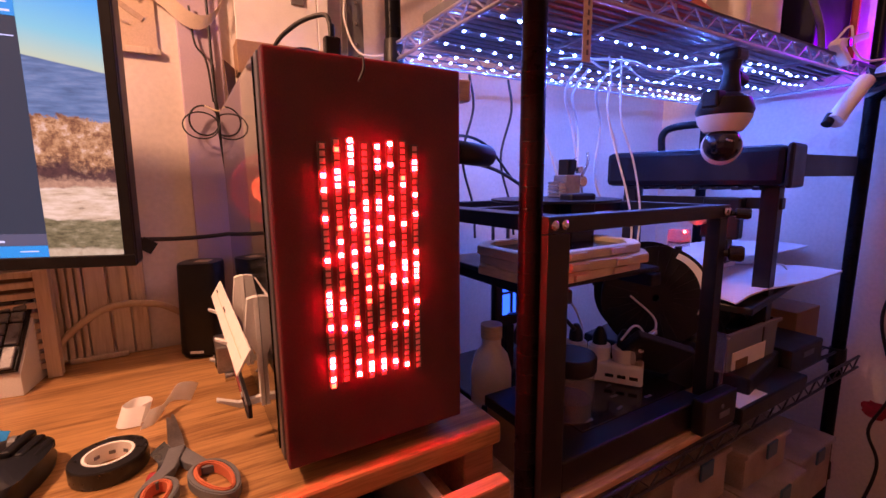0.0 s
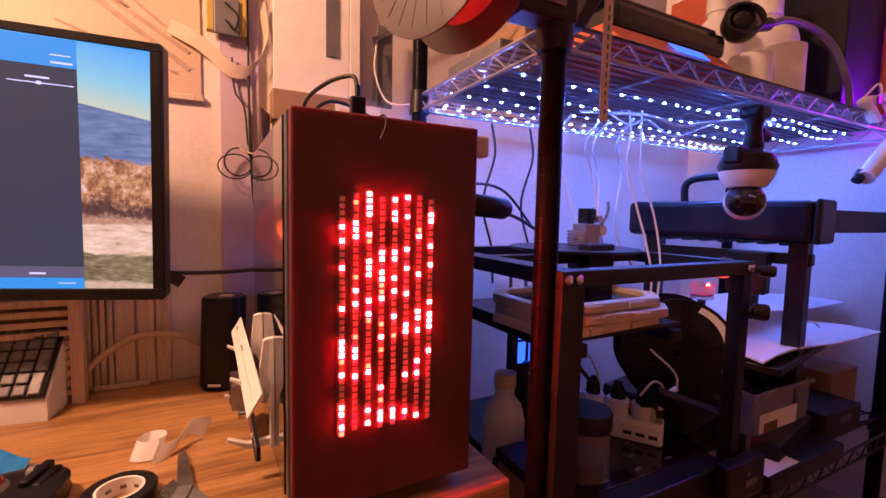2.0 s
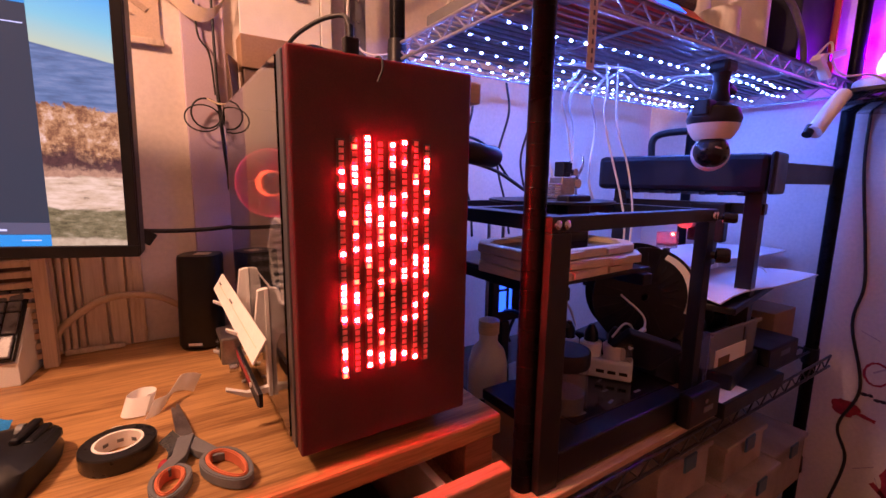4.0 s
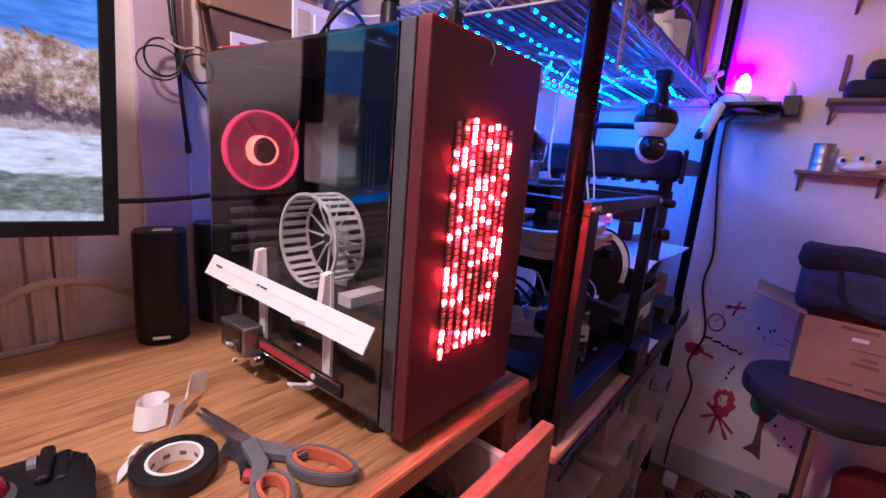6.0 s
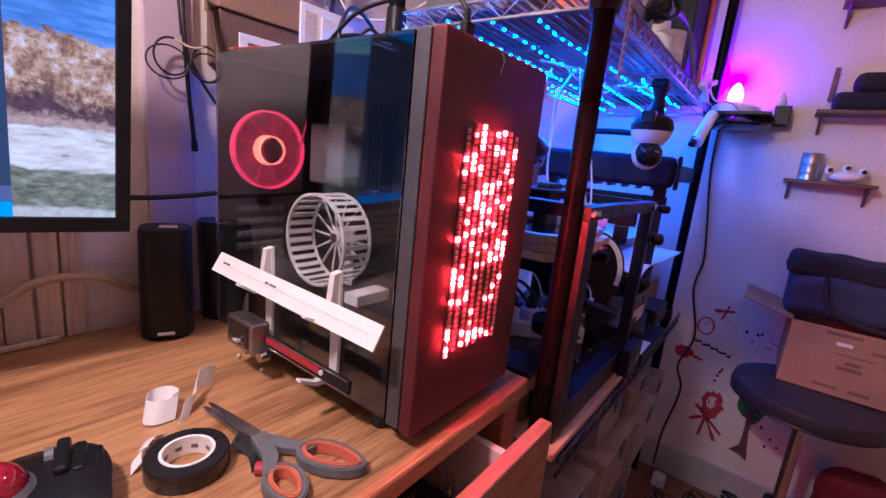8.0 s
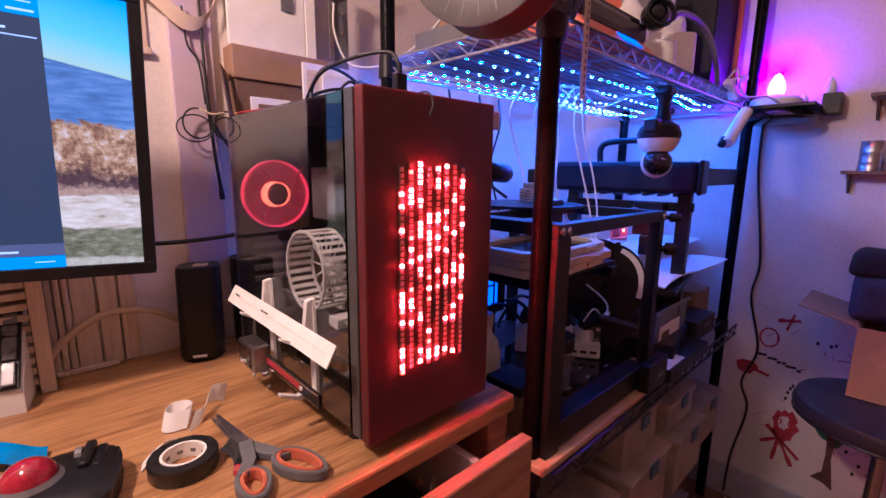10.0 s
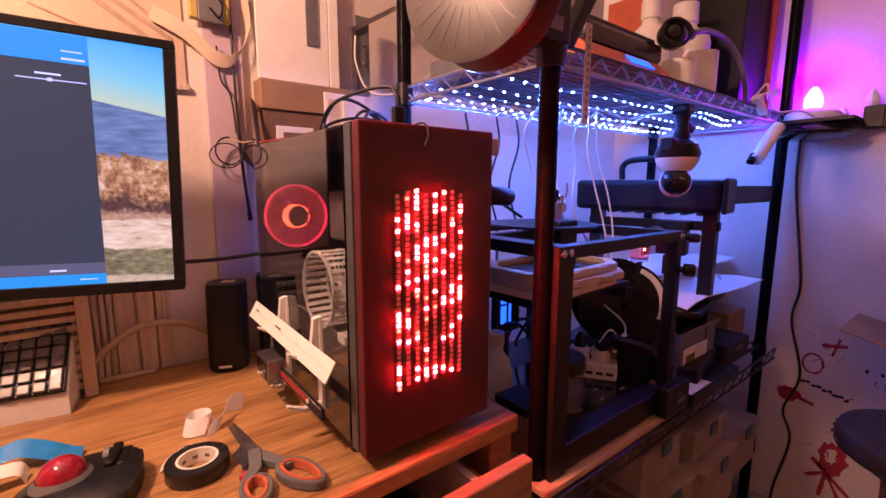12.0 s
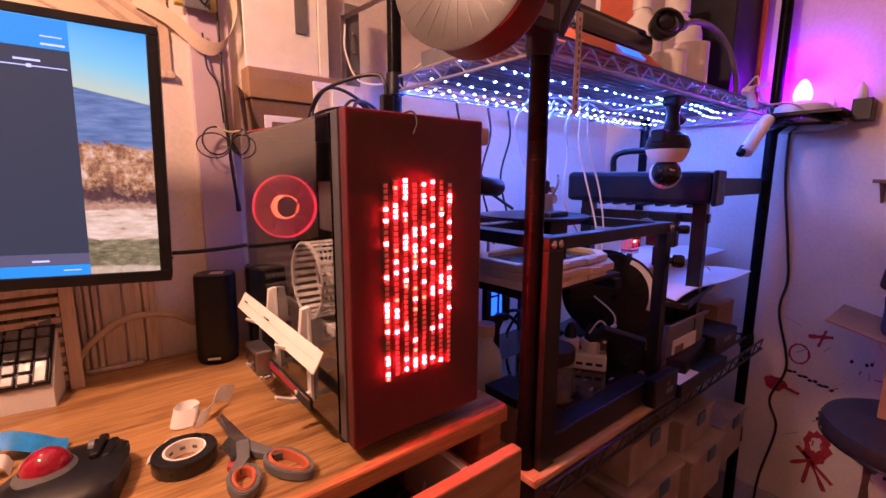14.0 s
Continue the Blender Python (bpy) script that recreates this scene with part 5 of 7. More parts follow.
TOP = SZ + 0.0145
build_roll(0.862, 0.455, TOP, 0.034, 0.068)
build_roll(0.965, 0.455, TOP, 0.038, 0.05)
build_roll(0.967, 0.455, TOP + 0.0505, 0.037, 0.052)
build_bottle(1.075, 0.545, TOP, 0.062, 0.26, "large white plastic bottle on the top shelf")
build_bottle(0.93, 0.56, TOP, 0.045, 0.24, "tall white plastic bottle on the top shelf")
bxs = thing("dark_box", (1.33, 0.56, TOP), "tall dark box standing on the top shelf", "box")
part("carton", bx(1.215, 1.40, 0.455, 0.66, TOP, 1.80, 0.004), M_BAR, bxs)
part("edge_strip", bx(1.395, 1.4035, 0.44, 0.4545, TOP, 1.80, 0.001), M_REDPLASTIC, bxs, "dull red edge strip")
cbx = thing("cardboard_box", (0.78, 0.68, TOP), "pale cardboard box on the top shelf", "cardboard box")
part("carton", bx(0.66, 0.86, 0.62, 0.75, TOP, 1.41, 0.003), M_CARD, cbx)
wbx = thing("white_box", (1.13, 0.65, TOP), "white cardboard box at the back of the top shelf", "box")
part("carton", bx(1.02, 1.20, 0.60, 0.75, TOP, 1.66, 0.003), M_PAPER, wbx)
part("red_band", bx(1.015, 1.0195, 0.62, 0.73, 1.45, 1.60), M_ORANGESH, wbx)
ab = thing("storage_case", (0.5, 0.66, TOP), "clear lidded case on the top shelf", "case")
part("tray", bx(0.40, 0.62, 0.57, 0.74, TOP, TOP + 0.05, 0.004), M_GREY, ab)
tagged(part("loose_cover", bx(0.47, 0.60, 0.60, 0.745, TOP + 0.0505, TOP + 0.11, 0.003), M_CARD), "pale cardboard piece standing on the top shelf", "cardboard")


def build_gooseneck():
    gl = thing("clip_lamp", (1.10, 0.42, TOP), "gooseneck lamp with black head and white clip", "lamp")
    part("neck", tube([(1.165, 0.42, 1.315), (1.16, 0.425, 1.36), (1.125, 0.435, 1.42), (1.06, 0.445, 1.452), (0.97, 0.45, 1.452), (0.90, 0.45, 1.43)], 0.0065, 12), M_GREY, gl, smooth=60)
    bm = bmn()
    bmesh.ops.create_uvsphere(bm, u_segments=24, v_segments=16, radius=0.03)
    bm.transform(pose(0.815, 0.45, 1.41) @ Matrix.Diagonal((1.15, 0.95, 0.95, 1)))
    part("head", bm, M_BLACKGLOSS, gl, "glossy black round head", smooth=60)
    part("head_ring", lathe([(0.026, 0), (0.031, 0), (0.031, 0.01), (0.026, 0.01), (0.026, 0)], 24, pose(0.79, 0.432, 1.405, 70, 0, -40)), M_BLACK, gl)
    part("neck_joint", rod((0.84, 0.45, 1.415), (0.90, 0.45, 1.43), 0.012, 14), M_BLACK, gl)
    cl = part("clip", prism([(0, 0), (0.09, 0.028), (0.085, 0.04), (0.02, 0.022), (0, 0.02)], -0.01, 0.01, pose(1.15, 0.39, 1.305, 90, 0, -8), 0.002), M_WHITE, gl, "white spring clip")
    part("clip_jaw", prism([(0, 0), (0.05, -0.035), (0.055, -0.026), (0.01, 0.012)], -0.01, 0.01, pose(1.13, 0.39, 1.31, 90, 0, -8), 0.002), M_WHITE, cl)
    part("clip_pin", rod((1.17, 0.375, 1.318), (1.17, 0.405, 1.318), 0.008, 16), M_BLACK, cl)


build_gooseneck()
cable("lamp_cable", [(1.165, 0.40, 1.325), (1.175, 0.38, 1.35), (1.185, 0.375, 1.31), (1.21, 0.36, 1.285), (1.28, 0.33, 1.29), (1.35, 0.30, 1.265), (1.36, 0.29, 1.25)], 0.0024, M_CABLEW, "thin white cord of the clip lamp")


def build_ptz():
    pz = thing("dome_camera", (0.80, 0.415, 1.27), "white and black dome camera hanging under the shelf", "camera")
    x, y = 0.803, 0.415
    P = lambda z: pose(x, y, z)
    part("bracket", bx(x - 0.002, x + 0.036, y - 0.016, y + 0.02, 1.246, 1.268, 0.007), M_BLACK, pz)
    part("bracket_neck", lathe([(0.011, 1.188), (0.017, 1.2), (0.014, 1.215), (0.012, 1.232), (0.016, 1.2465)], 20, pose(x + 0.012, y, 0)), M_BLACK, pz, smooth=50)
    part("knob", rod((x + 0.028, y, 1.226), (x + 0.052, y, 1.220), 0.0095, 14), M_BLACK, pz)
    part("clamp", bx(x - 0.048, x - 0.02, y - 0.013, y + 0.015, 1.168, 1.196, 0.004), M_BLACK, pz)
    part("mount", lathe([(0, 1.158), (0.041, 1.158), (0.044, 1.166), (0.038, 1.184), (0.02, 1.194), (0, 1.194)], 32, P(0)), M_BLACK, pz, smooth=40)
    part("shell", lathe([(0, 1.1578), (0.042, 1.1575), (0.039, 1.147), (0.033, 1.137), (0.028, 1.131)], 32, P(0)), M_WHITE, pz, "white collar shell", smooth=40)
    bm = bmn()
    bmesh.ops.create_uvsphere(bm, u_segments=32, v_segments=20, radius=0.031)
    bm.transform(P(1.107))
    part("ball", bm, M_WHITE, pz, "white ball housing", smooth=60)
    bm = bmn()
    bmesh.ops.create_uvsphere(bm, u_segments=32, v_segments=20, radius=0.0293)
    bm.transform(pose(x - 0.0050, y - 0.0032, 1.1085))
    part("lens_cover", bm, M_BLACKGLOSS, pz, "glossy black lens face", smooth=60)
    for k in range(4):
        part("sensor", rod((x - 0.029 + 0.004 * k, y - 0.0225 - 0.0015 * k, 1.116 - 0.001 * k), (x - 0.0294 + 0.004 * k, y - 0.0243 - 0.0015 * k, 1.1161 - 0.001 * k), 0.0016, 8), M_WHITE, pz)
    part("ring_tag", lathe([(0.014, -0.001), (0.0155, 0.0), (0.014, 0.001)], 24, pose(0.85, 0.40, 1.18, 80, 0, 30)), M_CREAM, pz)


build_ptz()
ws = thing("hanging_ruler", (0.43, 0.40, 1.19), "beige wooden ruler strip hung from the shelf", "ruler")
part("strip", bx(0.421, 0.435, 0.383, 0.3845, 1.192, 1.335, 0.0004), M_CREAM, ws)
bm = bmn()
for i in range(12):
    bx(0.427, 0.430, 0.3822, 0.3828, 1.20 + i * 0.011, 1.206 + i * 0.011, bm=bm)
part("tick_marks", bm, M_GREY, ws)["kind"] = "stuff"
rnd = random.Random(5)
for i, (x, y) in enumerate(((0.60, 0.62), (0.66, 0.60), (0.70, 0.62), (0.72, 0.58))):
    cable("white_cable", [(x, y, SZ - 0.02), (x - 0.03, y + 0.01, SZ - 0.07), (x + 0.01, y + 0.03, 1.16), (x + 0.05 - 0.02 * i, y + 0.02, 1.05), (x + 0.06, y + 0.02, 0.96)], 0.0027, M_CABLEW, "thin white cord hanging below the shelf")
cable("white_cable", [(0.66, 0.54, SZ - 0.02), (0.655, 0.53, 1.22), (0.625, 0.51, 1.17), (0.64, 0.50, 1.10), (0.66, 0.49, 1.03), (0.665, 0.48, 0.97), (0.66, 0.48, 0.90)], 0.0019, M_CABLEW, "white cord hanging in front of the printer")
cable("white_cable", [(0.68, 0.53, SZ - 0.02), (0.67, 0.52, 1.20), (0.65, 0.50, 1.15), (0.675, 0.49, 1.08), (0.685, 0.48, 1.0), (0.675, 0.475, 0.93)], 0.0018, M_CABLEW, "white cord hanging in front of the printer")
cable("white_cable", [(0.60, 0.60, SZ - 0.018), (0.68, 0.52, SZ - 0.03), (0.74, 0.50, SZ - 0.045), (0.82, 0.50, SZ - 0.03), (0.90, 0.47, SZ - 0.02), (1.0, 0.47, SZ - 0.018)], 0.0028, M_CABLEW, "white cord slung under the shelf")
cable("white_cable", [(0.62, 0.56, SZ - 0.02), (0.66, 0.54, SZ - 0.045), (0.72, 0.55, SZ - 0.028), (0.80, 0.55, SZ - 0.05), (0.88, 0.52, SZ - 0.02)], 0.002, M_CABLEW, "white cord slung under the shelf")
for x, y in ((0.52, 0.766), (0.62, 0.766), (0.69, 0.766)):
    cable("black_cable", [(x, y, SZ - 0.02), (x + 0.01, y, 1.20), (x - 0.01, y + 0.01, 1.10), (x + 0.01, y, 1.0), (x - 0.02, y - 0.05, 0.94)], 0.0026, M_CABLEB, "black cord hanging by the wall")
cable("black_cable", [(0.30, 0.60, 1.09), (0.38, 0.62, 1.125), (0.48, 0.66, 1.12), (0.56, 0.68, 1.06)], 0.0026, M_CABLEB, "black cord arching over the printer")
cable("black_cable", [(0.28, 0.66, 1.05), (0.40, 0.66, 1.085), (0.50, 0.66, 1.075), (0.58, 0.64, 1.03)], 0.0034, M_CABLEB, "black cord arching over the printer")

# ---- in and round the printers ----
def knob(parent, x, y, z, r=0.012, m=None):
    part("knob", lathe([(0, 0), (r * 0.5, 0), (r * 0.5, 0.006), (r, 0.008), (r, 0.024), (r * 0.8, 0.028), (0, 0.028)], 20, m or (Matrix.Translation((x, y, z)) @ pose(0, 0, 0, 90, 0, 30))), M_BLACKGLOSS, parent, smooth=40)


cp = bpy.data.objects["cube_printer"]
for x in (0.366, 0.382, 0.735, 0.744):
    part("bolt", lathe([(0, 0), (0.006, 0), (0.006, 0.003), (0.003, 0.005), (0, 0.005)], 14, pose(x, 0.3655, 1.002, 90, 0, 0)), M_CHROME, cp)
knob(cp, 0.752, 0.366, 0.998, 0.009)
knob(cp, 0.742, 0.366, 0.935, 0.013)
part("bed", bx(0.41, 0.66, 0.42, 0.70, 0.905, 0.913, 0.002), M_BLACK, cp)
part("bed_arm", bx(0.42, 0.45, 0.41, 0.73, 0.885, 0.9045, 0.002), M_BLACK, cp)
part("bed_arm", bx(0.625, 0.65, 0.41, 0.73, 0.885, 0.9045, 0.002), M_BLACK, cp)
part("cross_rail", bx(0.3945, 0.7255, 0.55, 0.57, 0.995, 1.012, 0.001), M_BLACK, cp)
for x in (0.56, 0.60):
    part("lead_screw", rod((x, 0.735, 0.69), (x, 0.735, 1.0), 0.004), M_STEEL, cp)
part("tool_head", bx(0.56, 0.62, 0.52, 0.5495, 0.94, 1.03, 0.004), M_BLACK, cp)
disc = part("round_plate", lathe([(0, 1.014), (0.115, 1.014), (0.118, 1.016), (0.118, 1.019), (0, 1.019)], 48, pose(0.60, 0.60, 0)), M_BLACK, cp)
ex = part("extruder", bx(0.63, 0.668, 0.60, 0.635, 1.0195, 1.062, 0.002), M_STEEL, cp, "silver extruder block")
part("motor", bx(0.632, 0.652, 0.600, 0.625, 1.0625, 1.092, 0.002), M_BLACK, ex)
part("heat_sink", bx(0.612, 0.629, 0.602, 0.628, 1.0195, 1.05, 0.001), M_CHROME, ex)
for k in range(5):
    part("fin", bx(0.6105, 0.6305, 0.6005, 0.6295, 1.022 + 0.006 * k, 1.0245 + 0.006 * k), M_STEEL, ex)
part("spring", tube([(0.656 + 0.004 * math.cos(1.6 * k), 0.605 + 0.004 * math.sin(1.6 * k), 1.064 + 0.0016 * k) for k in range(20)], 0.0008, 5, 3), M_CHROME, ex)
part("idler", rod((0.664, 0.597, 1.072), (0.664, 0.61, 1.072), 0.007, 14), M_CHROME, ex)
part("gear", rod((0.676, 0.60, 1.05), (0.676, 0.63, 1.05), 0.010, 16), M_CHROME, ex)
part("lever", tube([(0.67, 0.60, 1.06), (0.685, 0.60, 1.085), (0.69, 0.605, 1.105)], 0.003), M_CHROME, ex)
part("button", bx(0.636, 0.65, 0.5955, 0.5978, 1.07, 1.09), M_BLACK, ex)
part("control_box", bx(0.685, 0.785, 0.343, 0.3655, BZ + 0.001, BZ + 0.062, 0.004), M_BLACK, cp)
part("logo_shape", bx(0.73, 0.76, 0.3415, 0.3428, BZ + 0.022, BZ + 0.032), M_GREY, cp, "pale logo shape")
part("logo_shape", rod((0.737, 0.3428, BZ + 0.042), (0.737, 0.3415, BZ + 0.042), 0.004, 12), M_GREY, cp)
part("glass_sheet", bx(0.47, 0.73, 0.40, 0.62, BZ + 0.0502, BZ + 0.0532, 0.001), M_BLACKGLOSS, cp)
for k in range(9):
    a, b = 0.50 + 0.024 * k, 0.415 + 0.03 * (k % 3)
    part("printed_mark", bx(-0.008, 0.008, -0.0025, 0.0025, 0, 0.0004, m=pose(a, b, BZ + 0.0534, 0, 0, 15 * (k % 2))), M_GREY, cp)
part("screen_unit", bx(-0.06, 0.06, -0.008, 0.008, -0.04, 0.04, 0.003, m=pose(0.70, 0.45, BZ + 0.105, 38, 20, -20)), M_BLACK, cp)

# stacked printed frames
def build_frame(x, y, z, rz, s):
    fr = thing("printed_frame", (x, y, z), "cream printed plastic frame in a stack", "frame", "stacked frames", rz=rz)
    o = [(-0.16, -0.06), (-0.12, -0.10), (0.12, -0.10), (0.16, -0.06), (0.16, 0.06), (0.12, 0.10), (-0.12, 0.10), (-0.16, 0.06)]
    i = [(px * 0.86, py * 0.8) for px, py in o]
    o = [(px * s, py * s) for px, py in o]
    i = [(px * s, py * s) for px, py in i]
    bm = bmn()
    n = len(o)
    ring = [[bm.verts.new((px, py, zz)) for px, py in q] for q, zz in ((o, 0), (o, 0.0135), (i, 0.0135), (i, 0))]
    for a, b in zip(ring, ring[1:] + ring[:1]):
        for k in range(n):
            bm.faces.new((a[k], a[(k + 1) % n], b[(k + 1) % n], b[k]))
    bmesh.ops.recalc_face_normals(bm, faces=bm.faces)
    bmesh.ops.bevel(bm, geom=bm.edges[:], offset=0.0012, segments=1, affect="EDGES")
    part("rim", bm, M_CREAM, fr, local=True)
    for px, py in ((-0.06 * s, -0.1005 * s), (0.05 * s, -0.1005 * s), (0.1605 * s, 0.02)):
        part("catch", bx(px - 0.016, px + 0.016, py - 0.004, py + 0.004, 0.002, 0.0115, 0.001), M_CREAM, fr, local=True)
    part("panel", bx(-0.135 * s, 0.135 * s, -0.078 * s, 0.078 * s, 0.004, 0.006), M_BLACKGLOSS, fr, "dark glossy panel", local=True)


build_frame(0.51, 0.495, 0.9135, 4, 0.8)
build_frame(0.515, 0.49, 0.928, -3, 0.8)
build_frame(0.51, 0.497, 0.9425, 1, 0.79)

ja = thing("lidded_jar", (0.492, 0.447, BZ + 0.0505), "clear jar with a black screw lid", "jar")
part("glass_body", lathe([(0, 0), (0.034, 0), (0.036, 0.004), (0.036, 0.072), (0.032, 0.076)], 32), M_CLEAR, ja, local=True, smooth=40)
part("lid", lathe([(0, 0.076), (0.037, 0.076), (0.038, 0.078), (0.038, 0.098), (0.036, 0.101), (0, 0.101)], 36), M_BLACK, ja, "black screw lid", local=True, smooth=35)
part("contents", lathe([(0, 0.003), (0.032, 0.003), (0.032, 0.03), (0, 0.034)], 24), M_NAVY, ja, local=True)

def build_power_strip():
    ps = thing("power_strip", (0.63, 0.525, BZ + 0.0535), "white power strip full of black plugs", "power strip", rz=-56)
    part("strip_body", bx(-0.09, 0.09, -0.026, 0.026, 0.0, 0.036, 0.005), M_WHITE, ps, local=True)
    for i in range(4):
        x = -0.07 + i * 0.042
        so = part("socket", lathe([(0, 0.0365), (0.0205, 0.0365), (0.0205, 0.060), (0.017, 0.063), (0, 0.063)], 24, pose(x, 0, 0)), M_WHITE, ps, local=True, smooth=40)
        part("plug", lathe([(0, 0.0635), (0.013, 0.0635), (0.012, 0.08), (0.005, 0.094), (0, 0.096)], 16, pose(x, 0, 0)), M_BLACK, so, "black plug", local=True, smooth=40)
    part("usb_block", bx(0.068, 0.088, -0.02, 0.01, 0.0365, 0.075, 0.003), M_CLEAR, ps, local=True)
    for i in range(3):
        part("usb_slot", bx(0.028 + i * 0.02, 0.042 + i * 0.02, -0.0268, -0.0262, 0.012, 0.018), M_BLACK, ps, local=True)


build_power_strip()
cable("white_cable", [(0.64, 0.47, 0.775), (0.66, 0.46, 0.80), (0.68, 0.455, 0.785), (0.665, 0.45, 0.755), (0.69, 0.45, 0.765), (0.72, 0.46, 0.80), (0.70, 0.50, 0.84)], 0.002, M_CABLEW, "thin white cord looped by the power strip")
cable("white_cable", [(0.60, 0.52, 0.79), (0.585, 0.53, 0.83), (0.57, 0.56, 0.86), (0.55, 0.60, 0.90)], 0.002, M_CABLEW, "thin white cord by the power strip")
tagged(part("cord_connector", bx(-0.01, 0.01, -0.004, 0.004, -0.003, 0.003, 0.001, m=pose(0.69, 0.445, 0.785, 0, -15, 0)), M_WHITE), "small white cord connector", "connector")
for i in range(3):
    cable("black_cable", [(0.50 + 0.04 * i, 0.52, 0.79), (0.49 + 0.04 * i, 0.56, 0.82), (0.50 + 0.05 * i, 0.62, 0.80), (0.52 + 0.04 * i, 0.66, 0.74), (0.56 + 0.04 * i, 0.70, 0.70)], 0.0036, M_CABLEB, "black cord from the power strip")

build_spool((0.775, 0.51, BZ + 0.19), -38, 0.10, 0.062, M_BLACK, M_DKFIL, "black filament spool standing beside the printer", group="filament spools", inner=0.007)
tagged(part("spool_cradle", bx(0.755, 0.845, 0.45, 0.55, BZ + 0.0005, BZ + 0.095, 0.004), M_BLACK), "black stand under the filament spool", "stand")
cres = [(0.094 * math.cos(a), 0.094 * math.sin(a)) for a in [radians(d) for d in range(-20, 75, 8)]]
cres += [(0.08 * math.cos(a), 0.084 * math.sin(a)) for a in [radians(d) for d in range(68, -22, -8)]]
spl = [o for o in bpy.data.objects if o.name.startswith("filament_spool")][-1]
part("white_label", prism(cres, 0.0335, 0.0345), M_PAPER, spl, "white crescent label", local=True)

jg = thing("white_jug", (0.425, 0.56, BZ), "white plastic spray jug behind the post", "jug")
part("jug_body", lathe([(0, 0), (0.032, 0), (0.034, 0.004), (0.034, 0.10), (0.028, 0.125), (0.016, 0.14), (0.016, 0.155), (0, 0.155)], 28), M_WHITE, jg, local=True, smooth=40)
part("jug_cap", lathe([(0, 0.1555), (0.018, 0.1555), (0.018, 0.178), (0, 0.18)], 20), M_CREAM, jg, local=True, smooth=40)
bt = thing("parts_box", (0.40, 0.455, BZ), "small cardboard box with a dark lid", "box")
part("carton", bx(0.372, 0.432, 0.43, 0.50, BZ + 0.0005, BZ + 0.075, 0.002), M_CARD, bt)
part("lid", bx(0.369, 0.435, 0.427, 0.503, BZ + 0.0755, BZ + 0.092, 0.002), M_BLACK, bt)
lc = thing("status_display", (0.50, 0.60, 0.80), "small blue lit display panel", "display")
part("panel_body", bx(0.465, 0.54, 0.602, 0.615, 0.79, 0.89, 0.003), M_BLACK, lc)
part("segment", bx(0.481, 0.497, 0.6005, 0.6015, 0.812, 0.850), M_LCD, lc, "lit blue segment")
part("segment", bx(0.481, 0.497, 0.6005, 0.6015, 0.855, 0.874), M_LCD, lc, "lit blue segment")
part("segment", bx(0.505, 0.511, 0.6005, 0.6015, 0.812, 0.874), M_LCD, lc, "lit blue segment")
part("foot", bx(0.49, 0.51, 0.602, 0.62, BZ, 0.7895, 0.002), M_BLACK, lc)

gp = bpy.data.objects["gantry_printer"]
gm = pose(0.98, 0.552, 0, 0, 0, 10)
part("end_cap", bx(-0.053, 0.053, -0.178, -0.1665, 1.034, 1.118, 0.006, m=gm), M_BLACK, gp)
part("x_rail", bx(-0.012, 0.012, -0.16, 0.16, 0.992, 1.014, 0.001, m=gm), M_BLACK, gp)
th = part("tool_carriage", bx(-0.045, -0.0125, -0.10, -0.03, 0.93, 1.015, 0.004, m=gm), M_BLACK, gp)
part("motor", rod((0.90, 0.50, 0.98), (0.925, 0.505, 0.98), 0.021, 20), M_STEEL, th, "silver motor")
part("nozzle_block", bx(-0.05, -0.02, -0.085, -0.05, 0.88, 0.9295, 0.003, m=gm), M_BLACK, th)
part("handle_tube", tube([(0.95, 0.62, 1.116), (0.95, 0.62, 1.15), (0.955, 0.60, 1.165), (0.965, 0.54, 1.168), (0.975, 0.47, 1.166)], 0.008, 10), M_BLACK, gp, smooth=60)
part("print_bed", bx(-0.14, 0.22, -0.16, 0.16, 0.805, 0.82, 0.003, m=gm), M_BLACK, gp)
part("bed_carriage", bx(-0.05, 0.05, -0.06, 0.06, BZ + 0.05, 0.8045, 0.002, m=gm), M_BLACK, gp)
for y in (-0.13, 0.13):
    part("under_knob", rod((1.02, 0.56 + y, 0.775), (1.02, 0.56 + y, 0.8045), 0.02, 16), M_BLACK, gp)
bm = bmn()
for i in range(8):
    bx(-0.052, 0.052, -0.13 + i * 0.035, -0.118 + i * 0.035, 1.030, 1.0365, bm=bm, m=gm)
part("bar_teeth", bm, M_BAR, gp)["kind"] = "stuff"


def sheet(name, x0, x1, y0, y1, z, curl, label, seed):
    rr = random.Random(seed)
    bm = bmn()
    nx, ny = 14, 8
    vs = []
    for i in range(nx + 1):
        for j in range(ny + 1):
            u, v = i / nx, j / ny
            vs.append(bm.verts.new((x0 + (x1 - x0) * u + 0.01 * math.sin(5 * v), y0 + (y1 - y0) * v + 0.012 * math.sin(4 * u), z + curl * u * u * (1 - v) + 0.004 * math.sin(7 * u + 3 * v) + rr.uniform(-0.0006, 0.0006))))
    for i in range(nx):
        for j in range(ny):
            a = i * (ny + 1) + j
            bm.faces.new((vs[a], vs[a + ny + 1], vs[a + ny + 2], vs[a + 1]))
    r = bmesh.ops.extrude_face_region(bm, geom=bm.faces[:])
    for v in r["geom"]:
        if isinstance(v, bmesh.types.BMVert):
            v.co.z += 0.003
    bmesh.ops.recalc_face_normals(bm, faces=bm.faces)
    return tagged(part(name, bm, M_FOAM, smooth=60), label, "sheet")


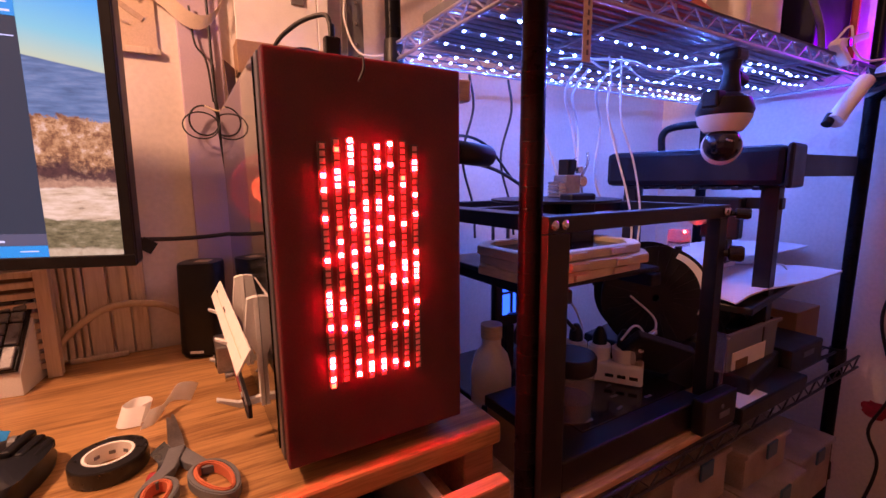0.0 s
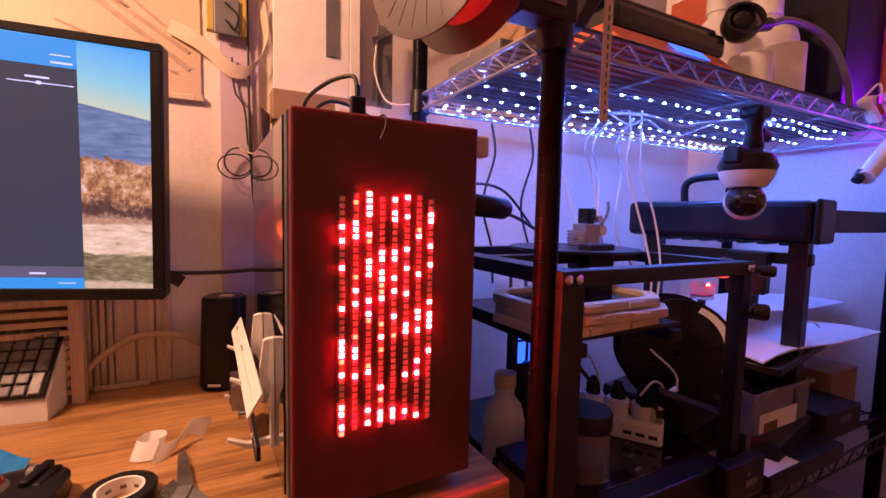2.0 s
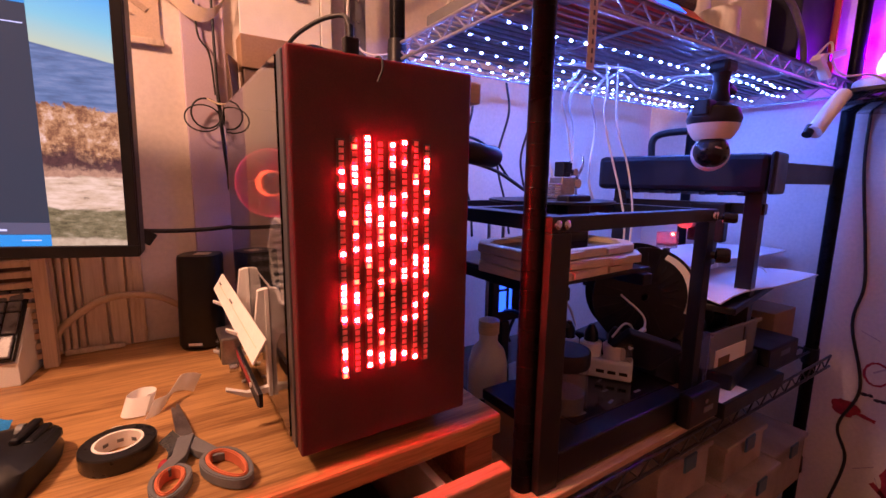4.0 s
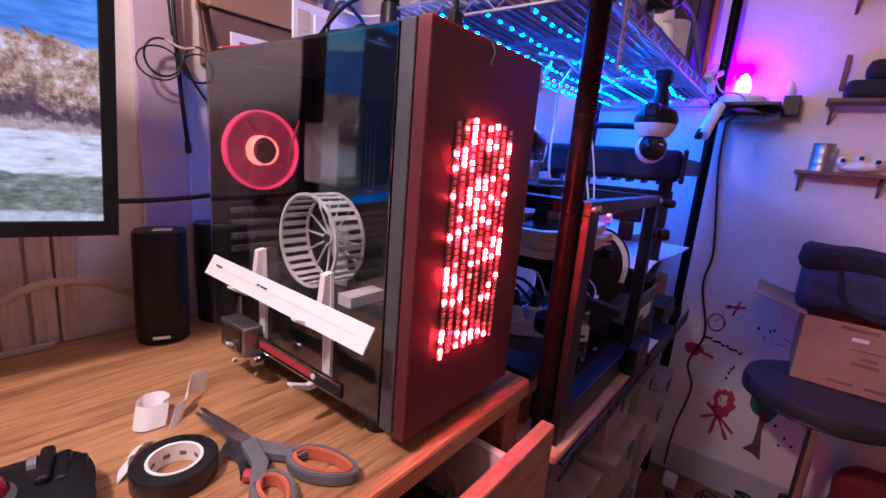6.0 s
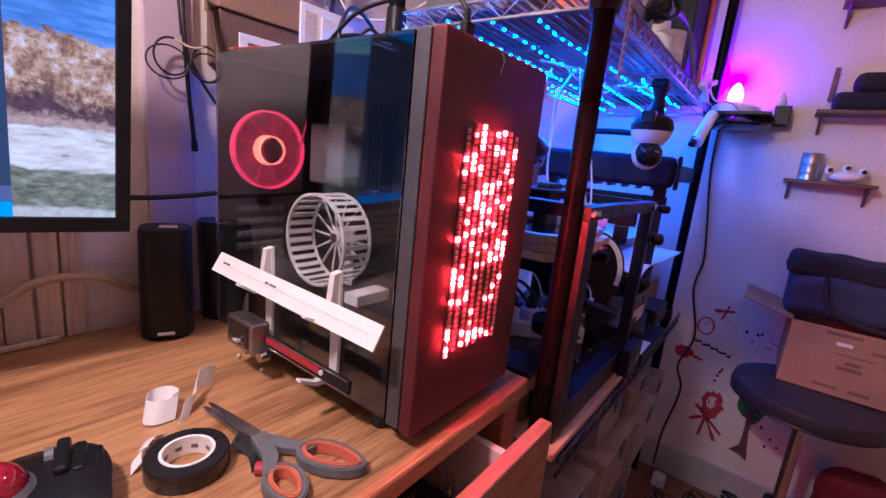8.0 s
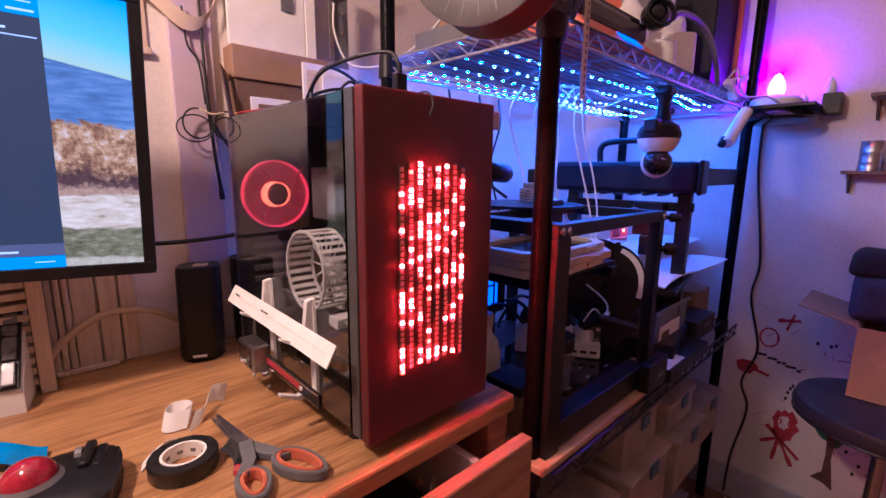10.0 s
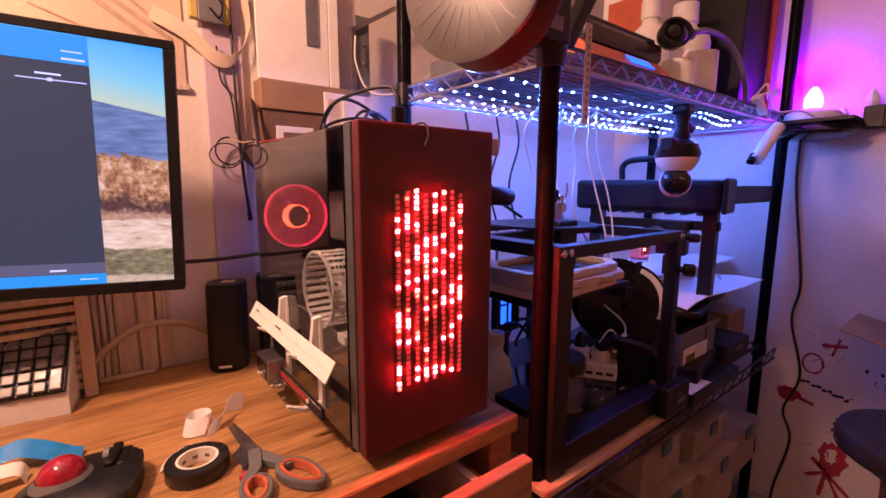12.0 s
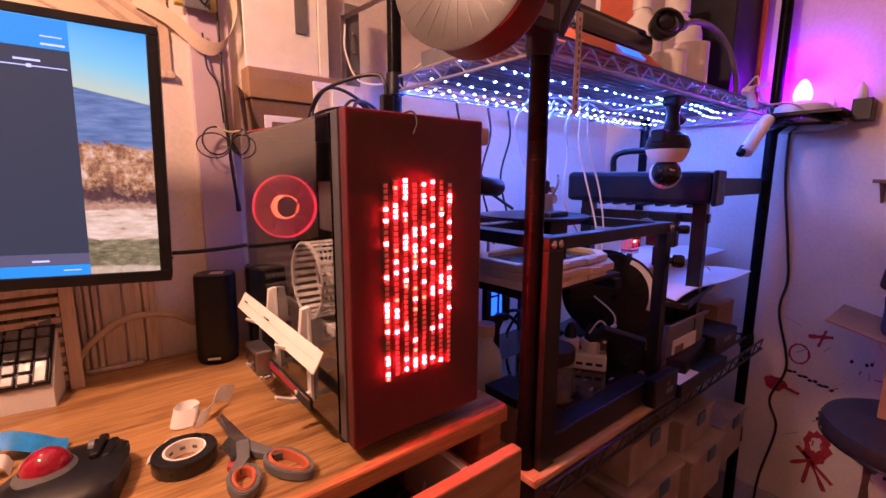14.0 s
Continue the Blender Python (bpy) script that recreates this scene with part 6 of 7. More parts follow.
M_FOAM = mat("white_foam", (0.78, 0.77, 0.80), 0.6, vary=0.05, scale=20, bump=0.1)
sheet("foam_sheet", 0.84, 1.29, 0.385, 0.57, 0.829, 0.006, "white foam sheet lying on the printer bed", 1)
sheet("foam_sheet", 0.93, 1.42, 0.50, 0.68, 0.868, 0.0, "white foam sheet lying on a pile", 2)
tagged(part("sheet_pile", bx(0.98, 1.18, 0.55, 0.68, 0.836, 0.862, 0.004), M_PAPER), "stack of white paper under a sheet", "paper")
rb = thing("mini_computer", (0.86, 0.51, 0.81), "clear cased circuit board with red light", "circuit board")
part("case", bx(0.842, 0.876, 0.495, 0.525, 0.918, 0.952, 0.002), M_CLEAR, rb)
part("board", bx(0.844, 0.874, 0.497, 0.523, 0.925, 0.928), M_PCB, rb)
part("indicator", bx(0.856, 0.860, 0.497, 0.500, 0.947, 0.9505), M_LEDON, rb, "lit red indicator")
part("mast", bx(0.852, 0.866, 0.505, 0.515, 0.834, 0.9175, 0.002), M_BLACK, rb)
cable("white_cable", [(1.02, 0.42, 0.84), (1.06, 0.43, 0.865), (1.14, 0.44, 0.862), (1.20, 0.45, 0.842)], 0.002, M_CABLEW, "thin cord over the foam sheet")

bi = thing("plastic_bin", (0.96, 0.45, BZ), "clear grey plastic bin filled with black parts", "bin")
M_SMOKE = mat("smoke_plastic", (0.35, 0.35, 0.38), 0.3, vary=0, bump=0, alpha=0.45)
part("bin_front", prism([(0.86, BZ + 0.002), (1.04, BZ + 0.002), (1.05, BZ + 0.125), (0.85, BZ + 0.125)], 0.398, 0.401, Matrix(((1, 0, 0, 0), (0, 0, 1, 0), (0, 1, 0, 0), (0, 0, 0, 1)))), M_SMOKE, bi)
part("bin_back", prism([(0.86, BZ + 0.002), (1.04, BZ + 0.002), (1.05, BZ + 0.125), (0.85, BZ + 0.125)], 0.528, 0.531, Matrix(((1, 0, 0, 0), (0, 0, 1, 0), (0, 1, 0, 0), (0, 0, 0, 1)))), M_SMOKE, bi)
part("bin_side", bx(1.043, 1.047, 0.4015, 0.5275, BZ + 0.002, BZ + 0.125), M_SMOKE, bi)
part("bin_side", bx(0.853, 0.857, 0.4015, 0.5275, BZ + 0.002, BZ + 0.125), M_SMOKE, bi)
part("bin_rim", bx(0.845, 1.055, 0.392, 0.3975, BZ + 0.119, BZ + 0.127, 0.001), M_SMOKE, bi)
part("bin_label", bx(0.872, 1.0, 0.3962, 0.3975, BZ + 0.015, BZ + 0.085), M_PAPER, bi, "white printed label")
part("label_picture", bx(0.885, 0.93, 0.3952, 0.396, BZ + 0.035, BZ + 0.068), M_CARDDARK, bi)
for i, (x, y, z, r) in enumerate(((0.90, 0.45, 0.11, 0.03), (0.95, 0.47, 0.125, 0.035), (1.0, 0.46, 0.11, 0.028), (0.93, 0.50, 0.12, 0.03))):
    bm = bmn()
    bmesh.ops.create_icosphere(bm, subdivisions=2, radius=r)
    bm.transform(pose(x, y, BZ + z, 20 * i, 30, 0) @ Matrix.Diagonal((1.3, 0.5, 0.9, 1)))
    part("black_part", bm, M_BLACK, bi, smooth=50)
ub = thing("black_tray", (0.95, 0.43, BZ), "low black tray with papers", "tray")
part("tray_body", bx(1.062, 1.22, 0.372, 0.53, BZ, BZ + 0.055, 0.004), M_BLACK, ub)
part("tray_label", bx(1.12, 1.17, 0.3705, 0.3715, BZ + 0.03, BZ + 0.042), M_GREY, ub)
part("flat_pack", bx(0.80, 1.06, 0.34, 0.39, BZ - 0.013, BZ + 0.018, 0.003), M_BLACK, ub)
co = thing("cardboard_box", (1.15, 0.55, BZ), "brown printed cardboard box behind the bin", "cardboard box")
part("carton", bx(1.06, 1.20, 0.535, 0.66, BZ, 0.782, 0.002), M_CARD, co)
for k in range(3):
    part("print_mark", bx(1.09 + 0.03 * k, 1.11 + 0.03 * k, 0.5335, 0.5347, 0.71, 0.74), M_CARDDARK, co)
co = thing("cardboard_box", (1.28, 0.45, BZ), "open brown cardboard box at the shelf end", "cardboard box")
part("carton", bx(1.232, 1.36, 0.43, 0.54, 0.627, 0.735, 0.002), M_CARD, co)
tagged(part("paper_scrap", bx(0.80, 0.90, 0.345, 0.40, BZ + 0.0183, BZ + 0.0195), M_PAPER), "white paper on the shelf edge", "paper")

# ---- bins on the lower shelf ----
def build_tub(x0, x1, y0, y1, z0, z1, label):
    tb = thing("storage_tub", ((x0 + x1) / 2, (y0 + y1) / 2, z0), label, "storage bin", "tubs on the lower shelf")
    t = 0.003
    part("tub_front", bx(x0, x1, y0, y0 + t, z0, z1 - 0.012, 0.001), M_TUB, tb)
    part("tub_back", bx(x0, x1, y1 - t, y1, z0, z1 - 0.012, 0.001), M_TUB, tb)
    part("tub_side", bx(x0, x0 + t, y0 + t, y1 - t, z0, z1 - 0.012), M_TUB, tb)
    part("tub_side", bx(x1 - t, x1, y0 + t, y1 - t, z0, z1 - 0.012), M_TUB, tb)
    part("lid", bx(x0 - 0.006, x1 + 0.006, y0 - 0.006, y1 + 0.006, z1 - 0.0115, z1, 0.003), M_TUB, tb, "clear lid")
    part("latch", bx((x0 + x1) / 2 - 0.02, (x0 + x1) / 2 + 0.02, y0 - 0.011, y0 - 0.0065, z1 - 0.03, z1 + 0.002, 0.002), M_LATCH, tb, "dark blue latch")
    rt = random.Random(int(x0 * 1000 + z0 * 100))
    for k in range(9):
        cx, cy = rt.uniform(x0 + 0.035, x1 - 0.035), y0 + 0.03 + rt.random() * (y1 - y0 - 0.06)
        h = (z1 - z0) * rt.uniform(0.25, 0.75)
        w, d = rt.uniform(0.015, 0.026), rt.uniform(0.012, 0.022)
        part("packed_item", bx(-w, w, -d, d, 0, h, 0.004, m=pose(cx, cy, z0 + 0.004, rt.uniform(-8, 8), rt.uniform(-8, 8), rt.uniform(0, 90))), rt.choice((M_CARDDARK, M_CARD, M_GREY, M_BLACK, M_PAPER, M_LATCH, M_REDPAINT)), tb)


M_TUB = mat("cloudy_plastic", (0.52, 0.43, 0.37), 0.35, vary=0.3, scale=14, bump=0.1, alpha=0.65)
M_LATCH = mat("blue_latch", (0.03, 0.09, 0.16), 0.45, vary=0.1, bump=0.05)
LZ = 0.315
build_tub(0.42, 0.62, 0.36, 0.66, LZ, LZ + 0.13, "cloudy plastic storage tub with blue latch")
build_tub(0.64, 0.84, 0.34, 0.66, LZ, LZ + 0.15, "cloudy plastic storage tub with blue latch")
build_tub(0.66, 0.83, 0.37, 0.66, LZ + 0.151, LZ + 0.25, "shallow cloudy storage tub on another")
build_tub(0.87, 1.06, 0.33, 0.66, LZ, LZ + 0.14, "cloudy plastic storage tub with blue latch")
build_tub(0.88, 1.05, 0.36, 0.66, LZ + 0.141, LZ + 0.22, "shallow cloudy storage tub on another")
build_tub(1.10, 1.28, 0.35, 0.66, LZ, LZ + 0.13, "cloudy plastic storage tub with blue latch")
build_tub(0.50, 0.78, 0.36, 0.70, 0.002, 0.16, "cloudy plastic storage tub on the floor")
build_tub(0.84, 1.10, 0.36, 0.70, 0.002, 0.18, "cloudy plastic storage tub on the floor")

# drawer contents
rr = random.Random(3)
bm = bmn()
for i in range(60):
    x, y = rr.uniform(-0.1, 0.2), rr.uniform(0.385, 0.455)
    tube([(x, y, 0.60), (x + rr.uniform(-0.02, 0.02), y + rr.uniform(-0.01, 0.01), 0.63 + rr.uniform(0, 0.03)), (x + rr.uniform(-0.03, 0.03), y + rr.uniform(-0.02, 0.02), 0.62)], 0.0008, 4, 3, bm)
tagged(part("gold_tinsel", bm, mat("gold_foil", (0.6, 0.38, 0.12), 0.25, 1.0, vary=0.1, bump=0)), "crinkled gold tinsel in the drawer", "tinsel", kind="stuff")
tagged(part("dark_cloth", bx(-0.20, 0.21, 0.375, 0.80, 0.5585, 0.60, 0.015), M_BLACKCLOTH), "dark cloth lying in the drawer", "cloth")

# ---- right wall ----
def on_wall(name, outline, material, parent=None, off=0.0):
    """A thin painted shape on the right wall; the outline is in (y, z)."""
    m = Matrix(((0, 0, 1, XW - 0.0012 - off), (1, 0, 0, 0), (0, 1, 0, 0), (0, 0, 0, 1)))
    return part(name, prism(outline, 0, 0.001, m), material, parent)


def blob(cy, cz, a, b, seed, n=22, rough=0.18):
    r = random.Random(seed)
    return [(cy + a * (1 + r.uniform(-rough, rough)) * math.cos(2 * math.pi * i / n), cz + b * (1 + r.uniform(-rough, rough)) * math.sin(2 * math.pi * i / n)) for i in range(n)]


def stroke(p, q, w, seed=0):
    r = random.Random(seed)
    d = Vector((q[0] - p[0], q[1] - p[1]))
    nn = Vector((-d.y, d.x)).normalized()
    up, dn = [], []
    for k in range(6):
        t = k / 5
        c = Vector(p) + d * t
        s = w * (0.6 + r.uniform(0, 0.6))
        up.append(tuple(c + nn * s))
        dn.append(tuple(c - nn * s))
    return up + dn[::-1]


fg = thing("paint_figure", (XW - 0.001, 0.21, 0.3), "red childish painted shape on the wall", "paint mark")
on_wall("stroke", blob(0.205, 0.315, 0.032, 0.055, 1), M_REDPAINT, fg)
on_wall("patch", blob(0.207, 0.325, 0.014, 0.022, 2), M_WALL, fg, 0.0012)
for i, (p, q) in enumerate((((0.25, 0.30), (0.16, 0.22)), ((0.26, 0.24), (0.20, 0.28)), ((0.22, 0.28), (0.175, 0.19)), ((0.215, 0.27), (0.225, 0.19)))):
    on_wall("stroke", stroke(p, q, 0.0055, i), M_REDPAINT, fg, 0.0012 * (i % 2))
on_wall("stroke", stroke((0.196, 0.335), (0.196, 0.318), 0.002), M_REDPAINT, fg, 0.0026)
on_wall("stroke", stroke((0.215, 0.335), (0.215, 0.318), 0.002), M_REDPAINT, fg, 0.0026)
bl = thing("paint_blob", (XW - 0.001, 0.32, 0.47), "dark red paint blob on the wall", "paint mark")
on_wall("stroke", blob(0.322, 0.475, 0.028, 0.022, 5), M_REDPAINT, bl)
on_wall("stroke", stroke((0.30, 0.47), (0.262, 0.462), 0.006, 4), M_REDPAINT, bl, 0.0012)
ci = thing("paint_swirl", (XW - 0.001, 0.27, 0.6), "thin red paint swirl on the wall", "paint mark")
for i in range(12):
    a0, a1 = i * 0.53, i * 0.53 + 0.56
    on_wall("stroke", stroke((0.275 + 0.024 * math.cos(a0), 0.585 + 0.03 * math.sin(a0)), (0.275 + 0.024 * math.cos(a1), 0.585 + 0.03 * math.sin(a1)), 0.0028, i), M_REDPAINT, ci, 0.0012 * (i % 2))
on_wall("stroke", stroke((0.26, 0.645), (0.205, 0.655), 0.006, 8), M_REDPAINT, ci)
on_wall("stroke", stroke((0.235, 0.62), (0.222, 0.672), 0.004, 9), M_REDPAINT, ci, 0.0012)
da = thing("paint_dashes", (XW - 0.001, 0.24, 0.5), "row of small black paint dashes on the wall", "paint mark")
for i in range(9):
    y, z = 0.292 - i * 0.0125, 0.525 - 0.003 * i + (0.004 if i % 2 else 0)
    on_wall("dash", blob(y, z, 0.006 if i % 3 else 0.009, 0.0045, 20 + i, 10), M_BLACKPAINT, da)
for i, (y, z) in enumerate(((0.205, 0.44), (0.21, 0.425), (0.213, 0.405), (0.20, 0.45), (0.13, 0.60), (0.12, 0.605), (0.16, 0.60), (0.03, 0.27), (0.01, 0.25), (0.04, 0.24), (-0.02, 0.26), (0.06, 0.30))):
    on_wall("dash", blob(y, z, 0.004, 0.006, 40 + i, 9), M_BLACKPAINT, da)
tp = thing("paint_tree", (XW - 0.001, 0.09, 0.3), "painted tree with green top and brown trunk", "paint mark")
on_wall("crown", blob(0.095, 0.365, 0.045, 0.06, 60), M_GREEN, tp)
on_wall("trunk", [(0.105, 0.345), (0.085, 0.345), (0.088, 0.26), (0.075, 0.165), (0.10, 0.18), (0.128, 0.185), (0.104, 0.215), (0.102, 0.27)], M_BROWNPAINT, tp, 0.0012)
M_SKIRT = mat("skirting_paint", (0.46, 0.44, 0.44), 0.5, vary=0.15, scale=12, bump=0.15)
sm = thing("paint_scribble", (XW - 0.001, 0.1, 0.6), "faint pale scribbles and smears on the wall", "paint mark")
M_FAINT = mat("faint_crayon", (0.50, 0.40, 0.44), 0.8, vary=0.2, scale=60, bump=0.05)
rs = random.Random(31)
for i in range(34):
    y, z = rs.uniform(-0.02, 0.29), rs.uniform(0.28, 0.68)
    on_wall("stroke", stroke((y, z), (y + rs.uniform(-0.04, 0.04), z + rs.uniform(-0.03, 0.03)), rs.uniform(0.0006, 0.0022), i), M_FAINT if i % 4 else M_REDPAINT, sm, -0.0006)
setting("baseboard", bx(XW - 0.012, XW - 0.0005, -2.89, 0.94, 0.0005, 0.11, 0.002), M_SKIRT, "pale grey painted skirting board along the wall", "baseboard")
cable("wall_cable", [(XW - 0.006, 0.366, 1.25), (XW - 0.005, 0.362, 1.10), (XW - 0.005, 0.335, 0.90), (XW - 0.005, 0.325, 0.80), (XW - 0.005, 0.335, 0.70), (XW - 0.005, 0.30, 0.54), (XW - 0.005, 0.33, 0.42), (XW - 0.005, 0.305, 0.33), (XW - 0.014, 0.33, 0.16), (XW - 0.02, 0.335, 0.02)], 0.0035, M_CABLEB, "black cable running down the wall")


def wall_shelf(y0, y1, z, depth, label, mt=None):
    mt = mt or M_SHELFW
    ws = thing("wall_shelf", (XW - depth / 2, (y0 + y1) / 2, z), label, "shelf", "small shelves on the wall")
    part("board", bx(XW - depth, XW - 0.0005, y0, y1, z - 0.009, z, 0.001), mt, ws)
    for y in (y0 + 0.012, y1 - 0.018):
        part("bracket", bx(XW - 0.010, XW - 0.0005, y, y + 0.006, z - 0.06, z - 0.0095, 0.001), mt, ws)
        part("brace", rod((XW - depth + 0.012, y + 0.003, z - 0.0095), (XW - 0.006, y + 0.003, z - 0.058), 0.003, 6), mt, ws)


M_SHELFW = wood("dark_stained_wood", (0.07, 0.035, 0.025), (0.16, 0.08, 0.05), 0.5, "y", 0.0)
wall_shelf(-0.035, 0.168, 1.098, 0.075, "small dark wooden shelf on the wall")
wall_shelf(-0.20, 0.135, 1.288, 0.09, "dark wooden wall shelf with folded bags")
wall_shelf(-0.20, 0.135, 1.575, 0.07, "dark wooden wall shelf high up")
cn = thing("tin_can", (XW - 0.045, 0.115, 1.098), "dull ribbed tin can on the shelf", "can")
part("can_body", lathe([(0, 0), (0.026, 0), (0.026, 0.004), (0.025, 0.006), (0.025, 0.02), (0.0255, 0.022), (0.025, 0.024), (0.025, 0.045), (0.0255, 0.047), (0.025, 0.05), (0.025, 0.072), (0.026, 0.075), (0.023, 0.075), (0.023, 0.01), (0, 0.01)], 28), M_STEEL, cn, local=True, smooth=30)
fr = thing("frog_figure", (XW - 0.045, 0.035, 1.098), "white ceramic animal figure with big eyes", "figurine")
bm = bmn()
bmesh.ops.create_uvsphere(bm, u_segments=24, v_segments=14, radius=1)
bm.transform(pose(0, 0, 0.017) @ Matrix.Diagonal((0.026, 0.040, 0.0165, 1)))
for y in (-0.034, 0.0, 0.036):
    b2 = bmn()
    bmesh.ops.create_uvsphere(b2, u_segments=14, v_segments=10, radius=0.0135)
    b2.transform(pose(-0.010, y, 0.030 + (0.008 if y == 0 else 0)))
    join(bm, b2)
fo = part("frog_body", bm, M_WHITE, fr, local=True, smooth=60)
for y in (-0.034, 0.0, 0.036):
    part("eye", lathe([(0, 0.0), (0.0058, 0.0005), (0.0058, 0.002), (0, 0.003)], 14, Matrix.Translation((-0.0225, y, 0.032 + (0.008 if y == 0 else 0))) @ pose(0, 0, 0, 0, -90, 0)), M_BLACK, fr, local=True)
bg = thing("folded_bag", (XW - 0.05, 0.0, 1.288), "black folded bag lying on the wall shelf", "bag")
bm = bx(XW - 0.085, XW - 0.01, -0.17, 0.105, 1.2885, 1.336, 0.014)
part("lower_fold", bm, M_BLACKCLOTH, bg, smooth=50)
part("upper_fold", bx(XW - 0.08, XW - 0.012, -0.18, 0.07, 1.3365, 1.386, 0.016), M_BLACKCLOTH, bg, smooth=50)
part("strap", bx(XW - 0.02, XW - 0.006, 0.104, 0.116, 1.32, 1.41, 0.002), M_SHELFW, bg)

# corner shelf with the violet bulb
cs = thing("corner_shelf", (1.36, 0.32, 1.25), "black corner shelf with a dark round dish below", "shelf")
part("plate", bx(1.30, XW - 0.001, 0.23, 0.40, 1.262, 1.272, 0.002), M_BLACK, cs)
part("side_box", bx(1.385, XW - 0.001, 0.19, 0.2295, 1.247, 1.30, 0.002), M_BLACK, cs)
part("dish", lathe([(0, 1.225), (0.06, 1.222), (0.085, 1.232), (0.088, 1.24), (0.06, 1.262), (0, 1.2615)], 36, pose(1.355, 0.315, 0)), M_BLACKGLOSS, cs, smooth=40)
pk = thing("bulb_holder", (1.38, 0.33, 1.272), "round white plastic lamp base", "lamp base")
part("puck", lathe([(0, 0), (0.06, 0), (0.062, 0.004), (0.06, 0.02), (0.052, 0.026), (0, 0.026)], 36), M_WHITE, pk, local=True, smooth=35)
vb = thing("violet_bulb", (1.395, 0.335, 1.2985), "glowing violet candle bulb", "light bulb")
part("glass", lathe([(0, 0), (0.019, 0.0), (0.0215, 0.012), (0.020, 0.026), (0.013, 0.044), (0.005, 0.055), (0, 0.057)], 24, pose(0, 0, 0.012)), M_VIOLET, vb, local=True, smooth=60).visible_shadow = False
part("socket", lathe([(0, 0), (0.014, 0), (0.014, 0.012), (0, 0.012)], 18), M_WHITE, vb, local=True)
for x, y, s in ((1.42, 0.275, 0.6), (1.425, 0.222, 0.75)):
    eg = thing("white_bulb", (x, y, 1.2725 if y > 0.23 else 1.3005), "unlit white candle bulb", "light bulb", "unlit bulbs")
    part("glass", lathe([(0, 0), (0.016 * s, 0.0), (0.021 * s, 0.014 * s), (0.019 * s, 0.03 * s), (0.012 * s, 0.048 * s), (0.004 * s, 0.06 * s), (0, 0.062 * s)], 24), M_WHITE, eg, local=True, smooth=60)
wh = thing("white_handset", (1.18, 0.375, 1.2), "white plastic handle hanging under the shelf", "handle")
part("grip", tube([(1.135, 0.375, 1.163), (1.145, 0.374, 1.172), (1.18, 0.370, 1.205), (1.22, 0.366, 1.238), (1.235, 0.364, 1.25)], 0.0155, 16), M_WHITE, wh, smooth=60)
part("dark_end", rod((1.126, 0.384, 1.158), (1.140, 0.382, 1.176), 0.0095, 14), M_BLACK, wh)

# ---- stool, box and bag ----
st = thing("stool", (1.19, 0.0, 0), "round black vinyl stool on a chromed column", "stool")
part("seat", lathe([(0, 0.505), (0.14, 0.506), (0.165, 0.515), (0.172, 0.537), (0.166, 0.557), (0.145, 0.565), (0, 0.5685)], 56, pose(1.19, 0.0, 0)), M_LEATHER, st, smooth=50)
part("seat_piping", lathe([(0.167, 0.517), (0.171, 0.520), (0.169, 0.523)], 56, pose(1.19, 0.0, 0)), M_BLACK, st)
part("column", rod((1.19, 0, 0.16), (1.19, 0, 0.506), 0.014, 20), M_CHROME, st, smooth=40)
part("sleeve", rod((1.19, 0, 0.06), (1.19, 0, 0.22), 0.025, 20), M_CHROME, st, smooth=40)
part("sleeve_collar", lathe([(0.025, 0.19), (0.032, 0.19), (0.032, 0.225), (0.016, 0.232)], 20, pose(1.19, 0, 0)), M_BLACK, st)
for i in range(5):
    a = 2 * math.pi * i / 5 + 0.3
    lg = part("leg", rod((1.19, 0, 0.075), (1.19 + 0.2 * math.cos(a), 0.2 * math.sin(a), 0.05), 0.016, 12, r2=0.011), M_BLACK, st)
    part("castor", rod((1.19 + 0.2 * math.cos(a) - 0.01, 0.2 * math.sin(a), 0.025), (1.19 + 0.2 * math.cos(a) + 0.01, 0.2 * math.sin(a), 0.025), 0.025, 16), M_BLACK, lg)

ob_ = thing("cardboard_box", (1.3, -0.08, 0.569), "open brown cardboard box on the stool", "cardboard box")
part("front_side", bx(1.18, 1.184, -0.26, 0.075, 0.570, 0.738), M_CARD, ob_)
part("back_side", bx(1.40, 1.404, -0.26, 0.075, 0.570, 0.738), M_CARD, ob_)
part("end_side", bx(1.1845, 1.3995, 0.071, 0.075, 0.570, 0.738), M_CARD, ob_)
part("end_side", bx(1.1845, 1.3995, -0.26, -0.256, 0.570, 0.738), M_CARD, ob_)
part("bottom", bx(1.1845, 1.3995, -0.2555, 0.0705, 0.570, 0.573), M_CARD, ob_)
part("flap", bx(1.185, 1.399, 0, 0.115, -0.0015, 0.0015, m=pose(0, 0.076, 0.739, 14, 0, 0)), M_CARD, ob_)
part("flap", bx(0, 0.09, -0.255, 0.07, -0.0015, 0.0015, m=pose(1.18, 0, 0.739, 0, 25, 0)), M_CARD, ob_)
for y, z, w in ((-0.03, 0.728, 0.07), (-0.06, 0.66, 0.03), (-0.055, 0.645, 0.05), (-0.02, 0.59, 0.05), (-0.085, 0.59, 0.04), (-0.10, 0.70, 0.03)):
    part("print_bar", bx(1.1785, 1.1797, y - w / 2, y + w / 2, z - 0.004, z + 0.004), M_CARDDARK, ob_)
part("print_outline", bx(1.1785, 1.1797, -0.10, -0.02, 0.678, 0.681), M_CARDDARK, ob_)
part("tape_scrap", bx(1.1785, 1.1797, -0.05, -0.02, 0.70, 0.709), M_WHITE, ob_)

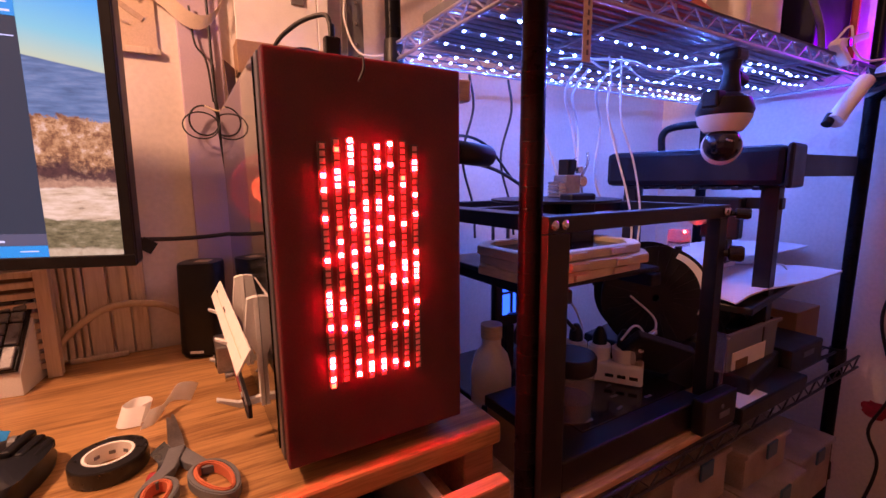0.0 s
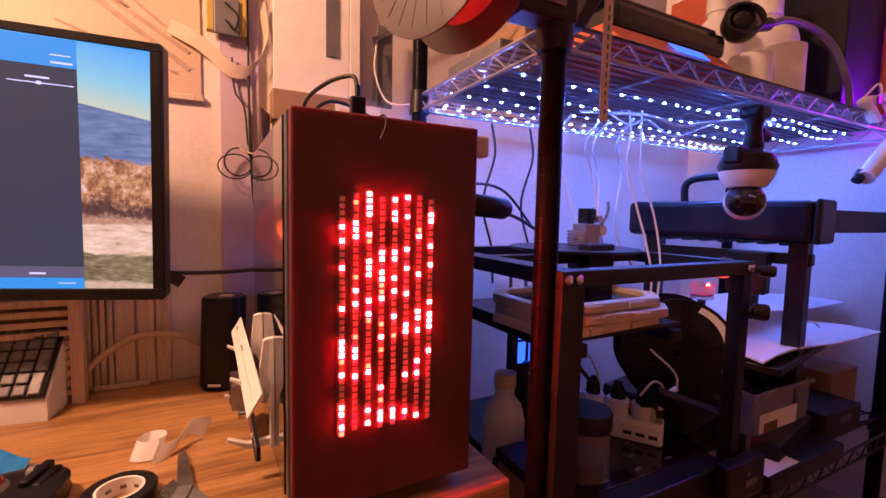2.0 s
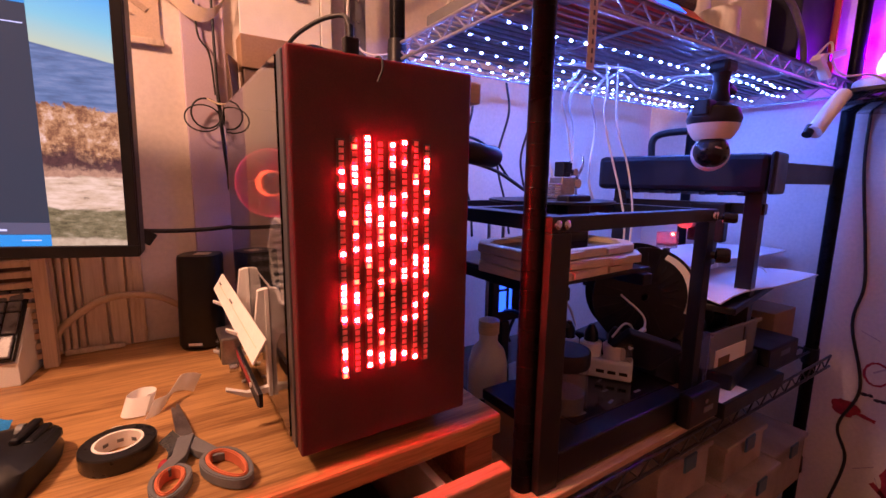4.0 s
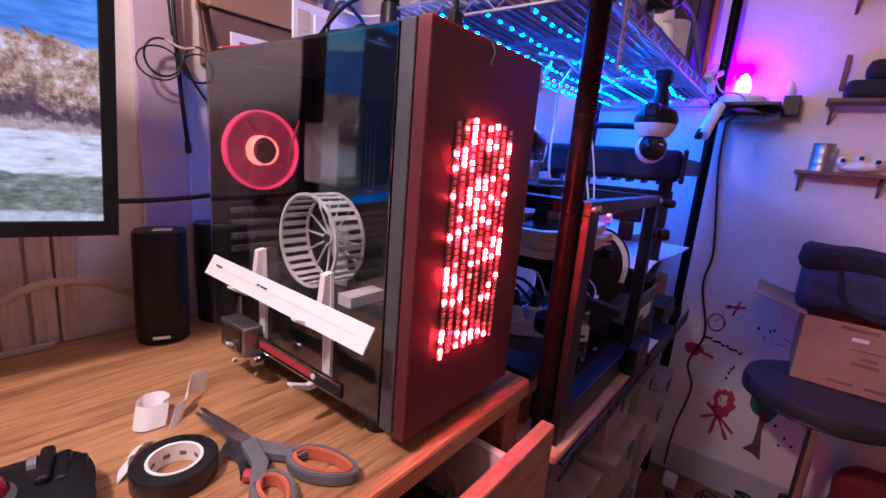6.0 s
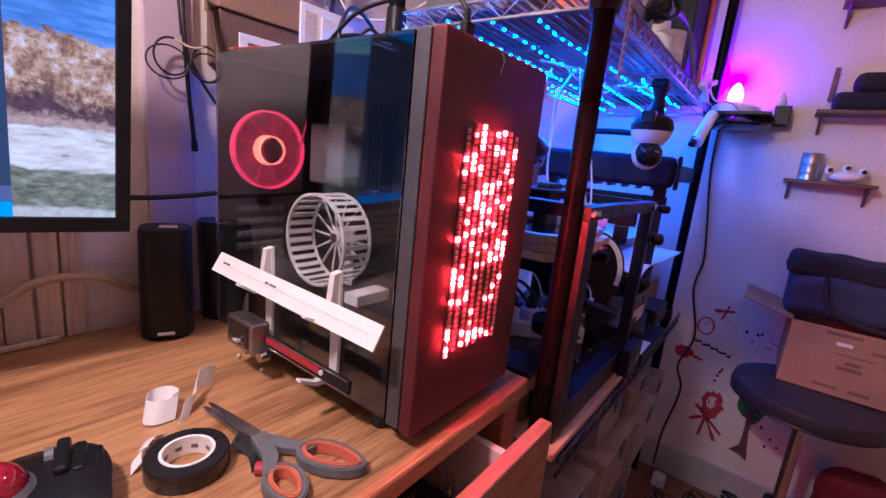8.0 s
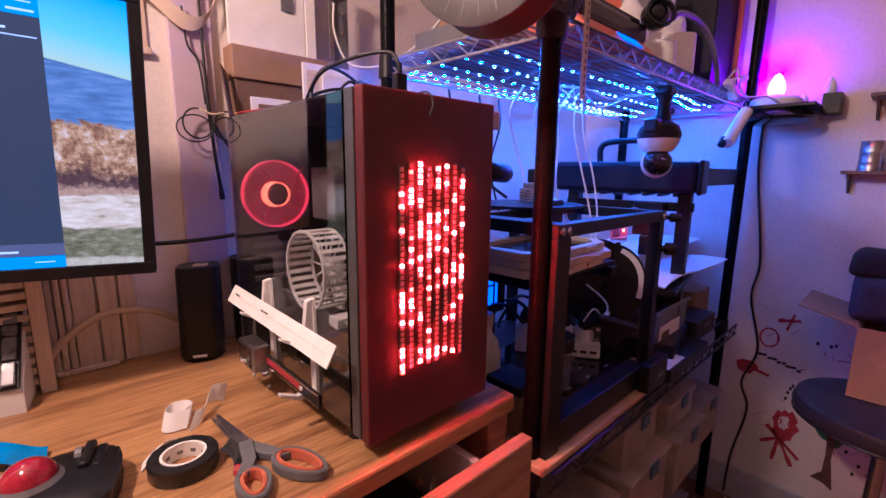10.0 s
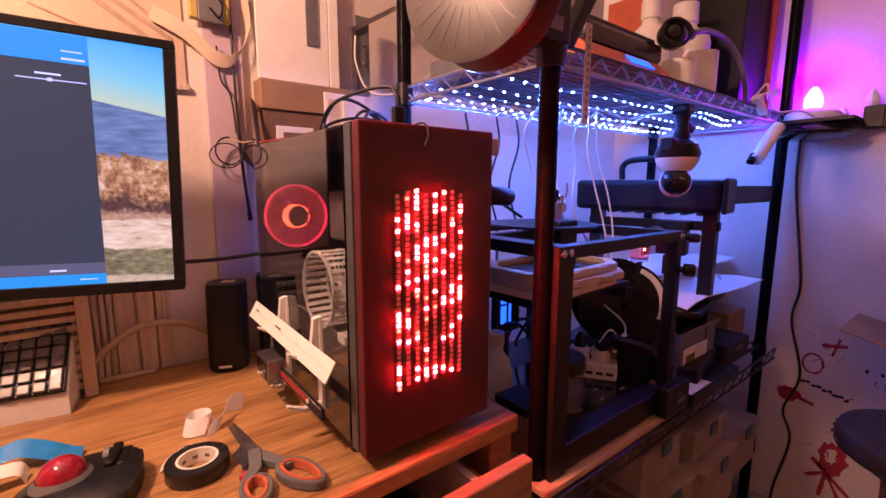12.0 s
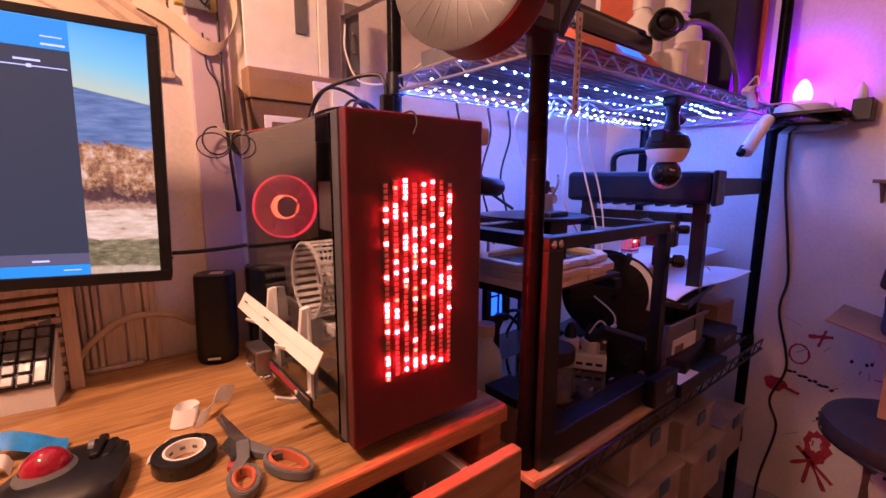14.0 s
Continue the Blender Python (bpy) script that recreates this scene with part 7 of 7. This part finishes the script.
M_MAROON = mat("maroon_cloth", (0.14, 0.008, 0.015), 0.8, vary=0.3, scale=25, bump=0.4)
nb = thing("navy_bag", (1.33, -0.05, 0.74), "navy and black cloth bag slumped on the box", "bag")
def lump(x0, x1, y0, y1, z0, z1, seed, amp=0.012):
    bm = bx(x0, x1, y0, y1, z0, z1, min(x1 - x0, y1 - y0, z1 - z0) * 0.3, seg=4)
    bmesh.ops.subdivide_edges(bm, edges=[e for e in bm.edges if e.calc_length() > 0.03], cuts=5, use_grid_fill=True)
    for v in bm.verts:
        n = noise.noise_vector(v.co * 14 + Vector((seed, 0, 0)))
        v.co += n * amp
    return bm
part("bag_body", lump(1.215, 1.38, -0.24, 0.10, 0.745, 0.86, 3), M_NAVY, nb, smooth=60)
part("bag_flap", lump(1.225, 1.40, -0.25, 0.112, 0.845, 0.905, 7), M_BLACKCLOTH, nb, "black cloth flap", smooth=60)
part("bag_strap", tube([(1.20, 0.03, 0.86), (1.19, 0.02, 0.80), (1.185, -0.02, 0.765), (1.19, -0.10, 0.75)], 0.006), M_BLACKCLOTH, nb, smooth=60)
tagged(part("red_bag", lump(1.30, 1.42, -0.26, -0.09, 0.02, 0.30, 12, 0.02), M_MAROON, smooth=60), "dark red bag standing on the floor", "bag")

# ---- cables and clutter on the floor ----
rr = random.Random(9)
for i in range(16):
    x, y = rr.uniform(1.12, 1.38), rr.uniform(0.05, 0.33)
    pts = [(x, y, 0.006)]
    for k in range(6):
        x, y = min(1.42, x + rr.uniform(-0.08, 0.09)), y + rr.uniform(-0.11, 0.06)
        pts.append((x, y, 0.005 + rr.uniform(0, 0.07)))
    cable("floor_cable", pts, 0.0038, M_CABLEB, "tangled black cable on the floor")
lp = [(1.22 + 0.07 * math.cos(a), 0.25 + 0.06 * math.sin(a), 0.01 + 0.004 * a) for a in [i * 0.45 for i in range(16)]]
cable("wire_coil", lp, 0.002, mat("copper_wire", (0.5, 0.25, 0.12), 0.35, 0.6, vary=0.1, bump=0), "loose ring of copper coloured wire", 4)
ad = thing("power_adapter", (1.36, 0.30, 0), "white power adapter among floor cables", "adapter")
part("adapter_body", bx(1.33, 1.38, 0.28, 0.32, 0.001, 0.035, 0.004), M_WHITE, ad)
